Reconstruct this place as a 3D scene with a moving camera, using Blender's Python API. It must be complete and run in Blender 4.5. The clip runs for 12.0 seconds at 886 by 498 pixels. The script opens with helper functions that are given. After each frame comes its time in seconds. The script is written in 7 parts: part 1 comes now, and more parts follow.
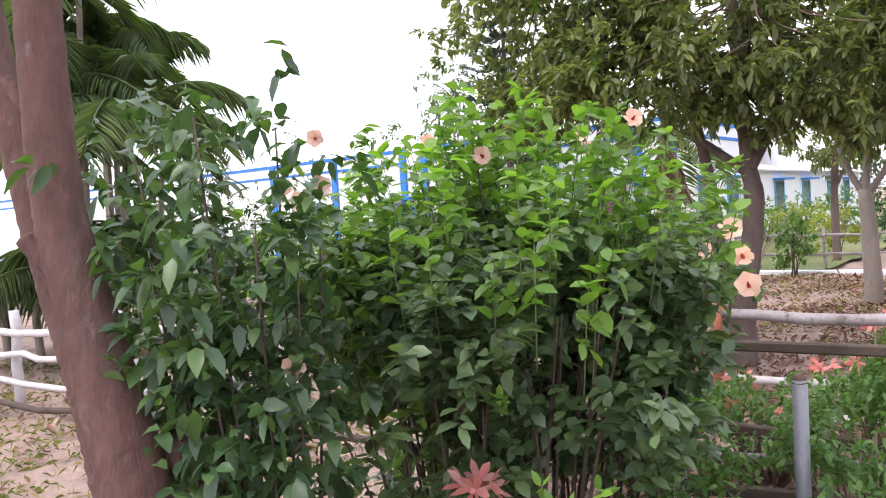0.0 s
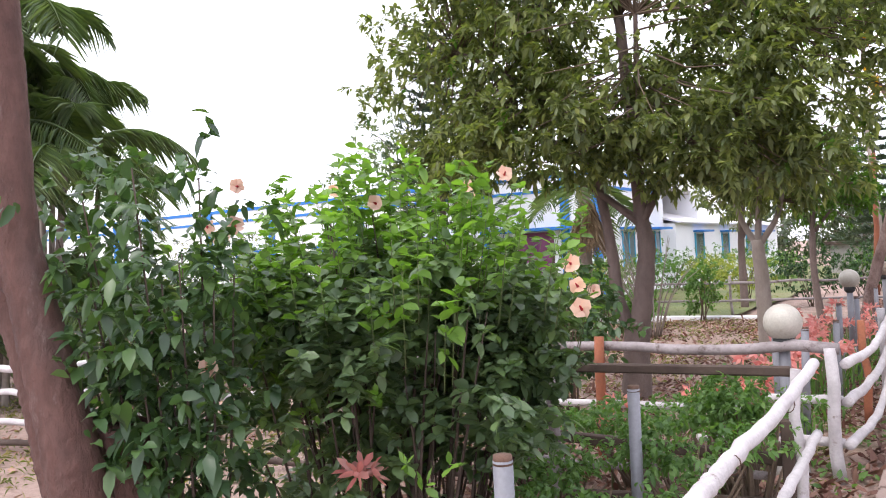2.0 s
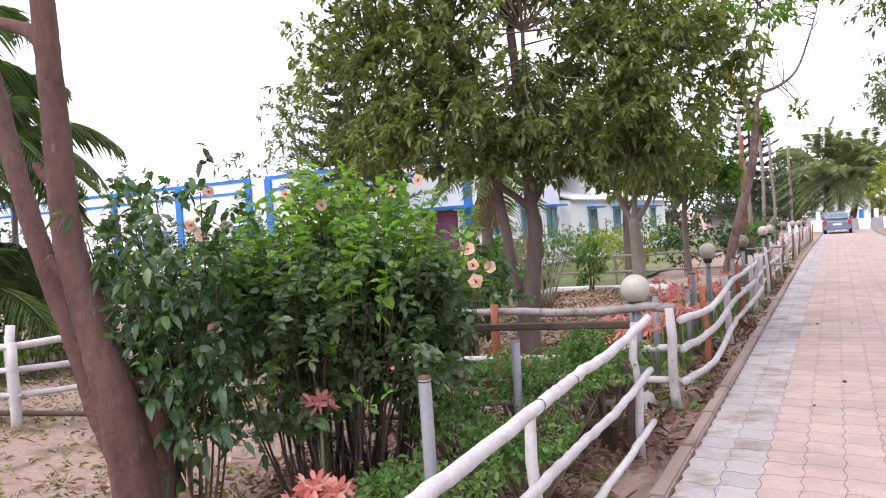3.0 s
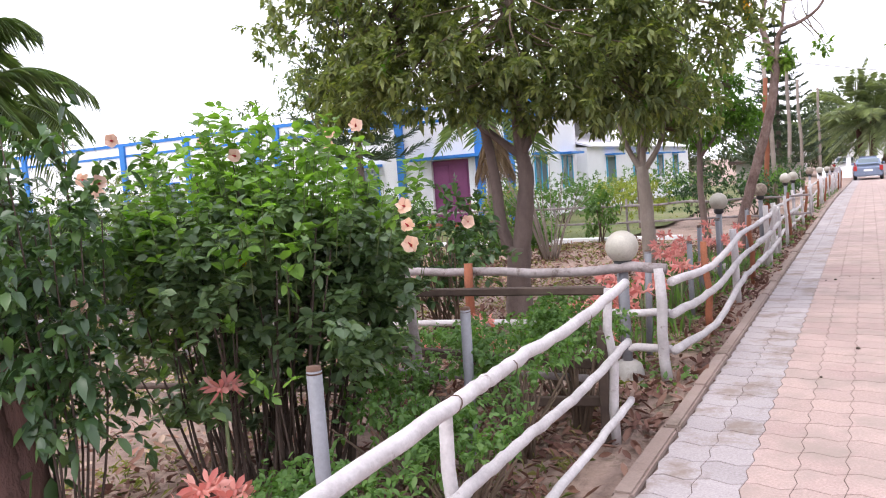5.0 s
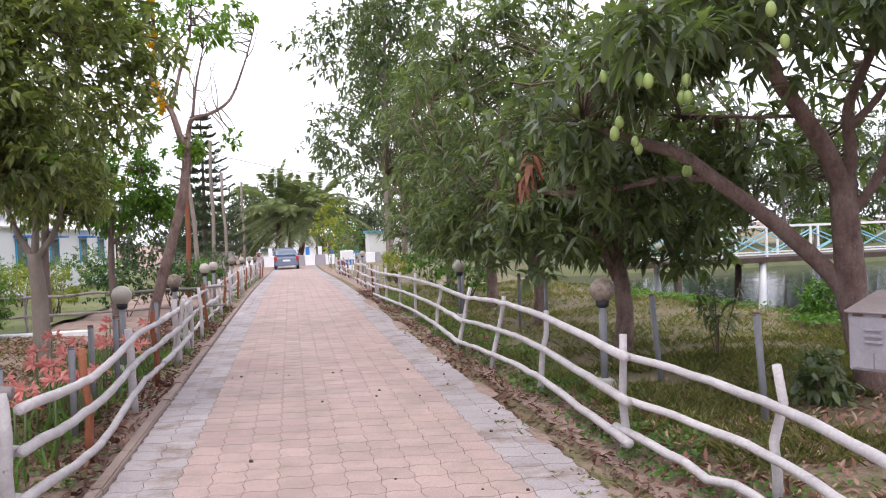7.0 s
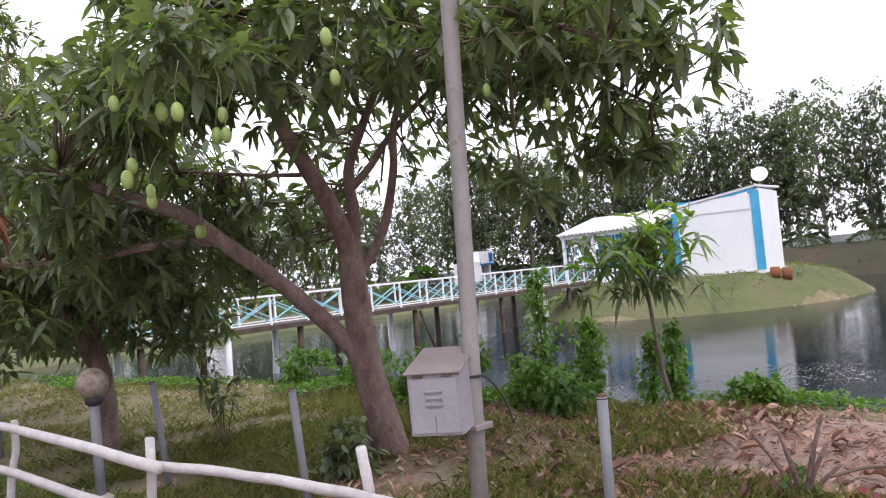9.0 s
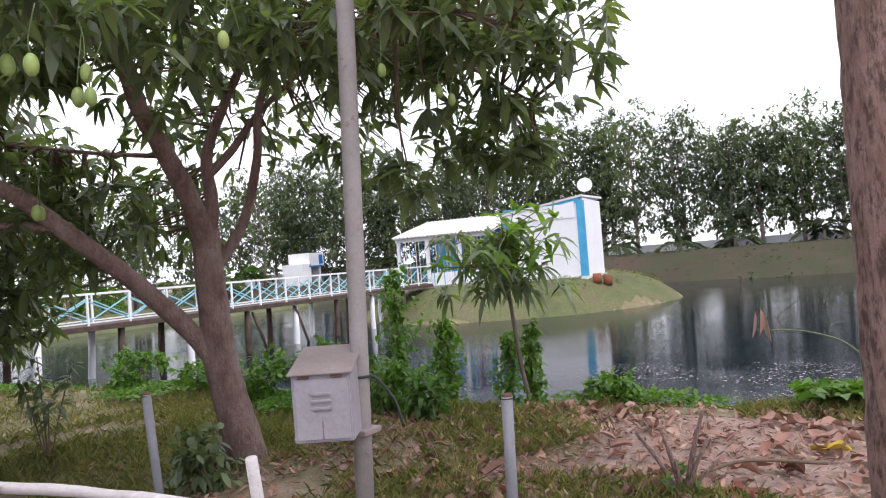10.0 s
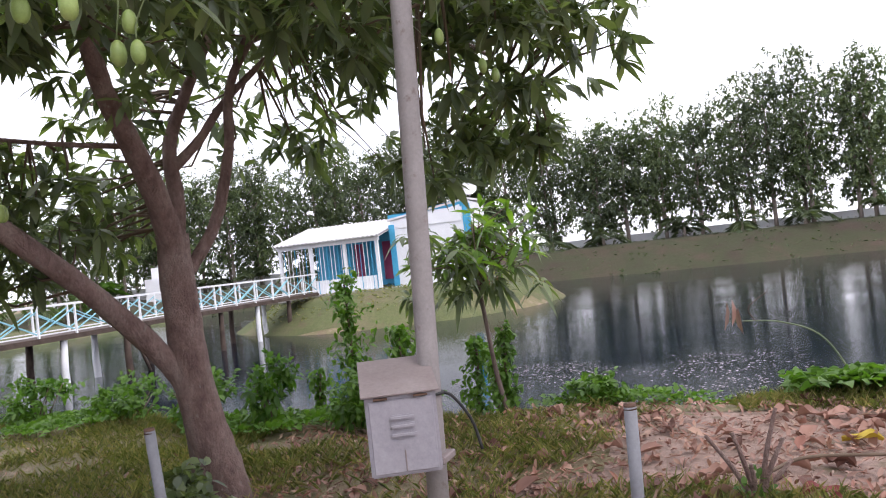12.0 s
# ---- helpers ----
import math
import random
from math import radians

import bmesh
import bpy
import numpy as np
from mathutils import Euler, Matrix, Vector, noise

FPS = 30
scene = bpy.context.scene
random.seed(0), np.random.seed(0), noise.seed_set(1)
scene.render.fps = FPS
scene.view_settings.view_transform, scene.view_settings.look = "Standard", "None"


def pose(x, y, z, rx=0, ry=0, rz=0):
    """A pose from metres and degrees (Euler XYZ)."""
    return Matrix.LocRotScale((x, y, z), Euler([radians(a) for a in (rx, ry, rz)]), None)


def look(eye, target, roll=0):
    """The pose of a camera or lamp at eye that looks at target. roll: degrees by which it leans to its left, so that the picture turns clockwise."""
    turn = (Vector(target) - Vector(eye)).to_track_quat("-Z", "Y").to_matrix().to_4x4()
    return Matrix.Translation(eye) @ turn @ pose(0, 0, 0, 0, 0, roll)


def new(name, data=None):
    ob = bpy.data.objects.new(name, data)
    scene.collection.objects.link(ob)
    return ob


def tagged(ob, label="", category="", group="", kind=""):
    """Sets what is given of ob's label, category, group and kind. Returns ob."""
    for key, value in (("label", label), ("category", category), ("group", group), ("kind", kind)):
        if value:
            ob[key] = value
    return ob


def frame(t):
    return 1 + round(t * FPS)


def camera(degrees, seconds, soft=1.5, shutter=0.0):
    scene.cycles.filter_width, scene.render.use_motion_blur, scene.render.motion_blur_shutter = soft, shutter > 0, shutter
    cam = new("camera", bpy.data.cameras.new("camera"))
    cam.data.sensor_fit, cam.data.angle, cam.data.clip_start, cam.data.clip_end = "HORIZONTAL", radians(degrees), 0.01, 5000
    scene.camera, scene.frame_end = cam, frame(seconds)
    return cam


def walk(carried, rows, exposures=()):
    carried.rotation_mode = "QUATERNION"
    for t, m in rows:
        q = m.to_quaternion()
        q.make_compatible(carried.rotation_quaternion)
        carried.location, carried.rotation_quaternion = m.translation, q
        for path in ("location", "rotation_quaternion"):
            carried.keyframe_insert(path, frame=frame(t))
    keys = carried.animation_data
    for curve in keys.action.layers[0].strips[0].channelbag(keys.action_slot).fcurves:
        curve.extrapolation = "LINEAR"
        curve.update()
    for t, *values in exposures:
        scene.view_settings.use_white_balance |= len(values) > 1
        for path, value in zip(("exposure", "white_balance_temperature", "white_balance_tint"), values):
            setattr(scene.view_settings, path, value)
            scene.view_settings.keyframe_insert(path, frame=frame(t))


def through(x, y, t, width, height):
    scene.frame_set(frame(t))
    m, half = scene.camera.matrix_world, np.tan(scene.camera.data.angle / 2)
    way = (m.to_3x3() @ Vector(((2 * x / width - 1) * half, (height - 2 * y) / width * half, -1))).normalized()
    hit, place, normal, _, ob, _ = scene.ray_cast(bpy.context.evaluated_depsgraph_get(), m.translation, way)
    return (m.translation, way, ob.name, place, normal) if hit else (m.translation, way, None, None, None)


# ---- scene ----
EXPOSURES = [(0.0, 0.62), (2.0, 0.53), (3.2, 0.34), (5.0, 0.43), (5.5, 0.26), (6.5, 0.08), (7.5, 0.15), (8.5, 0.13), (12.0, 0.17)]
cam = camera(57.5, 12.0, soft=1.1)
walk(cam, [
    (0.0, pose(-1.142, -0.113, 1.527, 87.48, 3.60, 36.96)),
    (0.5, pose(-1.149, 0.063, 1.507, 87.77, 3.87, 38.05)),
    (1.0, pose(-1.074, 0.066, 1.467, 90.80, 2.58, 40.40)),
    (1.5, pose(-0.900, -0.223, 1.458, 90.32, 4.10, 36.53)),
    (2.0, pose(-0.642, -0.491, 1.467, 90.70, 3.03, 32.71)),
    (2.5, pose(-0.433, -0.929, 1.511, 89.99, 3.21, 28.77)),
    (3.0, pose(-0.130, -1.553, 1.541, 88.58, 3.91, 25.96)),
    (5.0, pose(-0.026, -0.756, 1.534, 85.05, 4.28, 27.71)),
    (5.5, pose(0.089, -0.514, 1.550, 86.50, 2.50, 20.19)),
    (6.0, pose(0.141, -0.281, 1.533, 86.93, 2.60, 11.06)),
    (6.5, pose(0.135, 0.005, 1.560, 88.25, 2.30, -0.36)),
    (7.0, pose(0.196, 0.253, 1.561, 88.88, 2.20, -10.73)),
    (7.5, pose(0.314, 0.562, 1.554, 89.71, 2.20, -18.83)),
    (9.5, pose(0.217, 1.650, 1.516, 91.50, 5.30, -56.55)),
    (10.0, pose(0.277, 1.899, 1.503, 91.01, 4.40, -61.33)),
    (10.5, pose(0.255, 2.251, 1.530, 90.58, 5.70, -66.71)),
    (11.0, pose(0.262, 2.517, 1.529, 89.94, 5.10, -69.49)),
    (11.5, pose(0.337, 2.837, 1.535, 90.26, 6.10, -70.89)),
    (12.0, pose(0.389, 3.098, 1.546, 90.58, 6.30, -71.06)),
], EXPOSURES)


# ---- world and light ----
world = bpy.data.worlds.new("overcast")
scene.world = world
world.use_nodes = True
wn, wl = world.node_tree.nodes, world.node_tree.links
wn.clear()
sky = wn.new("ShaderNodeTexSky")
sky.sky_type = "NISHITA"
sky.sun_disc = False
sky.sun_elevation, sky.sun_rotation = radians(58), radians(205)
sky.air_density, sky.dust_density = 1.0, 4.0
cloud_tc = wn.new("ShaderNodeTexCoord")
cloud = wn.new("ShaderNodeTexNoise")
cloud.inputs["Scale"].default_value = 1.6
cloud.inputs["Detail"].default_value = 4
wl.new(cloud_tc.outputs["Generated"], cloud.inputs["Vector"])
cloud_ramp = wn.new("ShaderNodeValToRGB")
cloud_ramp.color_ramp.elements[0].position, cloud_ramp.color_ramp.elements[0].color = 0.3, (9.35, 9.35, 10.8, 1)
cloud_ramp.color_ramp.elements[1].position, cloud_ramp.color_ramp.elements[1].color = 0.75, (11.3, 11.15, 12.4, 1)
wl.new(cloud.outputs["Fac"], cloud_ramp.inputs["Fac"])
cover = wn.new("ShaderNodeMix")
cover.data_type = "RGBA"
cover.inputs[0].default_value = 0.9
wl.new(sky.outputs["Color"], cover.inputs[6])
wl.new(cloud_ramp.outputs["Color"], cover.inputs[7])
backg = wn.new("ShaderNodeBackground")
backg.inputs["Strength"].default_value = 0.165
wl.new(cover.outputs[2], backg.inputs["Color"])
wout = wn.new("ShaderNodeOutputWorld")
wl.new(backg.outputs["Background"], wout.inputs["Surface"])

sun = new("sun", bpy.data.lights.new("sun", "SUN"))
sun.data.energy, sun.data.angle, sun.data.color = 1.3, radians(25), (1.0, 0.95, 0.88)
sun.matrix_world = look((0, 0, 30), (9, 16, 0))


# ---- materials ----
def nodes_of(name):
    m = bpy.data.materials.new(name)
    m.use_nodes = True
    nt = m.node_tree
    nt.nodes.clear()
    out = nt.nodes.new("ShaderNodeOutputMaterial")
    p = nt.nodes.new("ShaderNodeBsdfPrincipled")
    nt.links.new(p.outputs[0], out.inputs[0])
    return m, nt, p, out


def noise_node(nt, scale, detail=5, rough=0.6, coords="Object", stretch=None):
    tc = nt.nodes.new("ShaderNodeTexCoord")
    if coords == "World":
        tc, coords = nt.nodes.new("ShaderNodeNewGeometry"), "Position"
    n = nt.nodes.new("ShaderNodeTexNoise")
    n.inputs["Scale"].default_value, n.inputs["Detail"].default_value, n.inputs["Roughness"].default_value = scale, detail, rough
    if stretch:
        mp = nt.nodes.new("ShaderNodeMapping")
        mp.inputs["Scale"].default_value = stretch
        nt.links.new(tc.outputs[coords], mp.inputs["Vector"])
        nt.links.new(mp.outputs[0], n.inputs["Vector"])
    else:
        nt.links.new(tc.outputs[coords], n.inputs["Vector"])
    return n


def ramp_node(nt, src, stops):
    r = nt.nodes.new("ShaderNodeValToRGB")
    el = r.color_ramp.elements
    while len(el) < len(stops):
        el.new(0.5)
    for e, (pos, c) in zip(el, stops):
        e.position, e.color = pos, (*c, 1)
    nt.links.new(src, r.inputs["Fac"])
    return r


def mix_node(nt, fac, a, b, how="MIX"):
    m = nt.nodes.new("ShaderNodeMix")
    m.data_type, m.blend_type = "RGBA", how
    for s, v in ((0, fac), (6, a), (7, b)):
        if isinstance(v, (int, float)):
            m.inputs[s].default_value = v
        elif isinstance(v, tuple):
            m.inputs[s].default_value = (*v, 1)
        else:
            nt.links.new(v, m.inputs[s])
    return m.outputs[2]


def bump_node(nt, p, height, strength, dist=0.01):
    b = nt.nodes.new("ShaderNodeBump")
    b.inputs["Strength"].default_value, b.inputs["Distance"].default_value = strength, dist
    nt.links.new(height, b.inputs["Height"])
    nt.links.new(b.outputs[0], p.inputs["Normal"])


def surface(name, tones, scale=3.0, fine=40.0, rough=0.8, bump=0.3, dist=0.006, metal=0.0, stretch=None, vary=0.0, stain=None, stain_at=(0.55, 0.7), fine_mix=0.35, island=False, coords="Object"):
    """tones: two or three base colours blended by a broad noise; a fine noise mottles them and gives relief."""
    m, nt, p, out = nodes_of(name)
    big = noise_node(nt, scale, 4, 0.6, coords, stretch=stretch)
    n = len(tones)
    col = ramp_node(nt, big.outputs["Fac"], [(0.32 + 0.36 * i / max(1, n - 1), c) for i, c in enumerate(tones)]).outputs["Color"]
    small = noise_node(nt, fine, 6, 0.7, coords, stretch=stretch)
    grain = ramp_node(nt, small.outputs["Fac"], [(0.3, (0.62, 0.62, 0.62)), (0.7, (1.25, 1.25, 1.25))])
    col = mix_node(nt, fine_mix, col, mix_node(nt, 1.0, col, grain.outputs["Color"], "MULTIPLY"))
    if stain:
        sn = noise_node(nt, scale * 2.3, 8, 0.72, coords, stretch=stretch)
        mask = ramp_node(nt, sn.outputs["Fac"], [(stain_at[0], (0, 0, 0)), (stain_at[1], (1, 1, 1))])
        col = mix_node(nt, mask.outputs["Color"], col, stain)
    if vary:
        src = nt.nodes.new("ShaderNodeNewGeometry").outputs["Random Per Island"] if island else nt.nodes.new("ShaderNodeObjectInfo").outputs["Random"]
        v = ramp_node(nt, src, [(0.0, (1 - vary,) * 3), (1.0, (1 + vary,) * 3)])
        col = mix_node(nt, 1.0, col, v.outputs["Color"], "MULTIPLY")
    nt.links.new(col, p.inputs["Base Color"])
    p.inputs["Roughness"].default_value, p.inputs["Metallic"].default_value = rough, metal
    if bump:
        bump_node(nt, p, small.outputs["Fac"], bump, dist)
    return m


def leaf_mat(name, tones, rough=0.45, through=0.35, glow=(1.3, 1.5, 0.5), spec=0.4):
    """Foliage: each leaf takes its tone at random, lets light through and has a soft gloss."""
    m, nt, p, out = nodes_of(name)
    geo = nt.nodes.new("ShaderNodeNewGeometry")
    n = len(tones)
    col = ramp_node(nt, geo.outputs["Random Per Island"], [(i / max(1, n - 1), c) for i, c in enumerate(tones)]).outputs["Color"]
    big = noise_node(nt, 2.2, 3, 0.6)
    patch = ramp_node(nt, big.outputs["Fac"], [(0.3, (0.72, 0.72, 0.74)), (0.7, (1.25, 1.22, 1.1))])
    col = mix_node(nt, 1.0, col, patch.outputs["Color"], "MULTIPLY")
    nt.links.new(col, p.inputs["Base Color"])
    p.inputs["Roughness"].default_value, p.inputs["Specular IOR Level"].default_value = rough, spec
    tr = nt.nodes.new("ShaderNodeBsdfTranslucent")
    nt.links.new(mix_node(nt, 1.0, col, glow, "MULTIPLY"), tr.inputs["Color"])
    mx = nt.nodes.new("ShaderNodeMixShader")
    mx.inputs[0].default_value = through
    nt.links.new(p.outputs[0], mx.inputs[1])
    nt.links.new(tr.outputs[0], mx.inputs[2])
    nt.links.new(mx.outputs[0], out.inputs[0])
    return m


def glass_like(name, colour, rough=0.05, trans=0.8):
    m, nt, p, out = nodes_of(name)
    p.inputs["Base Color"].default_value = (*colour, 1)
    p.inputs["Roughness"].default_value, p.inputs["Transmission Weight"].default_value = rough, trans
    return m


def water_mat():
    m, nt, p, out = nodes_of("pond_water")
    p.inputs["Base Color"].default_value = (0.006, 0.011, 0.020, 1)
    p.inputs["Roughness"].default_value = 0.02
    p.inputs["IOR"].default_value = 1.33
    p.inputs["Specular IOR Level"].default_value = 0.17
    n = noise_node(nt, 8.0, 4, 0.65, stretch=(2.4, 0.8, 1.0))
    n2 = noise_node(nt, 0.35, 2, 0.5)
    calm = ramp_node(nt, n2.outputs["Fac"], [(0.38, (0.4, 0.4, 0.4)), (0.66, (1, 1, 1))])
    h = mix_node(nt, 1.0, n.outputs["Fac"], calm.outputs["Color"], "MULTIPLY")
    bump_node(nt, p, h, 0.085, 0.04)
    return m


M = dict(
    dirt=surface("garden_soil", [(0.22, 0.145, 0.118), (0.39, 0.275, 0.23), (0.31, 0.215, 0.175)], 1.3, 22, 0.95, 1.0, 0.03, stain=(0.15, 0.12, 0.07), stain_at=(0.54, 0.66), fine_mix=0.7),
    verge=surface("grassy_soil", [(0.22, 0.16, 0.105), (0.20, 0.175, 0.09), (0.34, 0.24, 0.185)], 1.2, 24, 0.95, 1.0, 0.03, stain=(0.15, 0.145, 0.065), stain_at=(0.54, 0.66), fine_mix=0.7),
    lawn=surface("lawn_turf", [(0.10, 0.125, 0.045), (0.15, 0.17, 0.06), (0.20, 0.18, 0.09)], 0.5, 60, 0.95, 0.7, 0.02),
    islet=surface("islet_turf", [(0.075, 0.088, 0.034), (0.11, 0.125, 0.045), (0.145, 0.125, 0.068)], 0.45, 9, 0.95, 0.8, 0.05, stain=(0.13, 0.09, 0.06), stain_at=(0.56, 0.68), fine_mix=0.7),
    bank=surface("far_bank_earth", [(0.050, 0.034, 0.024), (0.044, 0.048, 0.021), (0.07, 0.047, 0.033)], 0.25, 5, 0.95, 0.6, 0.05),
    paver=surface("salmon_paver", [(0.385, 0.268, 0.248), (0.445, 0.325, 0.298), (0.44, 0.318, 0.282)], 0.8, 70, 0.85, 0.35, 0.003, vary=0.065, coords="World", fine_mix=0.75, stain=(0.31, 0.245, 0.215), stain_at=(0.46, 0.66)),
    paver_grey=surface("grey_paver", [(0.35, 0.305, 0.31), (0.43, 0.38, 0.39)], 0.9, 70, 0.85, 0.35, 0.003, vary=0.07, coords="World", fine_mix=0.75, stain=(0.25, 0.195, 0.17), stain_at=(0.5, 0.62)),
    paver_join=surface("salmon_paver_far", [(0.385, 0.268, 0.248), (0.445, 0.325, 0.298), (0.44, 0.318, 0.282)], 0.8, 70, 0.85, 0.35, 0.003, vary=0.065, island=True, coords="World", fine_mix=0.75, stain=(0.31, 0.245, 0.215), stain_at=(0.46, 0.66)),
    paver_grey_join=surface("grey_paver_far", [(0.35, 0.305, 0.31), (0.43, 0.38, 0.39)], 0.9, 70, 0.85, 0.35, 0.003, vary=0.07, coords="World", fine_mix=0.75, island=True, stain=(0.25, 0.195, 0.17), stain_at=(0.5, 0.62)),
    joint=surface("sand_joint", [(0.24, 0.165, 0.145), (0.15, 0.10, 0.085), (0.08, 0.055, 0.048)], 2.2, 90, 0.95, 0.5),
    kerb=surface("kerb_concrete", [(0.25, 0.18, 0.155), (0.32, 0.245, 0.215)], 1.5, 60, 0.9, 0.5, 0.005, vary=0.08, stain=(0.15, 0.11, 0.08), stain_at=(0.55, 0.72)),
    limewash=surface("limewashed_wood", [(0.47, 0.43, 0.44), (0.60, 0.565, 0.575)], 6, 45, 0.88, 0.9, 0.008, stretch=None, stain=(0.20, 0.15, 0.13), stain_at=(0.62, 0.74), vary=0.08),
    limegrey=surface("weathered_pale_wood", [(0.23, 0.195, 0.195), (0.36, 0.315, 0.315)], 5, 40, 0.9, 0.6, 0.006, stain=(0.10, 0.07, 0.06), stain_at=(0.55, 0.68)),
    darkwood=surface("dark_weathered_wood", [(0.055, 0.035, 0.028), (0.10, 0.07, 0.055)], 4, 50, 0.85, 0.6, 0.006, stretch=(1, 1, 1)),
    redwood=surface("oxide_painted_post", [(0.22, 0.07, 0.035), (0.28, 0.10, 0.05)], 4, 40, 0.85, 0.5, vary=0.15, stain=(0.10, 0.05, 0.035)),
    pvc=surface("grey_pipe", [(0.155, 0.155, 0.175), (0.215, 0.215, 0.24)], 3, 60, 0.55, 0.12, vary=0.08, stain=(0.18, 0.15, 0.12), stain_at=(0.6, 0.75)),
    rust=surface("rusty_cap", [(0.09, 0.05, 0.035), (0.15, 0.085, 0.06)], 9, 80, 0.9, 0.5),
    globe=surface("milky_dusty_globe", [(0.36, 0.33, 0.285), (0.44, 0.41, 0.36)], 6, 80, 0.42, 0.15, 0.002, vary=0.12, stain=(0.27, 0.215, 0.15), stain_at=(0.58, 0.8)),
    globe_brown=surface("sooty_globe", [(0.24, 0.19, 0.155), (0.33, 0.27, 0.22)], 9, 70, 0.6, 0.3, 0.003, stain=(0.14, 0.10, 0.075), stain_at=(0.48, 0.62)),
    pole=surface("grey_painted_pole", [(0.25, 0.225, 0.22), (0.33, 0.30, 0.30)], 3, 60, 0.6, 0.2, 0.003, stain=(0.16, 0.12, 0.10), stain_at=(0.58, 0.68)),
    meter=surface("grey_sheet_metal", [(0.31, 0.29, 0.325), (0.37, 0.35, 0.385)], 3, 50, 0.5, 0.1, 0.002, stain=(0.33, 0.29, 0.28), stain_at=(0.6, 0.75)),
    meter_top=surface("dusty_sheet_metal", [(0.22, 0.175, 0.175), (0.29, 0.24, 0.235)], 4, 60, 0.7, 0.2, 0.002),
    black=surface("black_rubber", [(0.015, 0.015, 0.016), (0.03, 0.03, 0.03)], 8, 60, 0.6, 0.1),
    bark_red=surface("reddish_bark", [(0.085, 0.042, 0.036), (0.14, 0.072, 0.06), (0.115, 0.068, 0.06)], 4.5, 34, 0.9, 1.0, 0.02, stretch=(1, 1, 0.4), stain=(0.19, 0.135, 0.12), stain_at=(0.60, 0.70), fine_mix=0.7),
    bark_dark=surface("dark_bark", [(0.12, 0.085, 0.075), (0.19, 0.14, 0.125)], 4, 30, 0.9, 1.0, 0.012, stretch=(1, 1, 0.5)),
    bark_mango=surface("mango_bark", [(0.165, 0.10, 0.088), (0.26, 0.172, 0.152), (0.32, 0.235, 0.208)], 7, 36, 0.9, 1.0, 0.035, stretch=(1, 1, 0.6), stain=(0.30, 0.25, 0.22), stain_at=(0.60, 0.68), fine_mix=0.75),
    bark_scaly=surface("scaly_brown_bark", [(0.27, 0.16, 0.13), (0.42, 0.28, 0.245)], 14, 70, 0.95, 1.0, 0.03, stretch=(1, 1, 0.28), stain=(0.12, 0.075, 0.062), stain_at=(0.48, 0.60), fine_mix=0.7),
    bark_grey=surface("pale_grey_bark", [(0.20, 0.16, 0.135), (0.30, 0.25, 0.22)], 3, 30, 0.9, 0.8, 0.01, stretch=(1, 1, 0.5)),
    twig=surface("thin_twig", [(0.12, 0.085, 0.06), (0.17, 0.12, 0.085)], 5, 40, 0.9, 0.3),
    stem_green=surface("green_stem", [(0.10, 0.14, 0.05), (0.16, 0.19, 0.08)], 5, 40, 0.6, 0.2),
    white=surface("white_wall_paint", [(0.80, 0.80, 0.83), (0.86, 0.86, 0.89)], 0.7, 40, 0.85, 0.15, 0.004, stain=(0.64, 0.63, 0.63), stain_at=(0.6, 0.8)),
    blue=surface("blue_paint", [(0.02, 0.16, 0.52), (0.03, 0.21, 0.60)], 2, 40, 0.6, 0.1),
    skyblue=surface("sky_blue_paint", [(0.05, 0.33, 0.58), (0.08, 0.41, 0.64)], 3, 40, 0.6, 0.1),
    paleblue=surface("pale_turquoise_paint", [(0.22, 0.50, 0.60), (0.32, 0.58, 0.66)], 3, 40, 0.65, 0.1),
    purple=surface("magenta_door_paint", [(0.20, 0.05, 0.15), (0.26, 0.07, 0.19)], 2, 40, 0.6, 0.1),
    roof=surface("white_sheet_roof", [(0.62, 0.60, 0.62), (0.74, 0.72, 0.73)], 1, 30, 0.6, 0.1),
    glass=glass_like("window_glass", (0.25, 0.32, 0.36), 0.08, 0.4),
    water=water_mat(),
    leaf_hib=leaf_mat("hibiscus_leaf", [(0.088, 0.14, 0.078), (0.112, 0.175, 0.092), (0.14, 0.21, 0.10), (0.16, 0.24, 0.105)], 0.36, 0.36, spec=0.6),
    # young leaf green, brightened further: light on the bush top put into the colour
    leaf_hib_top=leaf_mat("young_lit_hibiscus_leaf", [(0.11, 0.20, 0.05), (0.155, 0.275, 0.06), (0.21, 0.36, 0.075)], 0.36, 0.45),
    leaf_climb=leaf_mat("broad_climber_leaf", [(0.045, 0.085, 0.045), (0.06, 0.115, 0.05), (0.095, 0.17, 0.055)], 0.36, 0.34, spec=0.55),
    leaf_tree=leaf_mat("tree_leaf", [(0.10, 0.128, 0.062), (0.13, 0.162, 0.072), (0.165, 0.195, 0.085), (0.20, 0.23, 0.10), (0.27, 0.30, 0.10)], 0.45, 0.4),
    leaf_bright=leaf_mat("bright_leaf", [(0.06, 0.14, 0.025), (0.09, 0.19, 0.03), (0.12, 0.22, 0.04)], 0.5, 0.45),
    leaf_mango=leaf_mat("mango_leaf", [(0.092, 0.12, 0.078), (0.118, 0.152, 0.092), (0.148, 0.186, 0.105), (0.19, 0.235, 0.12)], 0.34, 0.44, spec=0.6),
    leaf_mango_new=leaf_mat("young_mango_leaf", [(0.11, 0.20, 0.045), (0.16, 0.27, 0.055), (0.22, 0.34, 0.07)], 0.4, 0.45),
    leaf_dead=leaf_mat("withered_leaf", [(0.16, 0.06, 0.03), (0.22, 0.09, 0.05), (0.14, 0.06, 0.035)], 0.7, 0.2, (1.2, 0.9, 0.6)),
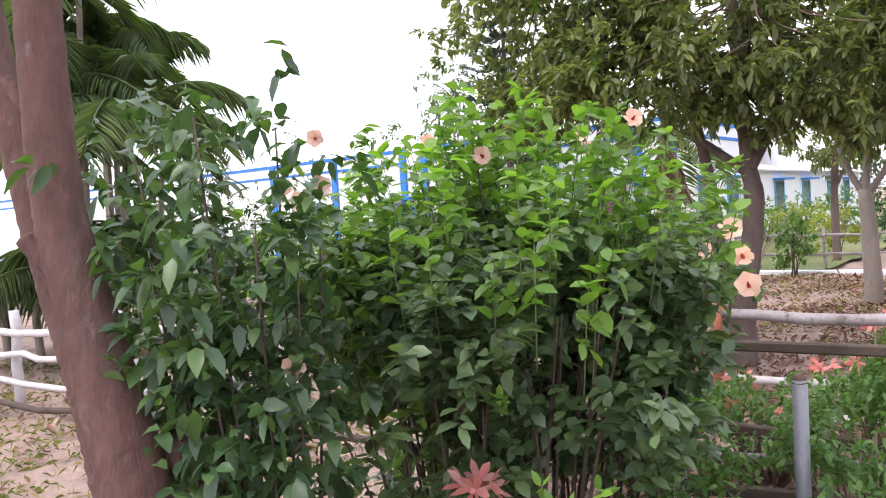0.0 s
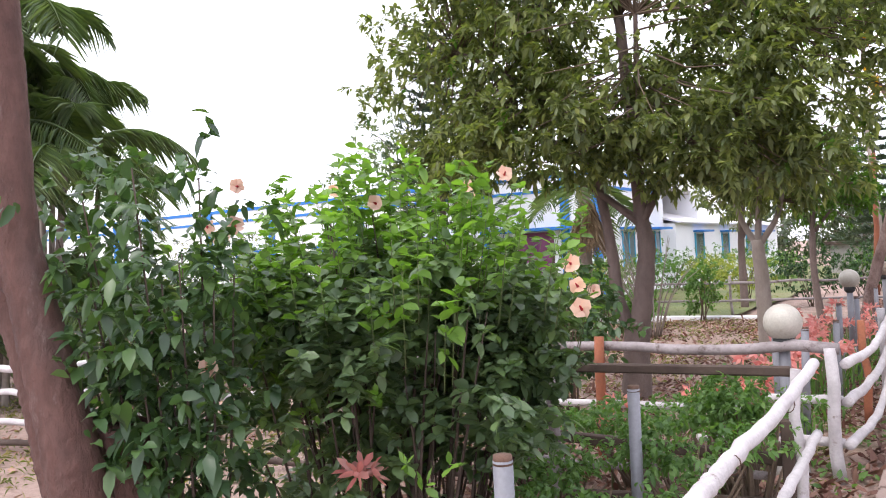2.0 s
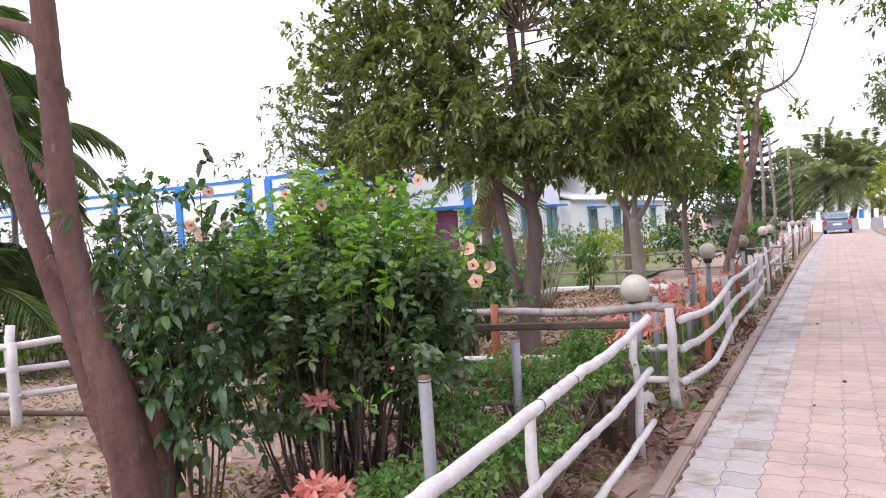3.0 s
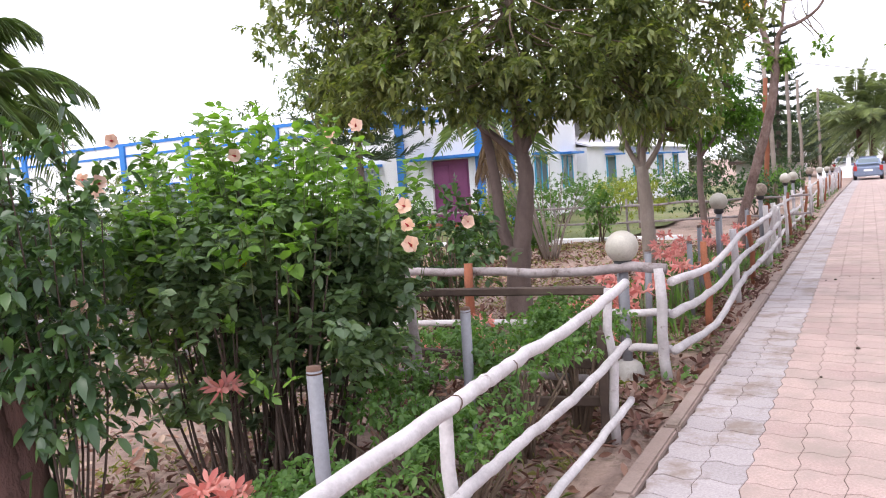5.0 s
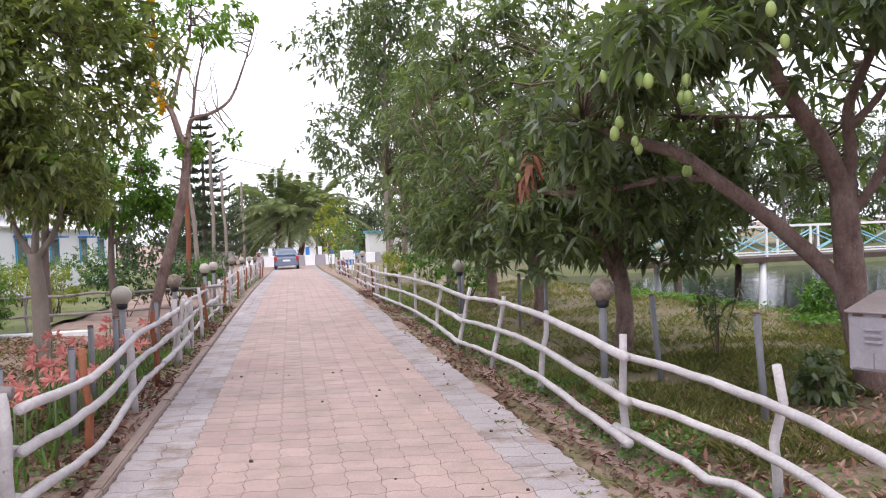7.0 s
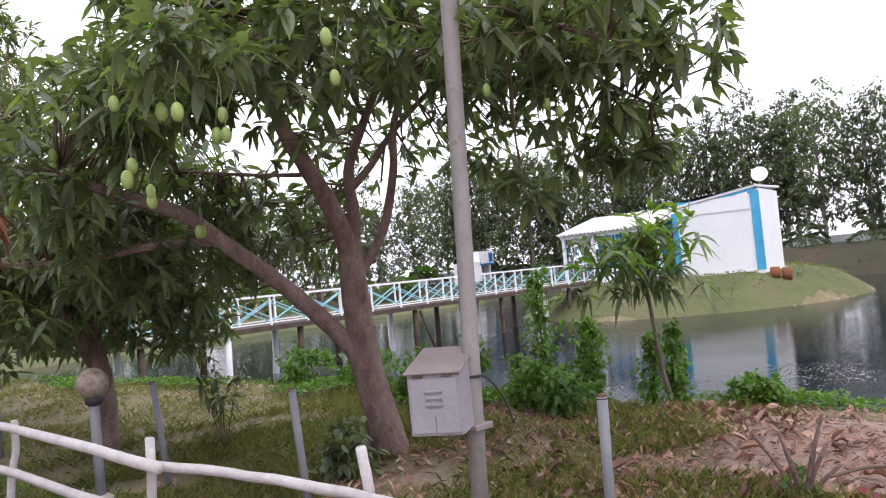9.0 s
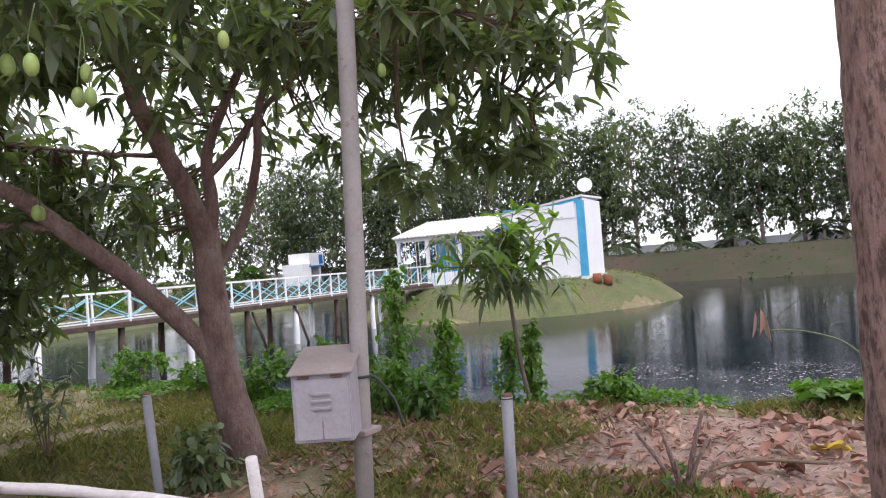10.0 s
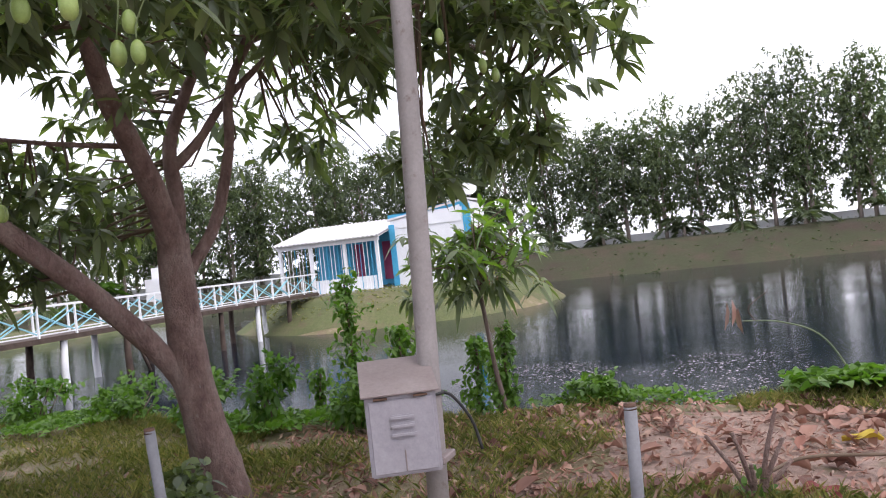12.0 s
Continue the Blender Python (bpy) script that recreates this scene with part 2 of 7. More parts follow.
    # both far leaf tones are greyed and lightened: distance haze put into the colour
    leaf_far=leaf_mat("hazed_tree_leaf", [(0.105, 0.14, 0.09), (0.135, 0.175, 0.105), (0.17, 0.21, 0.115)], 0.6, 0.35),
    leaf_far_dark=leaf_mat("hazed_casuarina_leaf", [(0.082, 0.107, 0.085), (0.105, 0.134, 0.097), (0.135, 0.163, 0.106)], 0.6, 0.33),
    leaf_fir=leaf_mat("araucaria_needle", [(0.05, 0.08, 0.055), (0.065, 0.10, 0.065), (0.08, 0.12, 0.07)], 0.5, 0.15),
    leaf_palm=leaf_mat("palm_leaflet", [(0.09, 0.135, 0.075), (0.12, 0.17, 0.09), (0.16, 0.21, 0.10)], 0.4, 0.4),
    # paler grey-green than palm_leaflet: haze and lift against self-shade put into the colour
    leaf_coco=leaf_mat("hazed_coconut_leaflet", [(0.19, 0.225, 0.165), (0.235, 0.27, 0.195), (0.28, 0.31, 0.22)], 0.45, 0.42),
    leaf_vine=leaf_mat("vine_leaf", [(0.07, 0.15, 0.025), (0.10, 0.20, 0.035), (0.13, 0.23, 0.05)], 0.5, 0.4),
    leaf_low=leaf_mat("low_shrub_leaf", [(0.075, 0.155, 0.045), (0.11, 0.21, 0.06), (0.145, 0.25, 0.075)], 0.5, 0.42),
    leaf_hedge=leaf_mat("dark_hedge_leaf", [(0.02, 0.055, 0.018), (0.03, 0.08, 0.025), (0.045, 0.10, 0.03)], 0.5, 0.25),
    leaf_yellow=leaf_mat("variegated_leaf", [(0.25, 0.28, 0.05), (0.34, 0.35, 0.09), (0.18, 0.24, 0.05)], 0.5, 0.4),
    leaf_maroon=leaf_mat("croton_leaf", [(0.07, 0.02, 0.025), (0.11, 0.03, 0.035), (0.05, 0.04, 0.025)], 0.5, 0.25, (1.3, 0.7, 0.6)),
    grass=leaf_mat("grass_blade", [(0.115, 0.145, 0.055), (0.165, 0.19, 0.07), (0.25, 0.235, 0.11), (0.36, 0.29, 0.18)], 0.6, 0.4),
    litter_red=leaf_mat("reddish_leaf_scraps", [(0.10, 0.048, 0.038), (0.17, 0.085, 0.068), (0.24, 0.14, 0.11), (0.13, 0.055, 0.045)], 0.8, 0.1, (1.1, 0.9, 0.7)),
    litter=leaf_mat("dry_fallen_leaf", [(0.20, 0.10, 0.08), (0.34, 0.195, 0.16), (0.45, 0.30, 0.245), (0.28, 0.13, 0.105), (0.50, 0.375, 0.31)], 0.8, 0.1, (1.1, 0.9, 0.7)),
    litter_crimson=leaf_mat("crimson_dead_leaf", [(0.20, 0.045, 0.045), (0.26, 0.07, 0.065)], 0.7, 0.15, (1.1, 0.9, 0.8)),
    leaf_yellowed=leaf_mat("yellowed_leaf", [(0.55, 0.42, 0.06), (0.60, 0.46, 0.08)], 0.6, 0.2, (1.1, 1.0, 0.6)),
    peach=leaf_mat("peach_petal", [(0.80, 0.53, 0.43), (0.85, 0.62, 0.52)], 0.6, 0.35, (1.1, 1.0, 0.9)),
    coral=leaf_mat("coral_lily_petal", [(0.74, 0.23, 0.21), (0.80, 0.34, 0.31), (0.84, 0.46, 0.42)], 0.5, 0.35, (1.1, 0.9, 0.85)),
    red=leaf_mat("red_petal", [(0.45, 0.02, 0.05), (0.55, 0.04, 0.06)], 0.5, 0.3, (1.1, 0.8, 0.8)),
    magenta=leaf_mat("bougainvillea_bract", [(0.50, 0.03, 0.16), (0.60, 0.08, 0.26)], 0.6, 0.4, (1.1, 0.8, 0.9)),
    yellow=leaf_mat("yellow_blossom", [(0.72, 0.46, 0.01), (0.78, 0.54, 0.03)], 0.6, 0.4, (1.1, 1.0, 0.5)),
    mango_fruit=surface("green_mango_skin", [(0.20, 0.29, 0.075), (0.27, 0.34, 0.10)], 8, 120, 0.45, 0.05, vary=0.12),
    car_paint=surface("steel_blue_car_paint", [(0.20, 0.25, 0.36), (0.25, 0.30, 0.42)], 2, 200, 0.25, 0.0, metal=0.4),
    tail=surface("red_tail_lamp", [(0.35, 0.02, 0.02), (0.45, 0.03, 0.03)], 5, 50, 0.3, 0.0),
    thatch=surface("brown_hanging_frond", [(0.22, 0.15, 0.09), (0.30, 0.21, 0.13)], 5, 50, 0.9, 0.5),
    concrete=surface("grey_concrete", [(0.33, 0.31, 0.29), (0.42, 0.40, 0.38)], 2, 50, 0.9, 0.4, stain=(0.22, 0.19, 0.17)),
    curtain=surface("magenta_curtain", [(0.30, 0.05, 0.13), (0.36, 0.08, 0.17)], 3, 50, 0.9, 0.2),
)


# ---- mesh tools ----
rng = np.random.default_rng(7)


def tri_mesh(name, verts, tris):
    me = bpy.data.meshes.new(name)
    v = np.asarray(verts, np.float32).reshape(-1, 3)
    f = np.asarray(tris, np.int32).reshape(-1, 3)
    me.vertices.add(len(v))
    me.vertices.foreach_set("co", v.ravel())
    me.loops.add(f.size)
    me.loops.foreach_set("vertex_index", f.ravel())
    me.polygons.add(len(f))
    me.polygons.foreach_set("loop_start", np.arange(0, f.size, 3, dtype=np.int32))
    me.update(calc_edges=True)
    return me


def smooth(me):
    me.polygons.foreach_set("use_smooth", np.ones(len(me.polygons), bool))
    return me


def part(name, shape, material, parent, label="", kind=""):
    """Links a bmesh or a mesh as one object under a thing or a part."""
    if isinstance(shape, bmesh.types.BMesh):
        me = bpy.data.meshes.new(name)
        shape.to_mesh(me)
        shape.free()
    else:
        me = shape
    if not me.materials:
        me.materials.append(material)
    ob = new(name, me)
    if parent is not None:
        ob.parent = parent
    return tagged(ob, label, kind=kind)


def thing(name, label, category, group="", kind="", at=None):
    e = new(name)
    e.empty_display_size = 0.2
    if at is not None:
        e.location = at
    return tagged(e, label, category, group, kind)


def solid(name, shape, material, label, category, group="", kind=""):
    ob = part(name, shape, material, None)
    return tagged(ob, label, category, group, kind)


def frames_along(pts):
    pts = np.asarray(pts, float)
    t = np.gradient(pts, axis=0)
    t /= np.linalg.norm(t, axis=1)[:, None] + 1e-9
    ref = np.where(np.abs(t[:, 2:3]) > 0.9, np.array([[1.0, 0, 0]]), np.array([[0, 0, 1.0]]))
    a = np.cross(t, ref)
    for i in range(1, len(a)):
        a[i] = a[i - 1] - t[i] * (a[i - 1] @ t[i])
    a /= np.linalg.norm(a, axis=1)[:, None] + 1e-9
    return t, a, np.cross(t, a)


def tube(pts, radii, sides=8, bumps=0.0, seed=0):
    """Verts and tris of a closed round limb along pts."""
    pts = np.asarray(pts, float)
    radii = np.broadcast_to(np.asarray(radii, float), (len(pts),))
    t, a, b = frames_along(pts)
    ang = np.arange(sides) * 2 * math.pi / sides
    r = np.repeat(radii[:, None], sides, 1)
    if bumps:
        g = np.random.default_rng(seed)
        r = r * (1 + bumps * g.uniform(-1, 1, r.shape))
    ring = pts[:, None] + r[..., None] * (np.cos(ang)[None, :, None] * a[:, None] + np.sin(ang)[None, :, None] * b[:, None])
    v = np.concatenate([ring.reshape(-1, 3), pts[:1], pts[-1:]])
    n = len(pts)
    i = np.arange(sides)
    j = (i + 1) % sides
    f = []
    for k in range(n - 1):
        o, q = k * sides, (k + 1) * sides
        f += [np.stack([o + i, o + j, q + j], 1), np.stack([o + i, q + j, q + i], 1)]
    f += [np.stack([j, i, np.full(sides, n * sides)], 1), np.stack([(n - 1) * sides + i, (n - 1) * sides + j, np.full(sides, n * sides + 1)], 1)]
    return v, np.concatenate(f)


def curve_pts(ctrl, n=8):
    """A smooth line through control points (Catmull-Rom)."""
    c = np.asarray(ctrl, float)
    c = np.vstack([2 * c[0] - c[1], c, 2 * c[-1] - c[-2]])
    out = []
    for k in range(1, len(c) - 2):
        for s in np.linspace(0, 1, n, endpoint=False):
            p0, p1, p2, p3 = c[k - 1:k + 3]
            out.append(0.5 * (2 * p1 + (p2 - p0) * s + (2 * p0 - 5 * p1 + 4 * p2 - p3) * s * s + (3 * p1 - p0 - 3 * p2 + p3) * s ** 3))
    out.append(c[-2])
    return np.array(out)


def merge(pieces):
    vs, fs, o = [], [], 0
    for v, f in pieces:
        vs.append(np.asarray(v))
        fs.append(np.asarray(f) + o)
        o += len(v)
    return np.concatenate(vs), np.concatenate(fs)


def limb(name, ctrl, r0, r1, material, parent, sides=10, n=7, bumps=0.06, power=1.0, label=""):
    p = curve_pts(ctrl, n)
    s = np.linspace(0, 1, len(p)) ** power
    v, f = tube(p, r0 + (r1 - r0) * s, sides, bumps, len(name) + int(1000 * abs(p[0, 0])))
    return part(name, smooth(tri_mesh(name, v, f)), material, parent, label)


def unit(v):
    return v / (np.linalg.norm(v, axis=-1, keepdims=True) + 1e-9)


def leaves(base, way, length, width, droop=0.25, fold=0.2, shape=(0.85, 1.0), simple=False, g=None, up=None):
    """Many leaves at once: base points, directions, lengths; folded along the midrib and bent down towards the tip."""
    g = g or rng
    base, way = np.asarray(base, float), unit(np.asarray(way, float))
    n = len(base)
    L = np.broadcast_to(length, (n,))[:, None]
    W = np.broadcast_to(width, (n,))[:, None] * 0.5
    upv = np.tile([0, 0, 1.0], (n, 1)) if up is None else up
    upv = upv + g.normal(0, 0.35, (n, 3))
    side = unit(np.cross(way, upv))
    nrm = np.cross(side, way)
    dr = (np.broadcast_to(droop, (n,)) * g.uniform(0.5, 1.5, n))[:, None]
    down = np.array([[0, 0, -1.0]])
    m1 = base + way * L * 0.33 + down * L * dr * 0.11
    m2 = base + way * L * 0.68 + down * L * dr * 0.46
    tip = base + way * L + down * L * dr
    lift = nrm * W * fold
    l1, r1 = m1 + side * W * shape[0] + lift, m1 - side * W * shape[0] + lift
    if simple:
        mid = base + way * L * 0.5 + down * L * dr * 0.25
        v = np.stack([base, mid + side * W + lift, tip, mid - side * W + lift], 1).reshape(-1, 3)
        t = np.array([[0, 1, 2], [0, 2, 3]])
        return v, (np.arange(n)[:, None, None] * 4 + t).reshape(-1, 3)
    l2, r2 = m2 + side * W * shape[1] * 0.8 + lift, m2 - side * W * shape[1] * 0.8 + lift
    v = np.stack([base, m1, m2, tip, l1, l2, r1, r2], 1).reshape(-1, 3)
    t = np.array([[0, 1, 4], [1, 2, 5], [1, 5, 4], [2, 3, 5], [0, 6, 1], [1, 6, 7], [1, 7, 2], [2, 7, 3]])
    return v, (np.arange(n)[:, None, None] * 8 + t).reshape(-1, 3)


def blob_points(blobs, density=1.0, shell=0.55, g=None):
    """Twig tips in a union of ellipsoids (cx, cy, cz, rx, ry, rz, count), denser near the outside, with ragged gaps."""
    g = g or rng
    out, cen = [], []
    for cx, cy, cz, rx, ry, rz, n in blobs:
        n = int(n * density)
        d = unit(g.normal(0, 1, (n * 2, 3)))
        r = np.maximum(shell * g.uniform(0, 1, n * 2) ** 0.35 + (1 - shell) * g.uniform(0, 1, n * 2), 0.05)
        wob = np.array([noise.noise(Vector(q * 2.1 + np.array([cx, cy, cz]))) for q in d])
        p = d * (r * (1 + 0.38 * wob))[:, None]
        q = p * np.array([rx, ry, rz]) + np.array([cx, cy, cz])
        gap = np.array([noise.noise(Vector(k * 1.7 / max(0.6, (rx + ry) / 3))) for k in q])
        q = q[np.argsort(-gap + g.uniform(0, 0.5, n * 2))[:n]]
        out.append(q)
        cen.append(np.tile([cx, cy, cz], (len(q), 1)))
    return np.concatenate(out), np.concatenate(cen)


def sprays(tips, cen, per, length, width, droop, spread=0.9, outward=0.6, upward=0.1, stem=0.5, simple=False, g=None, fold=0.2, shape=(0.85, 1.0), jitter=0.25, flat=1.0):
    """A spray of leaves round every tip, on an axis that points out of the crown."""
    g = g or rng
    n = len(tips)
    ax = unit(unit(tips - cen) * outward + g.normal(0, 0.5, (n, 3)) + np.array([0, 0, upward]))
    b = np.repeat(tips, per, 0)
    a = np.repeat(ax, per, 0)
    s = g.uniform(-0.5, 1.0, n * per)[:, None]
    L = length * g.uniform(0.65, 1.2, n * per)
    b = b + a * s * length * stem + g.normal(0, length * jitter, (n * per, 3)) * 0.4
    way = unit(a * g.uniform(0.2, 0.9, (n * per, 1)) + unit(g.normal(0, 1, (n * per, 3)) * [1, 1, flat]) * spread)
    return leaves(b, way, L, width * L / length, droop, fold, shape, simple, g)


def twigs(tips, roots, r=0.006, share=0.5, g=None):
    """Thin twigs from the nearest root point to some of the tips."""
    g = g or rng
    roots = np.asarray(roots, float)
    out = []
    for p in tips[g.uniform(0, 1, len(tips)) < share]:
        d = np.linalg.norm(roots - p, axis=1)
        q = roots[d.argmin()]
        m = (p + q) / 2 + g.normal(0, 0.06, 3) * d.min()
        out.append(tube([q, m, p], [r * 1.8, r * 1.2, r * 0.6], 4))
    return merge(out)


def bm_box(x0, y0, z0, x1, y1, z1, bevel=0.0, segments=1):
    bm = bmesh.new()
    bmesh.ops.create_cube(bm, size=1)
    bmesh.ops.scale(bm, vec=(x1 - x0, y1 - y0, z1 - z0), verts=bm.verts)
    bmesh.ops.translate(bm, vec=((x0 + x1) / 2, (y0 + y1) / 2, (z0 + z1) / 2), verts=bm.verts)
    if bevel:
        bmesh.ops.bevel(bm, geom=bm.edges[:], offset=bevel, segments=segments, affect="EDGES")
    return bm


def bm_beam(p, q, w, h, bevel=0.0):
    """A squared beam from p to q."""
    p, q = Vector(p), Vector(q)
    bm = bm_box(-w / 2, 0, -h / 2, w / 2, (q - p).length, h / 2, bevel)
    rot = (q - p).to_track_quat("Y", "Z").to_matrix().to_4x4()
    bmesh.ops.transform(bm, matrix=Matrix.Translation(p) @ rot, verts=bm.verts)
    return bm


def pole_mesh(name, p, q, r0, r1, sides=10, n=2, wob=0.0, bumps=0.0, seed=0, bend=0.0):
    """A rod, or a crooked branch when wob is given."""
    g = np.random.default_rng(seed)
    s = np.linspace(0, 1, n)[:, None]
    pts = np.asarray(p) * (1 - s) + np.asarray(q) * s
    if wob:
        k = g.normal(0, wob, (n, 3))
        k[0] = k[-1] = 0
        pts = pts + k
    if bend:
        pts[:, 2] -= bend * np.sin(np.pi * s[:, 0])
    rr = (r0 + (r1 - r0) * s[:, 0]) * (1 + bumps * g.uniform(-1, 1, n))
    v, f = tube(pts, rr, sides, bumps * 0.5, seed)
    return smooth(tri_mesh(name, v, f))


def lathe(profile, sides=20):
    """Verts and tris turned round z from (radius, height) pairs."""
    ang = np.arange(sides) * 2 * math.pi / sides
    v = np.concatenate([np.stack([r * np.cos(ang), r * np.sin(ang), np.full(sides, z)], 1) for r, z in profile])
    i = np.arange(sides)
    j = (i + 1) % sides
    f = []
    for k in range(len(profile) - 1):
        o, q = k * sides, (k + 1) * sides
        f += [np.stack([o + i, o + j, q + j], 1), np.stack([o + i, q + j, q + i], 1)]
    return v, np.concatenate(f)


def step(a, b, x):
    t = np.clip((x - a) / (b - a), 0, 1)
    return t * t * (3 - 2 * t)


WATER = -0.9


def height(x, y):
    """Height of the ground: level by the road, dipping far along it, with the pond basin and its islet to the east."""
    x, y = np.asarray(x, float), np.asarray(y, float)
    z = -0.5 * step(20, 60, y)
    wave = 0.5 * np.sin(y * 0.35) + 0.3 * np.sin(y * 0.9 + 1.0)
    near = step(7.9, 10.6, x + 0.4 * wave)
    far = step(50.0, 60.0, x + 0.8 * wave)
    north = step(36, 42, y)
    south = step(-46, -40, y)
    basin = near * (1 - far) * (1 - north) * south
    z = z - 1.9 * basin + 1.05 * far * (1 - 0.6 * step(70, 120, x))
    d = np.sqrt(((x - 37.0) / 9.0) ** 2 + ((y - 18.0) / 8.0) ** 2) + 0.05 * wave
    islet = 1 - step(0.6, 1.25, d)
    z = np.maximum(z, -1.9 + 2.32 * islet) * (islet > 0) + z * (islet <= 0)
    bumps = 0.03 * np.sin(1.7 * x + 0.6 * y) + 0.025 * np.sin(2.3 * y - 1.1 * x)
    off_road = np.clip(np.maximum(-1.25 - x, x - 2.3), 0, 1)
    return z + bumps * off_road - 0.03 * (1 - off_road)


# ---- ground, road, water ----
def sheet(name, xs, ys, lift, material, label, category, keep=None):
    X, Y = np.meshgrid(np.asarray(xs, float), np.asarray(ys, float), indexing="ij")
    Z = height(X, Y) + lift
    nx, ny = X.shape
    idx = np.arange(nx * ny).reshape(nx, ny)
    a, b, c, d = idx[:-1, :-1].ravel(), idx[1:, :-1].ravel(), idx[1:, 1:].ravel(), idx[:-1, 1:].ravel()
    t = np.concatenate([np.stack([a, b, c], 1), np.stack([a, c, d], 1)])
    v = np.stack([X.ravel(), Y.ravel(), Z.ravel()], 1)
    if keep is not None:
        cen = v[t].mean(1)
        t = t[keep(cen[:, 0], cen[:, 1])]
    return solid(name, smooth(tri_mesh(name, v, t)), material, label, category, kind="structure")


def spaced(*runs):
    return np.concatenate([np.arange(a, b, s) for a, b, s in runs] + [[runs[-1][1]]])


GX = spaced((-2000, -200, 200), (-200, -40, 20), (-40, -12, 2), (-12, 2.2, 0.35), (2.2, 10, 0.15), (10, 20, 0.5), (20, 42, 0.5), (42, 66, 1.0), (66, 200, 12), (200, 2000, 200))
GY = spaced((-2000, -200, 200), (-200, -50, 15), (-50, -6, 2), (-6, 12, 0.2), (12, 28, 0.4), (28, 70, 1.5), (70, 210, 14), (210, 2000, 200))


def within(a, lo, hi):
    return a[(a >= lo) & (a <= hi)]


sheet("ground", GX, GY, 0.0,
      M["dirt"], "bare reddish garden soil with dry litter", "ground")
wig = lambda y: 0.25 * np.sin(1.3 * y) + 0.15 * np.sin(3.1 * y)
sheet("grass_verge", within(GX, 2.3, 140), within(GY, -50, 140), 0.006,
      M["verge"], "patchy grass and litter between road and pond", "ground", lambda x, y: (x > 2.75 + wig(y) * 0.6) & ~((x > 3.7 + wig(2 * x)) & (x < 7.4) & (y < 5.0 + wig(3 * x) - 0.35 * (x - 3.7))))
sheet("lawn", spaced((-40, -4.6, 0.6), (-4.6, -4.2, 0.2)), spaced((15.4, 60, 0.8)), 0.07, M["lawn"], "short green lawn before the white house", "lawn", lambda x, y: (x > -40) & (y > 15.6) & (x < -4.4 + 0.2 * wig(y)))
sheet("islet_lawn", within(GX, 26, 48), within(GY, 8, 28), 0.02, M["islet"], "grassy islet under the white hut", "lawn", lambda x, y: ((x - 37.0) / 9.0) ** 2 + ((y - 18.0) / 8.0) ** 2 < 0.95 + 0.08 * np.sin(1.3 * x + y))
sheet("north_bank", within(GX, 9, 66), within(GY, 33, 72), 0.02, M["islet"], "grassy earth bank along the north shore", "bank")
sheet("far_bank", within(GX, 49, 66), within(GY, -50, 60), 0.03, M["bank"], "brown earth bank across the pond", "bank")

bm = bm_box(6.5, -120, WATER - 0.02, 66, 48, WATER)
solid("water", bm, M["water"], "dark still pond water with fine ripples", "water", kind="structure")

ROAD_L, ROAD_R = -1.02, 2.0


def strip(name, x0, x1, lift, material, label, category, y0=-14, y1=62):
    ys = np.arange(y0, y1 + 0.5, 0.8)
    z = -0.5 * step(20, 60, ys) + lift
    v = np.concatenate([np.stack([np.full(len(ys), x0), ys, z], 1), np.stack([np.full(len(ys), x1), ys, z], 1),
                        np.stack([np.full(len(ys), x0), ys, z - 0.12], 1), np.stack([np.full(len(ys), x1), ys, z - 0.12], 1)])
    n = len(ys)
    i = np.arange(n - 1)
    t = [np.stack([i, n + i, n + i + 1], 1), np.stack([i, n + i + 1, i + 1], 1), np.stack([2 * n + i, i, i + 1], 1), np.stack([2 * n + i, i + 1, 2 * n + i + 1], 1),
         np.stack([n + i, 3 * n + i, 3 * n + i + 1], 1), np.stack([n + i, 3 * n + i + 1, n + i + 1], 1)]
    return solid(name, tri_mesh(name, v, np.concatenate(t)), material, label, category, kind="structure")


road = strip("road", ROAD_L, ROAD_R, -0.0028, M["joint"], "paved garden lane of salmon pavers with grey edge bands", "road")
strip("road_shoulder", ROAD_R, 2.22, -0.02, M["verge"], "crumbling earth edge beside the pavers", "shoulder")


# ---- fences of crooked limewashed branches ----
seed_count = [0]


def bough(parent, name, p, q, r, material, label="", bend=0.0, n=0, wob=0.012):
    seed_count[0] += 1
    L = math.dist(p, q)
    n = n or max(5, int(L / 0.2))
    return part(name, pole_mesh(name, p, q, r, r * 0.85, 9, n, wob, 0.025, seed_count[0], bend), material, parent, label)


def gz(x, y):
    return float(height(x, y))


# east fence along the road: leaning posts and three rails
east = thing("branch_fence", "white limewashed branch fence with leaning posts and three rails", "fence", "branch fences along the lane", at=(0, 0, 0))
g = np.random.default_rng(3)
posts_e = [(2.62, 1.6), (2.66, 2.9), (2.78, 4.27), (2.42, 5.54), (2.5, 7.72), (2.42, 9.3), (2.38, 11.0), (2.42, 12.95), (2.45, 15.3), (2.42, 17.2), (2.35, 19.0), (2.3, 20.9)]
lean = [0.0, 0.0, -0.05, 0.0, 0.14, 0.3, 0.34, 0.2, 0.05, 0.02, 0.0, 0.0]
for (x, y), k in zip(posts_e, lean):
    bough(east, "post", (x, y, -0.05), (x + k * 0.6, y - 0.06 + k * 0.2, min(0.8, 0.36 + 0.09 * y) + g.uniform(-0.03, 0.05)), 0.03, M["limewash"])
tops = [0.44, 0.50, 0.58, 0.70, 0.74, 0.74, 0.68, 0.72, 0.72, 0.70, 0.68, 0.66]
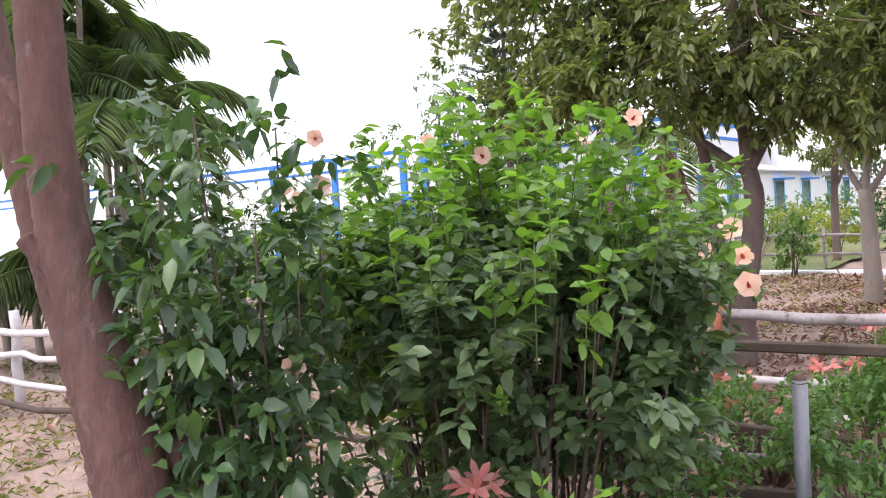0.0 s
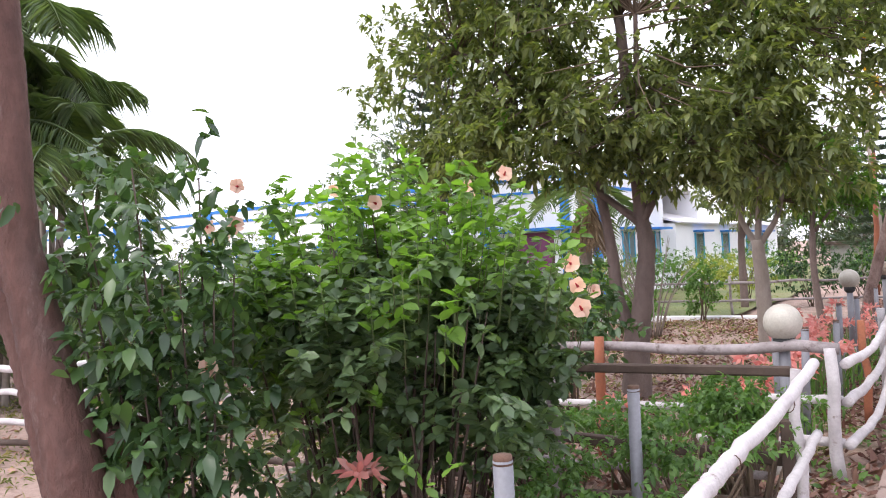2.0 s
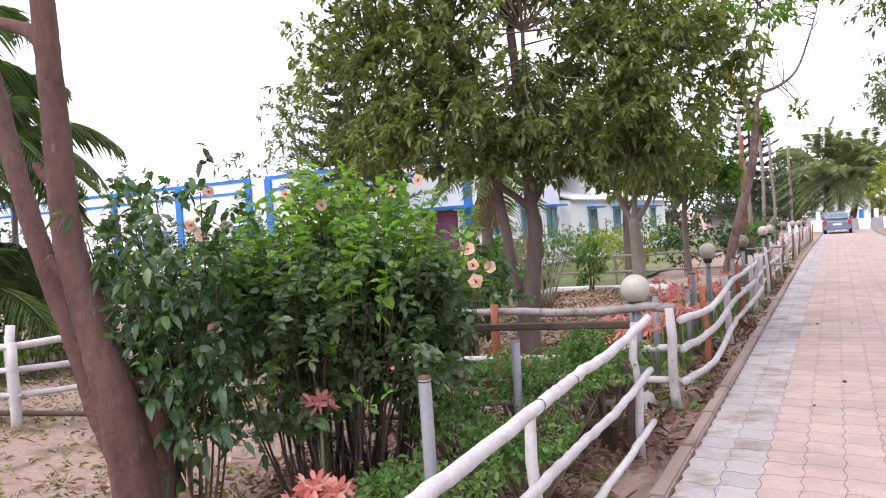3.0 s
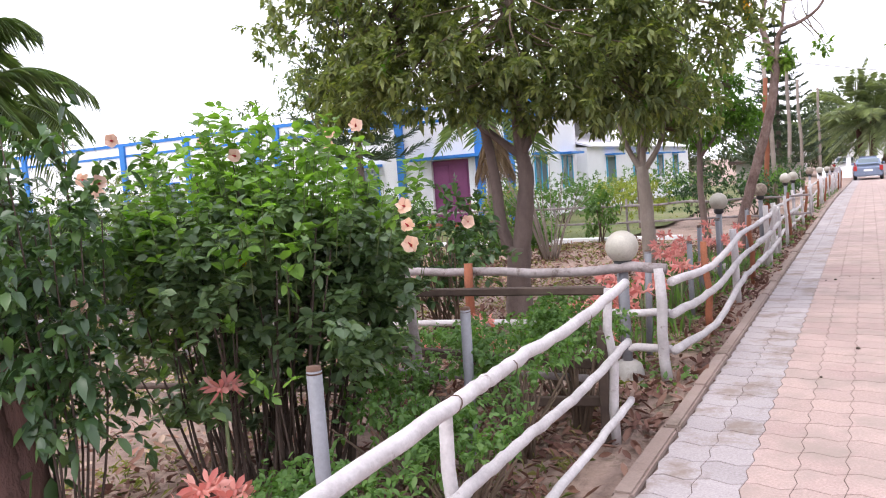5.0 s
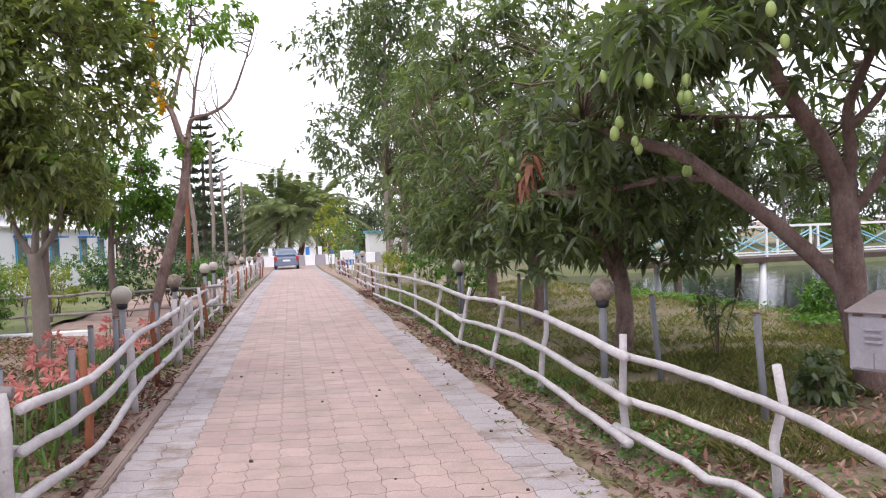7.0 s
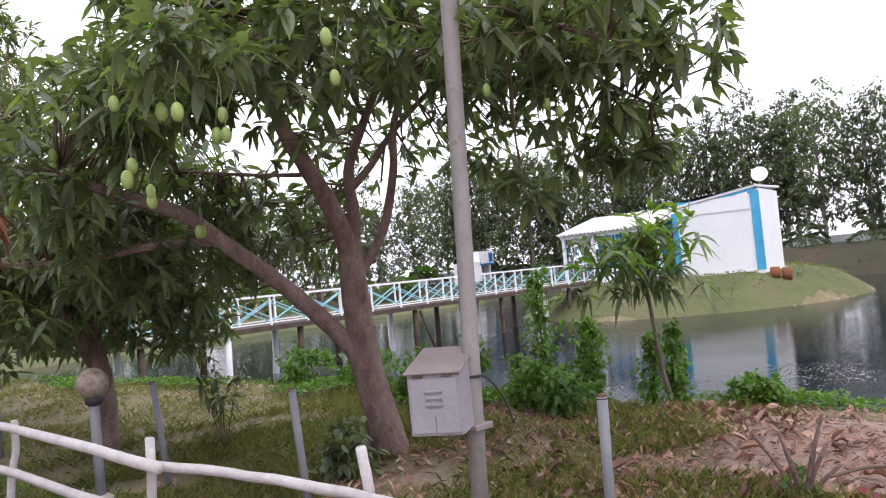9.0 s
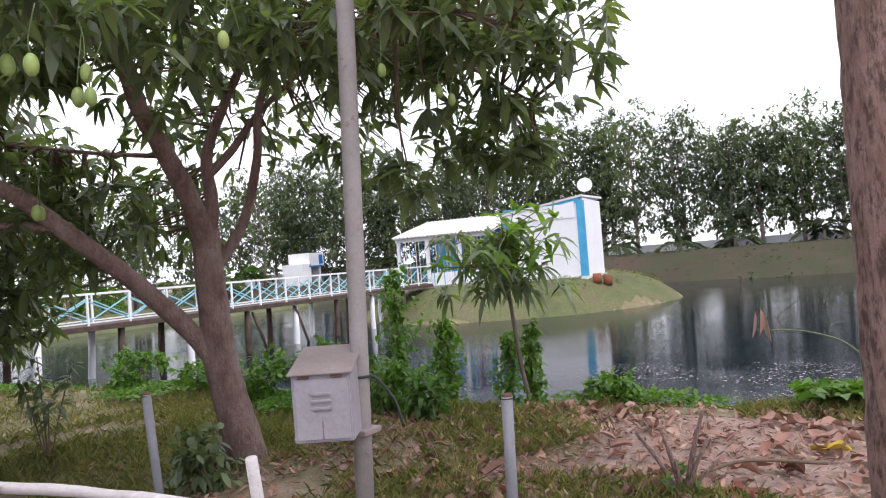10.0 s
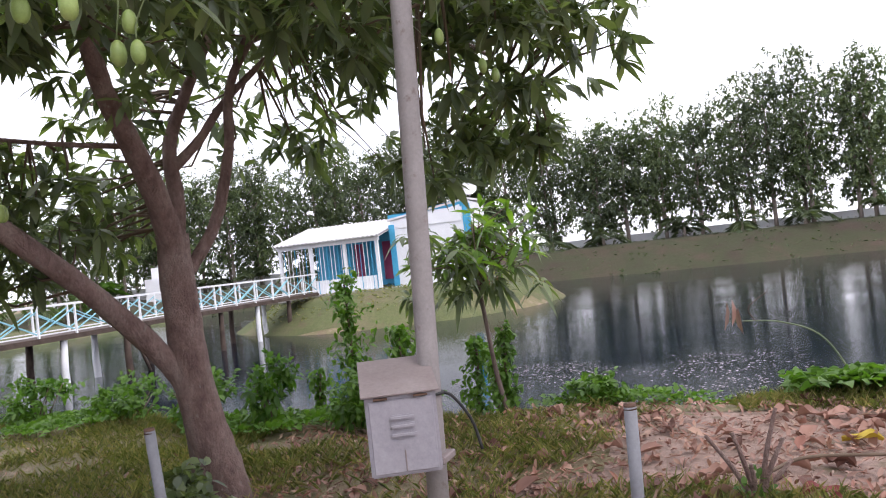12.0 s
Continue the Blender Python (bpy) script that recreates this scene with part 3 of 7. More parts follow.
for level, drop in (("top_rail", 0.0), ("middle_rail", 0.30), ("bottom_rail", 0.58)):
    i = 3 if level == "bottom_rail" else 0
    while i < len(posts_e) - 1:
        j = min(i + 3, len(posts_e) - 1)
        ctrl = []
        for k in range(i, j + 1):
            x, y = posts_e[k]
            z = tops[k] - drop
            ctrl.append((x + lean[k] * 0.6 * z / 0.8 - 0.055, y, max(0.06, z)))
        ctrl = [(2 * np.array(ctrl[0]) - np.array(ctrl[1])) * 0.12 + np.array(ctrl[0]) * 0.88] + ctrl[1:] if i else ctrl
        pts = curve_pts(ctrl, 9)
        pts[1:-1] += g.normal(0, 0.004, (len(pts) - 2, 3))
        v, f = tube(pts, np.linspace(0.033, 0.025, len(pts)) * (1 + g.uniform(-0.02, 0.02, len(pts))), 9, 0.05, i)
        part(level, smooth(tri_mesh(level, v, f)), M["limewash"], east)
        i = j
bough(east, "bottom_rail", (2.40, 5.62, 0.15), (2.62, 3.2, 0.06), 0.03, M["limewash"])

# farther east fence of many short uprights, and its run past the side opening
def far_fence(x, y0, y1, sp, label, mats, rails=(0.68, 0.42, 0.18), h=0.8):
    f = thing("branch_fence", label, "fence", "branch fences along the lane", at=(0, 0, 0))
    ys = np.arange(y0, y1, sp)
    for i, y in enumerate(ys):
        xx = x + g.uniform(-0.04, 0.04)
        bough(f, "post", (xx, y, gz(x, y) - 0.05), (xx + g.uniform(-0.06, 0.06), y + g.uniform(-0.05, 0.05), gz(x, y) + h * g.uniform(0.92, 1.08)), 0.03, M[mats[i % len(mats)]], n=4)
    for z in rails:
        k = 0
        while k < len(ys) - 1:
            m = min(k + 3, len(ys) - 1)
            bough(f, "rail", (x - 0.05, ys[k] - 0.15, gz(x, ys[k]) + z + g.uniform(-0.04, 0.04)), (x - 0.05, ys[m] + 0.15, gz(x, ys[m]) + z + g.uniform(-0.04, 0.04)), 0.027, M["limewash"], n=8, wob=0.018)
            k = m
    return f


far_fence(2.45, 21.5, 29.5, 0.9, "white branch fence with close uprights", ["limewash", "limegrey", "redwood"])
far_fence(2.6, 33.5, 45, 1.1, "far white and brown branch fence by the lane end", ["limewash", "redwood"])
far_fence(-1.32, 12.6, 45, 1.35, "long branch fence with white and oxide-red posts", ["limewash", "limewash", "redwood"])

# west fence: first bay north of the side path
west = thing("branch_fence", "white branch fence sagging between crooked posts", "fence", "branch fences along the lane", at=(0, 0, 0))
posts_w = [(-1.33, 4.93, "limewash", 0.80), (-1.31, 6.55, "redwood", 0.82), (-1.30, 8.2, "limewash", 0.78), (-1.32, 9.7, "redwood", 0.82), (-1.28, 11.1, "limewash", 0.84), (-1.32, 12.45, "limewash", 0.8)]
for x, y, mt, h in posts_w:
    bough(west, "post", (x, y, -0.05), (x - 0.02, y - 0.03, h), 0.042 if mt == "limewash" else 0.033, M[mt])
bough(west, "post", (-1.36, 11.15, -0.04), (-1.14, 10.7, 0.86), 0.03, M["limewash"])
for zs, nm in (((0.70, 0.62, 0.72, 0.70, 0.73, 0.72), "top_rail"), ((0.47, 0.40, 0.48, 0.46, 0.5, 0.5), "middle_rail"), ((0.21, 0.10, 0.24, 0.22, 0.26, 0.25), "bottom_rail")):
    ctrl = [(x + 0.06, y, z) for (x, y, _, _), z in zip(posts_w, zs)]
    for a, b in ((0, 3), (3, 5)):
        pts = curve_pts(ctrl[a:b + 1], 10)
        pts[1:-1] += g.normal(0, 0.004, (len(pts) - 2, 3))
        v, f = tube(pts, np.linspace(0.033, 0.026, len(pts)) * (1 + g.uniform(-0.02, 0.02, len(pts))), 9, 0.05, a)
        part(nm, smooth(tri_mesh(nm, v, f)), M["limewash"], west)

# near west fence that ends at the side path
near = thing("branch_fence", "thick white branch fence ending at a split post", "fence", "branch fences along the lane", at=(0, 0, 0))
for x, y, h, mt in ((-1.33, 3.60, 0.86, "limewash"), (-1.32, 1.60, 0.76, "limewash")):
    bough(near, "post", (x, y, -0.05), (x, y, h), 0.029, M[mt])
part("split_post", bm_beam((-1.38, 3.60, -0.05), (-1.38, 3.60, 0.62), 0.06, 0.05, 0.008), M["darkwood"], near, "dark split timber post")
for zs, r, nm in (((0.87, 0.815, 0.80, 0.785, 0.76, 0.75), 0.028, "top_rail"), ((0.53, 0.48, 0.475, 0.47, 0.45, 0.44), 0.024, "middle_rail"), ((0.19, 0.15, 0.13, 0.12, 0.12, 0.12), 0.023, "bottom_rail")):
    ctrl = [(-1.27, y, z) for y, z in zip((3.74, 2.94, 2.05, 1.57, 0.85, 0.2), zs)]
    pts = curve_pts(ctrl, 9)
    pts[1:-1] += g.normal(0, 0.0025, (len(pts) - 2, 3))
    v, f = tube(pts, np.linspace(r * 0.95, r * 1.08, len(pts)) * (1 + g.uniform(-0.015, 0.015, len(pts))), 12, 0.03, 3)
    part(nm, smooth(tri_mesh(nm, v, f)), M["limewash"], near)
for y in (3.0, 2.05, 1.57):
    v, f = tube([(-1.27 + 0.031 * math.cos(a), y + 0.01 * math.sin(2 * a), 0.785 + 0.012 * (y - 1.5) + 0.031 * math.sin(a)) for a in np.linspace(0, 2 * math.pi, 13)], 0.0022, 5)
    part("wire_tie", tri_mesh("wire_tie", v, f), M["rust"], near)

# cross fences on both sides of the side path
north = thing("branch_fence", "grey weathered rail fence along the garden bed", "fence", "cross fences in the garden", at=(0, 0, 0))
bough(north, "top_rail", (-1.30, 4.93, 0.79), (-3.6, 4.98, 0.77), 0.038, M["limegrey"], n=10)
bough(north, "top_rail", (-3.4, 5.0, 0.80), (-6.2, 5.15, 0.74), 0.035, M["limegrey"], n=10)
bough(north, "middle_rail", (-1.30, 4.97, 0.47), (-1.75, 4.97, 0.47), 0.03, M["limewash"])
bough(north, "middle_rail", (-1.9, 4.97, 0.40), (-3.9, 5.0, 0.35), 0.03, M["limewash"], n=8)
bough(north, "bottom_rail", (-1.30, 4.97, 0.21), (-2.2, 4.97, 0.18), 0.03, M["limewash"])
bough(north, "middle_rail", (-3.7, 5.03, 0.36), (-6.2, 5.12, 0.34), 0.03, M["limegrey"], n=8)
for x, mt in ((-2.83, "redwood"), (-4.4, "limegrey"), (-5.6, "limegrey")):
    bough(north, "post", (x, 4.9, -0.05), (x, 4.9, 0.86), 0.04, M[mt])
south = thing("split_rail_fence", "dark split-timber rail fence beside the low shrubs", "fence", "cross fences in the garden", at=(0, 0, 0))
for a, b, z0, z1, w in ((-1.36, -4.2, 0.84, 0.80, 0.05), (-1.36, -4.0, 0.41, 0.46, 0.06), (-1.36, -2.6, 0.20, 0.10, 0.06)):
    part("rail", bm_beam((a, 3.66, z0), (b, 3.72, z1), 0.035, w, 0.008), M["darkwood"], south)
for x in (-2.6, -4.0):
    bough(south, "post", (x, 3.6, -0.05), (x, 3.6, 0.88), 0.035, M["limegrey"])
bough(south, "low_rail", (-1.5, 3.75, 0.30), (-4.2, 3.8, 0.24), 0.022, M["limegrey"], n=9)

# white fence at the western garden
wf = thing("branch_fence", "whitewashed post and rail fence in the garden", "fence", "cross fences in the garden", at=(0, 0, 0))
for x, y, h, mt in ((-6.75, 3.15, 0.80, "limewash"), (-7.1, 3.4, 0.92, "limewash"), (-6.3, 4.4, 0.98, "limewash"), (-6.15, 5.1, 0.85, "limewash"), (-5.2, 5.3, 0.8, "limegrey"), (-8.6, 3.3, 0.9, "limewash")):
    bough(wf, "post", (x, y, -0.05), (x + 0.02, y, h), 0.05, M[mt])
for z, r in ((0.76, 0.035), (0.55, 0.03), (0.32, 0.03)):
    bough(wf, "rail", (-9.5, 3.15, z - 0.03), (-6.7, 3.18, z), r, M["limewash"], n=10)
    bough(wf, "rail", (-6.75, 3.2, z), (-6.15, 5.15, z - 0.02), r, M["limewash"], n=7)
    bough(wf, "rail", (-6.2, 5.15, z - 0.04), (-3.6, 5.25, z - 0.06), r, M["limegrey"], n=9)
bough(wf, "ground_rail", (-9.0, 3.0, 0.12), (-3.2, 3.9, 0.10), 0.028, M["darkwood"], n=12)

# low rails in front of the lawn
inner = thing("branch_fence", "thin grey rail fence before the lawn", "fence", "cross fences in the garden", at=(0, 0, 0))
for x in np.arange(-14, -3.2, 1.6):
    bough(inner, "post", (x, 15.6, -0.05), (x + g.uniform(-0.04, 0.04), 15.6, 0.85), 0.028, M["limegrey"])
for z in (0.72, 0.38):
    for x in np.arange(-14, -4, 3.2):
        bough(inner, "rail", (x, 15.55, z), (x + 3.4, 15.55, z + g.uniform(-0.04, 0.04)), 0.024, M["limegrey"], n=7)
strip_k = bm_box(-14, 15.2, -0.05, -3.3, 15.42, 0.10, 0.01)
solid("lawn_kerb", strip_k, M["white"], "white painted kerb edging the lawn", "kerb", kind="structure")


# ---- lamps and pipes ----
def globe_lamp(x, y, brown=False, h=0.845, r=0.118, foot=True):
    z = gz(x, y)
    lamp = thing("garden_lamp", "sooty brown globe lamp on a grey pipe post" if brown else "milky globe garden lamp on a grey pipe post", "lamp", "globe lamps along the lane", at=(x, y, z))
    v, f = lathe([(0.0, -0.1), (0.036, -0.1), (0.036, h - 0.02), (0.0, h - 0.02)], 14)
    part("post", smooth(tri_mesh("post", v, f)), M["pvc"], lamp)
    v, f = lathe([(0.036, h - 0.05), (0.062, h - 0.03), (0.066, h + 0.02), (0.05, h + 0.025), (0.0, h + 0.025)], 16)
    part("collar", smooth(tri_mesh("collar", v, f)), M["black"], lamp, "dark rusty lamp collar")
    ang = np.linspace(-1.25, math.pi / 2, 14)
    v, f = lathe([(r * math.cos(a), h + 0.118 + r * math.sin(a)) for a in ang], 24)
    part("globe", smooth(tri_mesh("globe", v, f)), M["globe_brown" if brown else "globe"], lamp)
    if foot:
        v, f = lathe([(0.0, 0.13), (0.06, 0.13), (0.10, 0.10), (0.115, 0.04), (0.12, -0.05)], 14)
        part("footing", smooth(tri_mesh("footing", v, f)), M["concrete"], lamp, "rough mortar footing")
    return lamp


for x, y, b in ((-1.62, 4.97, False), (-1.82, 10.5, False), (-1.70, 14.1, True), (-1.74, 19.3, False), (-1.74, 21.4, False), (-1.7, 27.2, True), (-1.65, 32, False), (-1.62, 37, False), (-1.6, 42, True),
                (3.07, 7.47, True), (3.1, 14.2, False), (3.5, 29.5, False), (3.3, 36, False)):
    globe_lamp(x, y, b)


def grey_pipe(x, y, h, lean=(0.0, 0.0), cap=True):
    z = gz(x, y)
    p = thing("pipe_stake", "grey plastic pipe stake with a rusty cap", "pipe", "pipe stakes in the beds", at=(x, y, z))
    part("pipe", pole_mesh("pipe", (0, 0, -0.1), (lean[0], lean[1], h), 0.027, 0.027, 12), M["pvc"], p)
    if cap:
        part("cap", pole_mesh("cap", (lean[0], lean[1], h - 0.012), (lean[0], lean[1], h + 0.014), 0.0275, 0.025, 12), M["rust"], p, "rusty brown pipe cap")
    return p


for x, y, h, ln in ((-1.69, 1.38, 0.967, (0.0, 0.0)), (-1.87, 2.86, 0.88, (0.0, 0.03)), (-2.68, 1.0, 0.48, (0, 0)), (-1.72, 5.25, 0.9, (0, 0)), (-1.62, 5.6, 0.85, (0.03, 0)), (-1.6, 7.3, 0.75, (0, 0)), (-1.7, 8.4, 0.8, (0, 0)), (-1.6, 9.0, 0.85, (0, 0)), (-1.65, 11.9, 0.8, (0, 0)),
                    (3.72, 7.62, 0.88, (-0.05, 0.06)), (3.68, 5.78, 0.86, (-0.03, 0.05)), (3.76, 3.54, 0.845, (0.01, -0.02)), (3.6, 10.8, 0.85, (0, 0.04)), (3.7, 12.5, 0.85, (0, 0)), (3.5, 15.8, 0.9, (0, 0))):
    grey_pipe(x, y, h, ln)


# ---- roadside pole with meter box ----
pole = thing("utility_pole", "grey painted steel pole with rust specks", "pole", at=(3.86, 4.39, 0))
part("shaft", pole_mesh("shaft", (-0.005, 0.07, -0.2), (0.08, -0.09, 5.2), 0.05, 0.05, 18, 6), M["pole"], pole)
part("clamp", bm_box(-0.075, -0.03, 0.62, 0.085, 0.12, 0.655, 0.006), M["meter_top"], pole, "flat steel clamp")
v, f = tube(curve_pts([(0.03, -0.02, 0.93), (0.05, -0.06, 0.9), (0.1, -0.12, 0.78), (0.12, -0.15, 0.64)], 6), 0.008, 6)
part("cable_tail", smooth(tri_mesh("cable_tail", v, f)), M["black"], pole, "loose black cable")
v, f = tube([(0.012 + 0.058 * math.cos(a), 0.036 + 0.058 * math.sin(a), 0.93) for a in np.linspace(0, 2 * math.pi, 13)], 0.008, 6)
part("cable_band", smooth(tri_mesh("cable_band", v, f)), M["black"], pole, "black cable tied round the shaft")

box = thing("meter_box", "grey sheet-metal meter box with a sloping dusty lid", "meter box", at=(3.73, 4.53, 0.65))
box.rotation_euler = (0, radians(-1), radians(25.5))
w, d, h0, h1 = 0.152, 0.20, 0.345, 0.43
bm = bmesh.new()
co = [(-d, w, 0), (-d, -w, 0), (d, -w, 0), (d, w, 0), (-d, w, h0), (-d, -w, h0), (d, -w, h1), (d, w, h1)]
vs = [bm.verts.new(c) for c in co]
for q in ((0, 1, 2, 3), (4, 7, 6, 5), (0, 4, 5, 1), (1, 5, 6, 2), (2, 6, 7, 3), (3, 7, 4, 0)):
    bm.faces.new([vs[i] for i in q])
bmesh.ops.recalc_face_normals(bm, faces=bm.faces)
bmesh.ops.bevel(bm, geom=bm.edges[:], offset=0.006, segments=2, affect="EDGES")
part("body", bm, M["meter"], box)
bm = bm_beam((-d - 0.025, 0, h0 + 0.004), (d + 0.01, 0, h1 + 0.009), 2 * w + 0.03, 0.012, 0.003)
part("lid", bm, M["meter_top"], box, "dusty brown lid")
door = part("door", bm_box(-d - 0.009, -w + 0.015, 0.015, -d - 0.001, w - 0.015, h0 - 0.02, 0.003), M["meter"], box)
for k in range(3):
    bm = bm_box(-d - 0.022, -0.055, 0.165 + 0.037 * k, -d - 0.008, 0.055, 0.187 + 0.037 * k, 0.006, 2)
    part("louvre", bm, M["meter"], door)
part("latch", bm_box(-d - 0.014, -0.002, 0.02, -d - 0.008, 0.004, 0.11, 0.001), M["meter_top"], door, "narrow latch groove")
for y in (-0.085, 0.085):
    part("hinge", bm_box(-d - 0.02, y - 0.03, h0 - 0.016, -d - 0.008, y + 0.03, h0 - 0.006, 0.002), M["rust"], door, "rusty hinge")


# ---- plants ----
def foliage(name, shape, material, parent, label="", kind=""):
    return part(name, tri_mesh(name, *shape), material, parent, label, kind)


def hibiscus_flower(parent, at, face, size=0.075, mat="peach"):
    """Five broad overlapping petals, a dark throat and a long style."""
    face = unit(np.asarray(face, float)[None])[0]
    a = unit(np.cross(face, [0.1, 0.2, 1.0])[None])[0]
    b = np.cross(face, a)
    ang = np.arange(5) * 2 * math.pi / 5 + rng.uniform(0, 1)
    way = np.cos(ang)[:, None] * a + np.sin(ang)[:, None] * b + face * 0.55
    v, f = leaves(np.tile(at, (5, 1)), way, size, size * 0.95, -0.05, -0.15, (0.9, 1.25), up=np.tile(face, (5, 1)))
    fl = part("flower", tri_mesh("flower", v, f), M[mat], parent, "peach hibiscus blossom" if mat == "peach" else "")
    v, f = tube([np.array(at), np.array(at) + face * size * 0.5, np.array(at) + face * size * 0.9], [0.007, 0.004, 0.003], 5)
    part("throat", tri_mesh("throat", v, f), M["red"], fl, "dark red throat and style")


# hibiscus bush
C0 = np.array([-2.82, 2.46, 0.0])
bush = thing("hibiscus_bush", "dense green hibiscus bush with peach flowers", "bush", at=(0, 0, 0))
st, tops_b = [], []
g = np.random.default_rng(11)
for k in range(80):
    a, r = g.uniform(0, 2 * math.pi), 0.42 * math.sqrt(g.uniform(0, 1))
    p = C0 + np.array([r * math.cos(a), r * math.sin(a), -0.03])
    top = C0 + np.array([1.5 * r * math.cos(a) + g.normal(0, 0.12), 1.5 * r * math.sin(a) + g.normal(0, 0.12), g.uniform(0.9, 1.8) * (1 - 0.25 * (r / 0.42) ** 2)])
    c = curve_pts([p, p * 0.6 + top * 0.4 + g.normal(0, 0.03, 3), top], 5)
    st.append(tube(c, np.linspace(g.uniform(0.008, 0.015), 0.003, len(c)), 5))
    tops_b.append(c[4:])
for k, chunk in enumerate(np.array_split(np.arange(len(st)), 5)):
    part("stems", smooth(tri_mesh("stems", *merge([st[i] for i in chunk]))), M["darkwood"], bush, "thin upright brown stems", "stuff")
lo, lc = blob_points([(C0[0], C0[1], 1.05, 0.92, 0.92, 0.52, 900), (C0[0] + 0.05, C0[1], 1.25, 0.84, 0.84, 0.34, 420), (C0[0], C0[1], 0.90, 0.88, 0.84, 0.34, 240), (C0[0], C0[1] - 0.05, 0.55, 0.62, 0.6, 0.28, 90), (C0[0] + 0.5, C0[1] + 0.15, 1.05, 0.52, 0.5, 0.38, 120), (C0[0] - 0.45, C0[1] + 0.2, 1.15, 0.6, 0.55, 0.5, 120)], 1.0, 0.8, g)
foliage("foliage", sprays(lo, lc, 12, 0.07, 0.046, 0.25, 1.0, 0.8, 0.25, 1.1, g=g, flat=0.45), M["leaf_hib"], bush)
hi, hc, rods = [], [], []
for k in range(150):
    a, r = g.uniform(0, 2 * math.pi), 0.95 * math.sqrt(g.uniform(0, 1))
    top = C0 + np.array([r * math.cos(a), r * math.sin(a), 1.86 - 0.40 * (r / 0.95) ** 2 + g.uniform(-0.20, 0.12)])
    lean = np.array([0.25 * math.cos(a), 0.25 * math.sin(a), 1.0])
    L = g.uniform(0.32, 0.5) * (1 - 0.6 * (r / 0.95) ** 2)
    rods.append(tube([top - lean * (L + 0.15), top - lean * 0.5 * L, top], [0.0028, 0.002, 0.0014], 4))
    for s in np.arange(0.0, L, 0.055):
        hi.append(top - lean * s)
        hc.append(hi[-1] - np.array([0, 0, 0.25]))
hi, hc = np.array(hi), np.array(hc)
foliage("young_foliage", sprays(hi, hc, 4, 0.068, 0.042, 0.18, 1.0, 0.5, 0.25, 0.25, g=g, flat=0.35), M["leaf_hib_top"], bush, "young leaves on the shoot tips, coloured brighter as if lit")
part("shoots", tri_mesh("shoots", *merge(rods)), M["stem_green"], bush, "thin green shoots", "stuff")
bits = g.uniform(-0.75, 0.75, (26, 2)) * [1, 1]
bp = np.stack([C0[0] + bits[:, 0], C0[1] - 0.75 + 0.2 * bits[:, 1], g.uniform(0.7, 1.3, 26)], 1)
foliage("shoot_rosettes", sprays(bp, np.tile(C0 + [0, 0, 0.6], (26, 1)), 7, 0.05, 0.03, -0.1, 0.9, 0.9, 0.5, 0.3, g=g), M["leaf_hib_top"], bush, "pale rosettes among dark leaves", "stuff")
for p in ((-2.83, 3.19, 1.84), (-1.90, 2.45, 1.24), (-1.92, 2.47, 1.33), (-2.75, 2.28, 1.72), (-3.15, 2.49, 1.82), (-2.70, 3.0, 1.76), (-3.35, 1.95, 1.60), (-3.38, 1.9, 1.66), (-3.5, 2.2, 1.86), (-1.98, 2.55, 1.42), (-3.15, 1.3, 0.93), (-2.45, 2.9, 1.85)):
    e = np.array([-0.5, -1.5, 1.5]) - np.array(p)
    hibiscus_flower(bush, p, e + g.normal(0, 0.9, 3), g.uniform(0.038, 0.05))
v, f = leaves([(-2.51, 2.0, 1.20)], [(0, -0.1, 1)], 0.1, 0.05, 0.0)
part("yellow_leaf", tri_mesh("yellow_leaf", v, f), M["yellow"], bush, "single yellowed leaf")

# second hibiscus behind
C1 = np.array([-3.6, 5.9, 0])
b2 = thing("hibiscus_bush", "smaller hibiscus bush behind the rail fence", "bush", at=(0, 0, 0))
lo, lc = blob_points([(C1[0], C1[1], 0.95, 0.62, 0.62, 0.6, 220)], 1.0, 0.8, g)
foliage("foliage", sprays(lo, lc, 8, 0.085, 0.055, 0.3, 0.9, 0.9, 0.1, 1.0, g=g), M["leaf_climb"], b2)
part("stems", tri_mesh("stems", *merge([tube([C1 + [g.uniform(-.2, .2), g.uniform(-.2, .2), -0.03], C1 + [g.uniform(-.4, .4), g.uniform(-.4, .4), 1.0]], [0.012, 0.005], 5) for _ in range(22)])), M["twig"], b2, "thin stems", "stuff")
hibiscus_flower(b2, (-3.1, 5.5, 1.15), (0.6, -1, 0.1), 0.07)


# red-barked forked tree with a sawn stump at its foot
lt = thing("forked_tree", "reddish-barked tree with two leaning trunks and a sawn stump", "tree", at=(0, 0, 0))
limb("trunk", [(-3.06, 1.15, -0.15), (-3.07, 1.14, 0.2), (-3.08, 1.12, 0.45), (-3.10, 1.09, 0.7), (-3.12, 1.06, 0.9), (-3.17, 1.04, 1.13), (-3.23, 1.02, 1.39), (-3.27, 1.0, 1.65), (-3.29, 1.0, 2.16), (-3.31, 1.0, 2.68), (-3.34, 1.0, 3.6), (-3.4, 1.0, 5.0)], 0.185, 0.042, M["bark_red"], lt, 18, 12, 0.05, 0.42)
limb("trunk", [(-3.03, 1.15, -0.1), (-3.08, 1.12, 0.4), (-3.18, 1.1, 0.66), (-3.27, 1.1, 0.82), (-3.34, 1.1, 1.02), (-3.42, 1.1, 1.21), (-3.51, 1.1, 1.39), (-3.62, 1.1, 1.67), (-3.71, 1.1, 1.95), (-3.8, 1.1, 2.3), (-3.98, 1.08, 3.2), (-4.1, 1.05, 5.0)], 0.085, 0.042, M["bark_red"], lt, 16, 14, 0.055, 0.6)
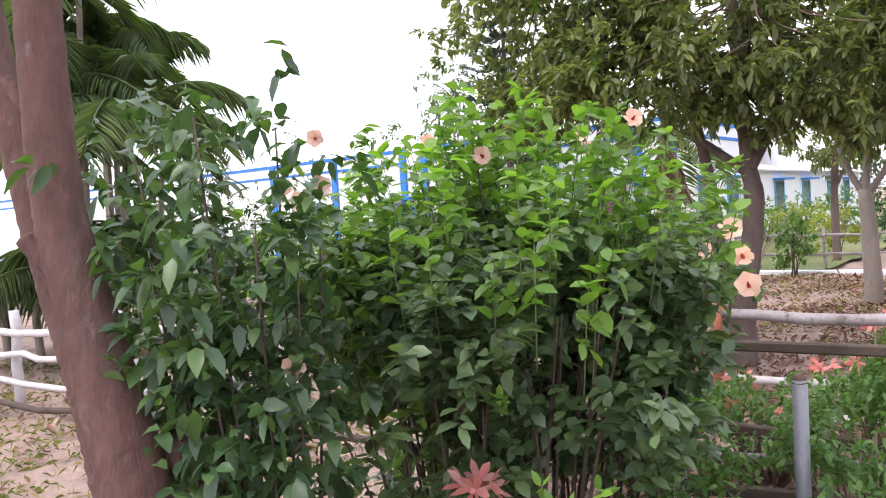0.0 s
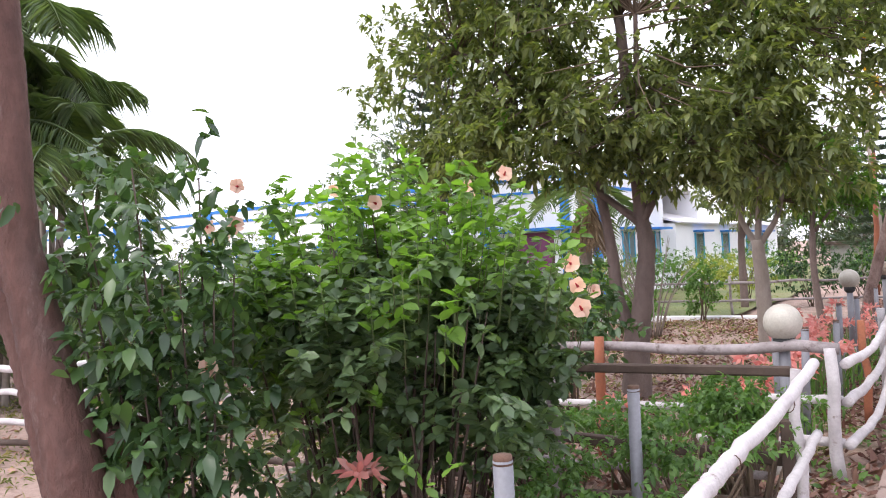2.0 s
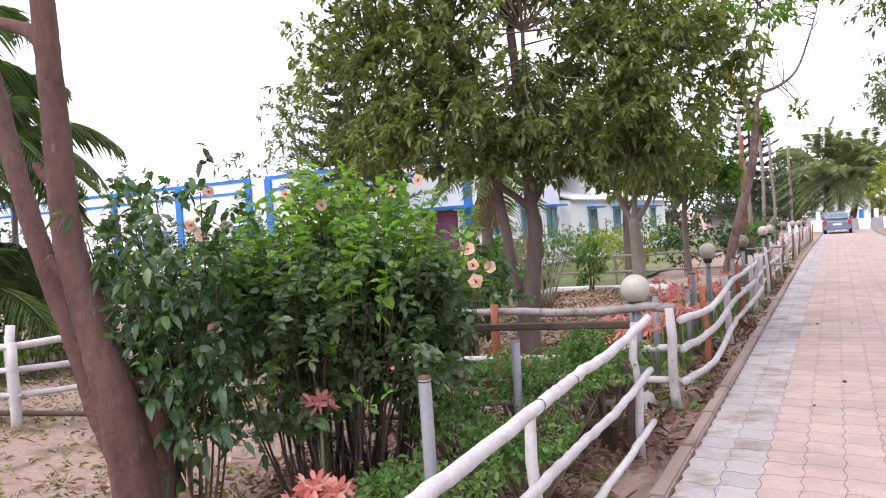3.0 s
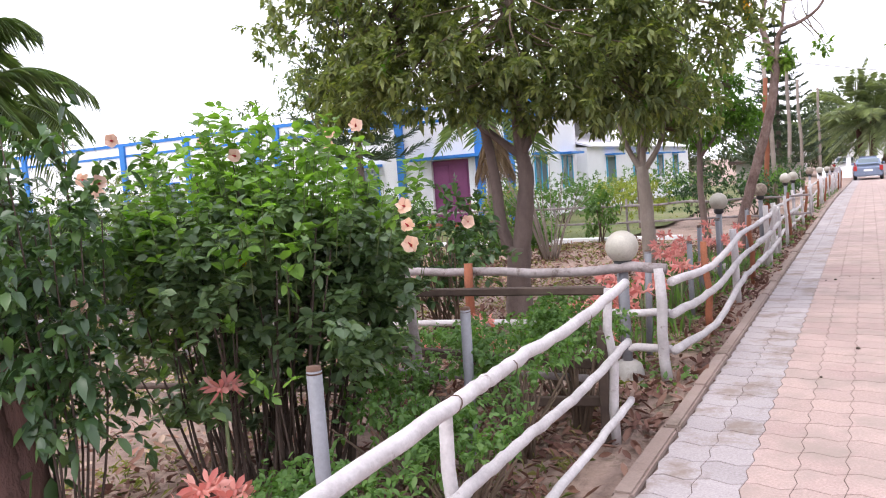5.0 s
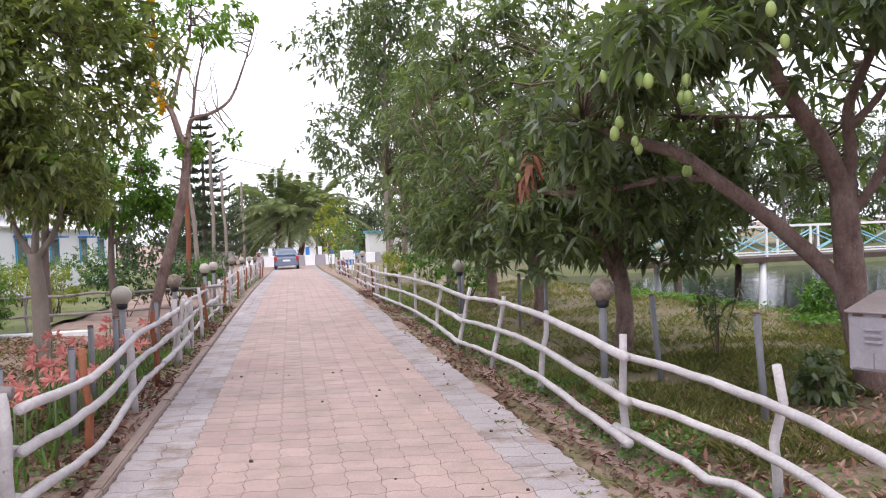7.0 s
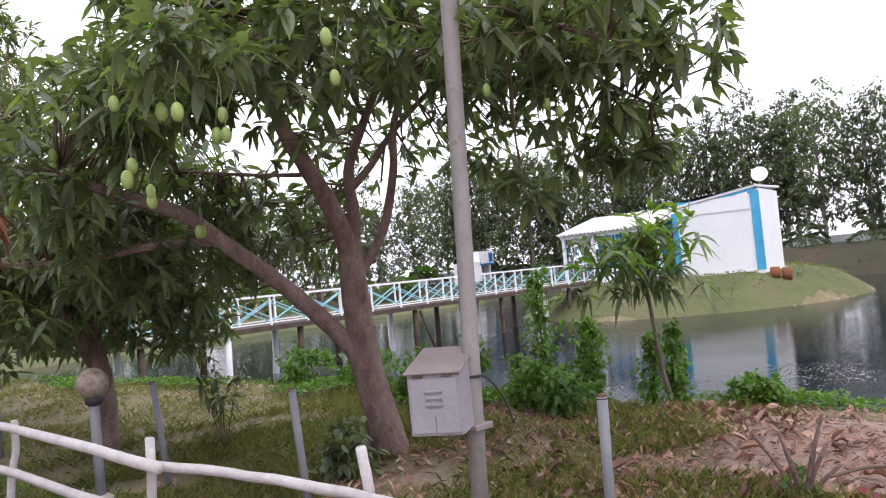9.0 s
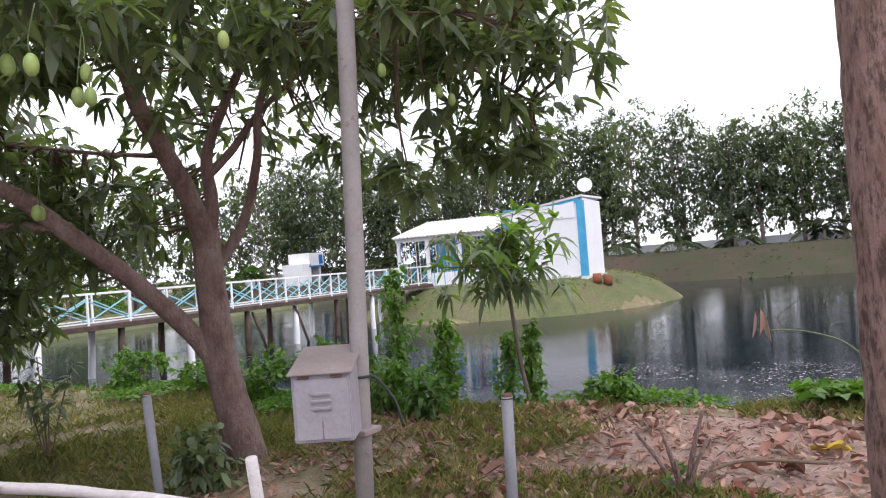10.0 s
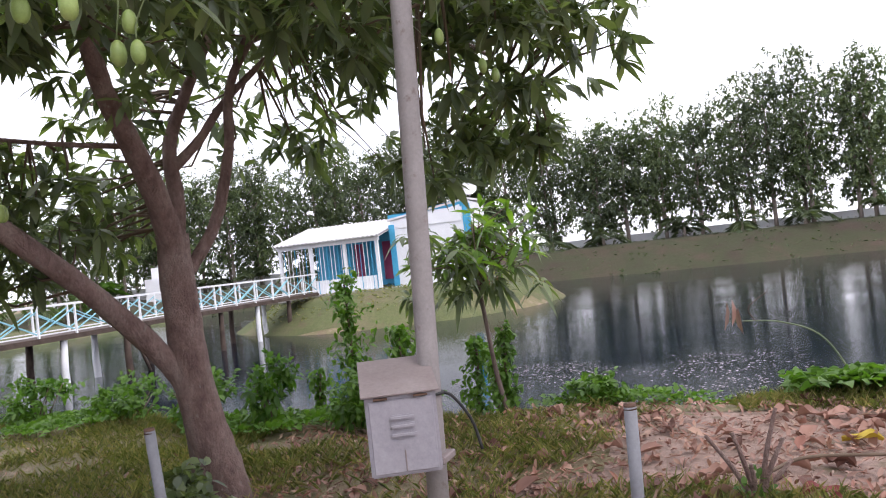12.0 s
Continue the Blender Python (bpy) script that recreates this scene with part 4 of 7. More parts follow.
limb("side_limb", [(-3.29, 1.0, 2.45), (-3.42, 1.0, 2.58), (-3.7, 1.0, 2.68), (-4.2, 1.0, 2.9)], 0.042, 0.02, M["bark_red"], lt, 10)
limb("sawn_stub", [(-3.23, 1.0, 1.42), (-3.29, 0.97, 1.47), (-3.34, 0.94, 1.53)], 0.042, 0.026, M["bark_red"], lt, 10, label="short sawn branch stub")
limb("sawn_stub", [(-3.26, 1.0, 1.86), (-3.33, 0.97, 1.89), (-3.38, 0.95, 1.96)], 0.036, 0.018, M["bark_red"], lt, 10, label="short broken branch stub")
limb("stump", [(-3.07, 1.17, 0.2), (-3.07, 1.2, 0.45), (-3.08, 1.23, 0.65), (-3.09, 1.24, 0.91), (-3.09, 1.24, 0.95)], 0.125, 0.085, M["bark_red"], lt, 14, label="sawn-off stump")
tl, tc = blob_points([(-3.6, 1.0, 5.3, 1.3, 1.2, 0.8, 150)], 1, 0.7, g)
foliage("crown", sprays(tl, tc, 7, 0.10, 0.05, 0.3, g=g), M["leaf_tree"], lt)

# climber round the stump
cl = thing("climbing_shrub", "tall leafy climber with broad drooping leaves round a stump", "shrub", at=(0, 0, 0))
rd, ct, cc = [], [], []
for k in range(13):
    a = g.uniform(0, 6.28)
    b0 = np.array([-2.97 + 0.05 * math.cos(a), 1.33 + 0.05 * math.sin(a), 0.0])
    top = np.array([-3.1 + 0.40 * math.cos(a) * g.uniform(0.3, 1.1), 1.42 + 0.28 * math.sin(a), g.uniform(1.4, 1.84)])
    c = curve_pts([b0, b0 * 0.55 + top * 0.45 + np.array([0.06, 0, -0.1]), top], 6)
    rd.append(tube(c, np.linspace(0.008, 0.003, len(c)), 5))
    for q in c[7:]:
        for _ in range(6):
            ct.append(q + g.normal(0, 0.075, 3))
            cc.append(q - [0, 0, 0.1])
part("stems", smooth(tri_mesh("stems", *merge(rd))), M["darkwood"], cl, "slender climbing stems", "stuff")
ct, cc = np.array(ct), np.array(cc)
foliage("foliage", sprays(ct, cc, 6, 0.068, 0.040, 0.5, 0.9, 0.9, 0.05, 0.9, g=g), M["leaf_climb"], cl)
low = np.array([(-2.98 + g.normal(0, 0.10), 1.28 + g.normal(0, 0.07), g.uniform(0.4, 1.2)) for _ in range(22)])
foliage("lower_leaves", sprays(low, np.tile([-3.02, 1.35, 0.8], (22, 1)), 2, 0.095, 0.06, 0.6, 0.8, 0.8, -0.1, 0.3, g=g), M["leaf_climb"], cl)
for p in ((-2.72, 1.3, 1.15), (-2.78, 1.5, 1.62)):
    hibiscus_flower(cl, p, (0.8, -0.9, 0.1), 0.04)


# coral lilies
def lily(x, y, h, n=4, tone="coral", near_by=True):
    z = gz(x, y)
    l = thing("coral_lily", "coral pink lily on a stout green stalk", "lily", "coral lilies in the beds", at=(x, y, z))
    part("stalk", pole_mesh("stalk", (0, 0, -0.02), (0.01, 0.0, h - 0.03), 0.011, 0.008, 7, 3), M["stem_green"], l)
    ps = []
    for k in range(n):
        a = k * 2 * math.pi / n + 0.4
        face = np.array([math.cos(a), math.sin(a), 0.25])
        s, t = unit(np.cross(face, [0, 0, 1.0])[None])[0], None
        t = np.cross(face, s)
        an = np.arange(6) * math.pi / 3
        way = np.cos(an)[:, None] * s + np.sin(an)[:, None] * t + face * 0.9
        o = np.array([0.01, 0, h - 0.03]) + face * 0.04
        ps.append(leaves(np.tile(o, (6, 1)), way, 0.082 if near_by else 0.09, 0.034, 0.12, -0.2, (0.75, 1.0), up=np.tile(face, (6, 1)), simple=not near_by))
        ps.append(tube([np.array([0.01, 0, h - 0.04]), o + face * 0.02], [0.006, 0.012], 5))
    part("blossom", tri_mesh("blossom", *merge(ps)), M[tone], l)
    return l


for x, y, h in ((-2.56, 1.84, 0.70), (-2.38, 1.5, 0.42), (-2.30, 1.56, 0.38), (-2.44, 1.46, 0.34)):
    lily(x, y, h, 4)
g2 = np.random.default_rng(21)
for k in range(46):
    lily(g2.uniform(-2.35, -1.55), g2.uniform(5.3, 11.5), g2.uniform(0.4, 0.68), 3, near_by=False)
for k in range(10):
    lily(g2.uniform(-3.6, -1.7), g2.uniform(4.2, 5.0), g2.uniform(0.3, 0.5), 3, near_by=False)
for k in range(9):
    lily(g2.uniform(-9.5, -7.0), g2.uniform(6, 9), g2.uniform(0.3, 0.5), 3, near_by=False)
bl, bw = [], []
for k in range(700):
    x, y = g2.uniform(-2.5, -1.5), g2.uniform(5.2, 12)
    bl.append((x, y, gz(x, y)))
    bw.append((g2.normal(0, 0.3), g2.normal(0, 0.3), 1))
v, f = leaves(bl, bw, g2.uniform(0.2, 0.42, 700), 0.022, 0.35, g=g2)
solid("lily_foliage", tri_mesh("lily_foliage", v, f), M["leaf_low"], "strap-shaped green lily leaves in the beds", "foliage", kind="stuff")


# broad-leaved garden trees
def garden_tree(label, limbs, blobs, leaf, per, length, width, droop, bark, extra=None, gseed=1, twig_share=0.35, simple=False, shell=0.75, upward=0.05, group=""):
    gg = np.random.default_rng(gseed)
    t = thing("tree", label, "tree", group, at=(0, 0, 0))
    roots = []
    for i, (ctrl, r0, r1) in enumerate(limbs):
        limb("trunk" if i == 0 else "limb", ctrl, r0, r1, M[bark], t, 12 if i == 0 else 9, 6, 0.07)
        if i or len(limbs) == 1:
            roots.append(curve_pts(ctrl, 6)[2:])
    tips, cen = blob_points(blobs, 1.0, shell, gg)
    roots = np.concatenate(roots)
    if twig_share:
        part("twigs", tri_mesh("twigs", *twigs(tips, roots, 0.006, twig_share, gg)), M["twig"], t, "fine brown twigs", "stuff")
    foliage("crown", sprays(tips, cen, per, length, width, droop, 0.85, 0.7, upward, 0.9, simple, gg), M[leaf], t)
    if extra:
        sub = tips[gg.uniform(0, 1, len(tips)) < extra[1]]
        foliage("young_leaves", sprays(sub, sub - [0, 0, 0.2], 6, length * 0.9, width, 0.5, 0.9, 0.9, 0.2, 0.5, simple, gg), M[extra[0]], t, "pale young leaves at the twig ends")
    return t


B = np.array([-3.42, 7.25, 0.0])
def rel(*p):
    return [tuple(B + np.array(q)) for q in p]


garden_tree("large dark-leaved garden tree forking low into two stems",
            [(rel((0, 0, -0.1), (0.02, 0, 0.35), (0.06, 0, 0.75)), 0.15, 0.12),
             (rel((0.05, 0, 0.6), (0.14, -0.02, 1.05), (0.18, 0, 1.5), (0.14, 0.02, 1.8), (0.1, 0, 2.6), (0.0, 0.1, 3.8)), 0.105, 0.05),
             (rel((0.03, 0, 0.55), (-0.14, 0.03, 0.95), (-0.2, 0.05, 1.5), (-0.3, 0.05, 2.1), (-0.55, 0.1, 3.0), (-0.9, 0.2, 3.9)), 0.075, 0.03),
             (rel((0.15, 0, 1.7), (-0.15, 0.0, 1.95), (-0.35, 0.0, 2.1)), 0.045, 0.03), (rel((0.16, 0, 1.75), (0.35, 0.1, 2.1), (0.8, 0.2, 2.7), (1.5, 0.3, 3.5)), 0.05, 0.02),
             (rel((0.12, 0, 2.2), (0.3, -0.4, 2.8), (0.5, -0.9, 3.5)), 0.04, 0.02), (rel((0.1, 0, 2.4), (-0.6, -0.3, 3.0), (-1.5, -0.6, 3.6)), 0.04, 0.02), (rel((0.1, 0, 2.6), (0.6, 0.4, 3.4), (1.6, 0.7, 4.3)), 0.04, 0.02)],
            [(B[0] + 0.1, B[1], 3.75, 2.0, 1.8, 1.6, 1150), (B[0] - 1.6, B[1] - 0.2, 3.35, 1.4, 1.2, 1.1, 620), (B[0] + 1.55, B[1] + 0.3, 3.1, 1.3, 1.1, 1.2, 660), (B[0] - 0.3, B[1] - 0.8, 2.65, 1.6, 0.9, 0.6, 460), (B[0] + 1.0, B[1] - 0.3, 2.4, 1.3, 0.9, 0.55, 420), (B[0] - 1.8, B[1], 2.6, 0.8, 0.7, 0.5, 150), (B[0] + 0.2, B[1] + 0.2, 5.0, 1.7, 1.5, 1.2, 520), (B[0] - 1.2, B[1] - 0.5, 4.6, 1.3, 1.1, 0.9, 300)],
            "leaf_tree", 13, 0.098, 0.046, 0.35, "bark_dark", ("leaf_bright", 0.03), 5, 0.14, True)
B = np.array([-3.0, 11.5, 0.0])
garden_tree("slim pink-barked garden tree branching at shoulder height",
            [(rel((0, 0, -0.1), (-0.02, 0, 0.8), (-0.06, 0, 1.5)), 0.12, 0.085), (rel((-0.06, 0, 1.4), (-0.3, 0, 1.9), (-0.55, 0.1, 2.8)), 0.05, 0.02), (rel((-0.05, 0, 1.4), (0.25, 0, 1.9), (0.4, 0.1, 2.8)), 0.05, 0.02), (rel((-0.06, 0, 1.4), (0.0, 0, 2.2), (0.05, 0.1, 3.2)), 0.05, 0.02)],
            [(B[0], B[1], 3.1, 1.3, 1.2, 1.1, 420), (B[0] + 0.3, B[1], 2.3, 0.8, 0.8, 0.45, 100)], "leaf_tree", 11, 0.12, 0.046, 0.6, "bark_grey", ("leaf_bright", 0.06), 6, 0.3, True)
B = np.array([-2.75, 15.0, 0.0])
garden_tree("young tree with bright green leaves",
            [(rel((0, 0, -0.1), (-0.1, 0, 1.0), (-0.05, 0, 2.2)), 0.07, 0.045), (rel((-0.05, 0, 1.6), (0.3, 0, 2.1), (0.5, 0, 2.8)), 0.03, 0.012), (rel((-0.05, 0, 1.7), (-0.5, 0, 2.3), (-0.7, 0, 3.0)), 0.03, 0.012)],
            [(B[0] + 0.1, B[1], 2.7, 0.9, 0.85, 0.95, 300), (B[0] + 0.55, B[1], 2.2, 0.5, 0.5, 0.5, 110)], "leaf_bright", 11, 0.11, 0.05, 0.4, "bark_dark", None, 7, 0.3, True)
B = np.array([-4.6, 17.5, 0.0])
garden_tree("dark leafy tree behind the beds", [(rel((0, 0, -0.1), (0, 0, 1.5), (0.1, 0, 2.6)), 0.09, 0.05), (rel((0, 0, 1.5), (0.5, 0, 2.6)), 0.04, 0.02)],
            [(B[0], B[1], 2.9, 1.2, 1.1, 1.2, 240)], "leaf_tree", 11, 0.12, 0.05, 0.5, "bark_dark", None, 8, 0.3, True)

# leaning cassia with yellow blossom
B = np.array([-1.9, 12.7, 0.0])
cas_limbs = [(rel((0, 0, -0.1), (0.08, 0, 0.5), (0.21, 0, 1.0), (0.39, 0, 1.6), (0.55, 0, 2.2), (0.63, 0, 2.66), (0.65, 0, 2.9)), 0.085, 0.062), (rel((0.64, 0, 2.8), (0.54, -0.05, 3.24), (0.46, -0.05, 3.5), (0.31, 0, 3.73), (0.19, 0, 4.0), (0.26, 0.1, 4.6), (0.2, 0.1, 5.4)), 0.055, 0.018),
             (rel((0.65, 0, 2.85), (0.69, 0.02, 3.23), (0.76, 0.02, 3.4), (1.01, 0.05, 3.48), (1.3, 0.1, 3.7), (1.52, 0.1, 4.21), (1.69, 0.1, 4.75)), 0.045, 0.008), (rel((0.46, -0.05, 3.5), (0.59, 0.05, 4.07), (0.75, 0.1, 4.6), (0.8, 0.1, 5.2)), 0.032, 0.01),
             (rel((0.75, 0.02, 3.4), (0.82, -0.1, 3.8), (0.95, -0.1, 4.4)), 0.026, 0.008), (rel((0.31, 0, 3.73), (-0.2, 0.1, 3.95), (-0.75, 0.2, 4.2), (-1.1, 0.3, 4.8)), 0.03, 0.009), (rel((0.22, 0, 4.2), (0.5, 0.2, 4.5), (0.95, 0.3, 5.1)), 0.024, 0.008)]
cas = garden_tree("leaning cassia tree with sparse leaves and yellow blossom", cas_limbs,
                  [(B[0] - 0.2, B[1], 4.8, 0.8, 0.7, 0.7, 170), (B[0] + 1.0, B[1], 4.9, 0.8, 0.6, 0.5, 110), (B[0] + 0.68, B[1], 2.98, 0.22, 0.22, 0.16, 44), (B[0] + 1.25, B[1], 3.05, 0.25, 0.2, 0.15, 12), (B[0] + 0.1, B[1], 3.35, 0.16, 0.15, 0.12, 8)], "leaf_mango_new", 6, 0.10, 0.06, 0.4, "bark_mango", None, 9, 0.5)
def bare_twig(c):
    p = c[g.integers(len(c) // 3, len(c))]
    q = p + np.array([g.normal(0, 0.16), g.normal(0, 0.16), g.uniform(0.25, 0.5)])
    return tube(curve_pts([p, (p + q) / 2 + g.normal(0, 0.04, 3), q + [g.normal(0, 0.06), 0, 0.15]], 4), np.linspace(0.009, 0.003, 9), 4)


yt = np.array([(B[0] + a, B[1] - 0.08, b) for a, b in ((0.33, 3.6), (0.31, 3.72), (0.28, 3.82), (0.25, 3.9), (0.34, 3.52), (0.24, 4.3), (0.22, 4.45), (0.25, 4.6), (0.2, 4.9), (0.25, 5.1))])
foliage("blossom", sprays(np.repeat(yt, 5, 0), np.repeat(yt, 5, 0) - 0.1, 9, 0.07, 0.055, 0.1, 1.0, 0.3, 0, 1.2, True), M["yellow"], cas, "hanging yellow blossom")
part("bare_twigs", tri_mesh("bare_twigs", *merge([bare_twig(curve_pts(cas_limbs[1 + k % 6][0], 6)) for k in range(34)])), M["twig"], cas, "bare grey twigs", "stuff")


# shrubs of the beds
def shrub(x, y, r, h, leaf, label, n=120, per=8, length=0.07, width=0.04, z0=0.0, stems=12, category="shrub", gseed=1, group="", simple=False, rosy=None):
    gg = np.random.default_rng(gseed)
    z = gz(x, y)
    s = thing("shrub", label, category, group, at=(x, y, z))
    tips, cen = blob_points([(0, 0, z0 + (h - z0) * 0.55, r, r, (h - z0) * 0.5, n)], 1.0, 0.7, gg)
    foliage("foliage", sprays(tips, cen, per, length, width, 0.3, 0.9, 0.9, 0.15, 0.9, simple, gg), M[leaf], s)
    if stems:
        part("stems", tri_mesh("stems", *merge([tube([(gg.uniform(-.12, .12) * r, gg.uniform(-.12, .12) * r, -0.03), (gg.uniform(-.6, .6) * r, gg.uniform(-.6, .6) * r, h * gg.uniform(0.5, 0.85))], [0.012, 0.005], 5) for _ in range(stems)])), M["twig"], s, "woody stems", "stuff")
    if rosy:
        sub = tips[gg.uniform(0, 1, len(tips)) < rosy[1]]
        foliage("flowers", sprays(sub, sub - [0, 0, 0.1], 5, 0.05, 0.045, 0.1, 1.0, 0.6, 0.2, 0.6, True, gg), M[rosy[0]], s, "small bright blossoms")
    return s


lowgrp = "low hedge shrubs by the fence"
for i, (x, y, r, h) in enumerate(((-1.85, 1.7, 0.42, 0.5), (-2.0, 2.6, 0.55, 0.56), (-1.75, 3.2, 0.45, 0.72), (-2.45, 3.15, 0.5, 0.6), (-1.62, 2.3, 0.35, 0.52), (-1.8, 4.15, 0.5, 0.66), (-2.4, 4.3, 0.55, 0.58), (-1.58, 3.75, 0.3, 0.84), (-2.95, 4.2, 0.5, 0.5))):
    shrub(x, y, r, h, "leaf_low", "low shrub with small bright leaves on bare twigs", 190, 7, 0.042, 0.022, h * 0.66, 26, "shrub", 40 + i, lowgrp)
for i, (x, y, r, h, lf, lb) in enumerate(((-6.6, 14.6, 0.55, 1.35, "leaf_low", "rounded green shrub in the bed"), (-5.4, 13.2, 0.32, 0.8, "leaf_low", "small upright green shrub in the bed"), (-7.2, 16.8, 0.9, 1.5, "leaf_bright", "broad leafy shrub by the house"), (-8.4, 18.6, 0.9, 1.3, "leaf_yellow", "yellow variegated shrub by the house"),
                                          (-4.8, 14.9, 0.4, 1.1, "leaf_low", "twiggy shrub in the bed"), (-5.0, 19.6, 0.8, 1.2, "leaf_yellow", "pale yellow shrub by the lawn"), (-3.5, 19.3, 1.0, 1.5, "leaf_hedge", "dense dark clipped round hedge bush"), (-2.6, 20.6, 0.8, 1.3, "leaf_hedge", "dense green hedge bush"),
                                          (-2.5, 24, 0.9, 1.2, "leaf_bright", "bright hedge bush by the lane"), (-2.6, 29, 1.0, 1.4, "leaf_hedge", "dark hedge bush by the lane"), (-9.4, 9.5, 0.7, 0.85, "leaf_maroon", "maroon-leaved croton bush in the garden"), (-10.2, 10.3, 0.6, 0.9, "leaf_maroon", "maroon-leaved croton bush in the garden"), (-11.5, 12.5, 1.0, 1.9, "leaf_hedge", "round clipped green bush"), (-8.0, 12.0, 0.5, 0.8, "leaf_yellow", "yellow flowering shrub beside the bed"),
                                          (-12.3, 18.6, 0.8, 1.5, "leaf_bright", "garden shrub before the house"), (-10.0, 16.6, 0.7, 1.2, "leaf_low", "leafy shrub before the house"), (-14.5, 18.4, 0.9, 1.4, "leaf_low", "green shrub before the house"), (-7.6, 20.8, 0.9, 1.5, "leaf_low", "green shrub before the house"), (-7.9, 24.5, 0.8, 1.3, "leaf_bright", "leafy shrub beside the house wall"), (-6.6, 22.5, 0.8, 1.2, "leaf_yellow", "pale variegated shrub on the lawn"), (-7.8, 28.5, 1.0, 1.6, "leaf_low", "leafy shrub beside the low wing"), (-7.4, 33, 1.1, 1.8, "leaf_bright", "leafy shrub beside the low wing"), (-5.2, 26, 0.8, 1.1, "leaf_low", "green shrub on the lawn edge"), (-5.9, 11.8, 0.45, 0.9, "leaf_low", "twiggy shrub on bare soil"), (-7.2, 10.4, 0.5, 1.0, "leaf_low", "small green shrub in the garden bed"), (-8.1, 6.4, 0.55, 0.9, "leaf_maroon", "maroon-leaved bush behind the white rails"), (-9.4, 5.3, 0.8, 1.0, "leaf_bright", "leafy green bush under the palms"), (-8.9, 7.6, 0.8, 1.1, "leaf_hedge", "dark green bush behind the white rails"), (-7.0, 8.2, 0.5, 0.8, "leaf_low", "small green bush behind the rails"), (-10.5, 6.6, 0.9, 1.2, "leaf_low", "green bush under the palms"), (-10.6, 8.5, 1.2, 2.0, "leaf_hedge", "tall dark garden bush beyond the rails"), (-12.6, 10.5, 1.4, 2.3, "leaf_tree", "tall olive garden bush beyond the rails"), (-9.2, 9.4, 0.9, 1.4, "leaf_low", "leafy bush beyond the rails"), (-14, 9, 1.4, 2.4, "leaf_hedge", "tall dark garden bush beyond the rails"), (-11.3, 7.3, 0.9, 1.5, "leaf_tree", "olive leafy bush under the palms"))):
    shrub(x, y, r, h, lf, lb, int(150 * r + 60), 9, 0.085, 0.045, 0.05, 8, "shrub", 60 + i, simple=y > 6)
for i, (x, y, r, h) in enumerate(((-13.2, 14.3, 0.45, 1.5), (-9.4, 20.9, 0.4, 1.3))):
    shrub(x, y, r, h, "leaf_low", "flowering shrub with bright pink blossoms", 90, 7, 0.07, 0.04, 0.3, 8, "shrub", 90 + i, simple=True, rosy=("magenta", 0.6))
# bare twiggy bush behind the rails
tw = []
for k in range(26):
    a = g.uniform(0, 6.28)
    tw.append(tube(curve_pts([(-4.9 + 0.1 * math.cos(a), 12.3 + 0.1 * math.sin(a), 0), (-4.9 + 0.35 * math.cos(a), 12.3 + 0.3 * math.sin(a), 0.7), (-4.9 + 0.8 * math.cos(a), 12.3 + 0.6 * math.sin(a), g.uniform(1.1, 1.8))], 4), np.linspace(0.014, 0.004, 9), 4))
solid("bare_bush", tri_mesh("bare_bush", *merge(tw)), M["bark_grey"], "leafless grey twiggy bush", "bush")


# ---- palms ----
def frond(root, way, length, sag, n, leaf_l, leaf_w, gg, lift=0.3, vee=0.4, hang=0.5):
    way = unit(np.asarray(way, float)[None])[0]
    s = np.linspace(0, 1, n)
    pts = np.asarray(root)[None] + way[None] * (s * length)[:, None]
    pts[:, 2] -= sag * length * s ** 2.2
    t = unit(np.gradient(pts, axis=0))
    side = unit(np.cross(t, [0, 0, 1.0]))
    out = [tube(pts, np.linspace(0.022, 0.005, n) * length / 2.2, 4)]
    m = int(n * 1.5)
    q = np.linspace(0.15, 1.0, m)
    bp = np.stack([np.interp(q, s, pts[:, k]) for k in range(3)], 1)
    tt = np.stack([np.interp(q, s, t[:, k]) for k in range(3)], 1)
    ss = np.stack([np.interp(q, s, side[:, k]) for k in range(3)], 1)
    L = leaf_l * (0.45 + 0.9 * np.sin(np.pi * np.clip(q * 0.85 + 0.08, 0, 1))) * gg.uniform(0.85, 1.1, m)
    for sg in (1, -1):
        w = ss * sg + tt * 0.7 + np.array([0, 0, vee])
        out.append(leaves(bp, w, L, leaf_w, hang, 0.1, simple=True, g=gg))
    return out


def palm(name, label, x, y, trunks, nf, length, sag, leaf_l, leaf_w, n, gseed, material="leaf_palm", bark="bark_grey", group="", vee=0.4, hang=0.5, rise=(-0.25, 1.25)):
    gg = np.random.default_rng(gseed)
    z = gz(x, y)
    p = thing(name, label, "palm", group, at=(x, y, z))
    for tx, ty, h, r, dx, dy in trunks:
        limb("trunk", [(tx, ty, -0.1), (tx + dx * 0.4, ty + dy * 0.4, h * 0.5), (tx + dx, ty + dy, h)], r, r * 0.7, M[bark], p, 9, 6)
        out = []
        for k in range(nf):
            a = k * 2.4 + gg.uniform(-0.3, 0.3)
            el = gg.uniform(*rise)
            w = (math.cos(a) * math.cos(el), math.sin(a) * math.cos(el), math.sin(el))
            out += frond((tx + dx, ty + dy, h), w, length * gg.uniform(0.8, 1.1), sag * gg.uniform(0.7, 1.2), n, leaf_l, leaf_w, gg, vee=vee, hang=hang)
        part("fronds", tri_mesh("fronds", *merge(out)), M[material], p)
    return p


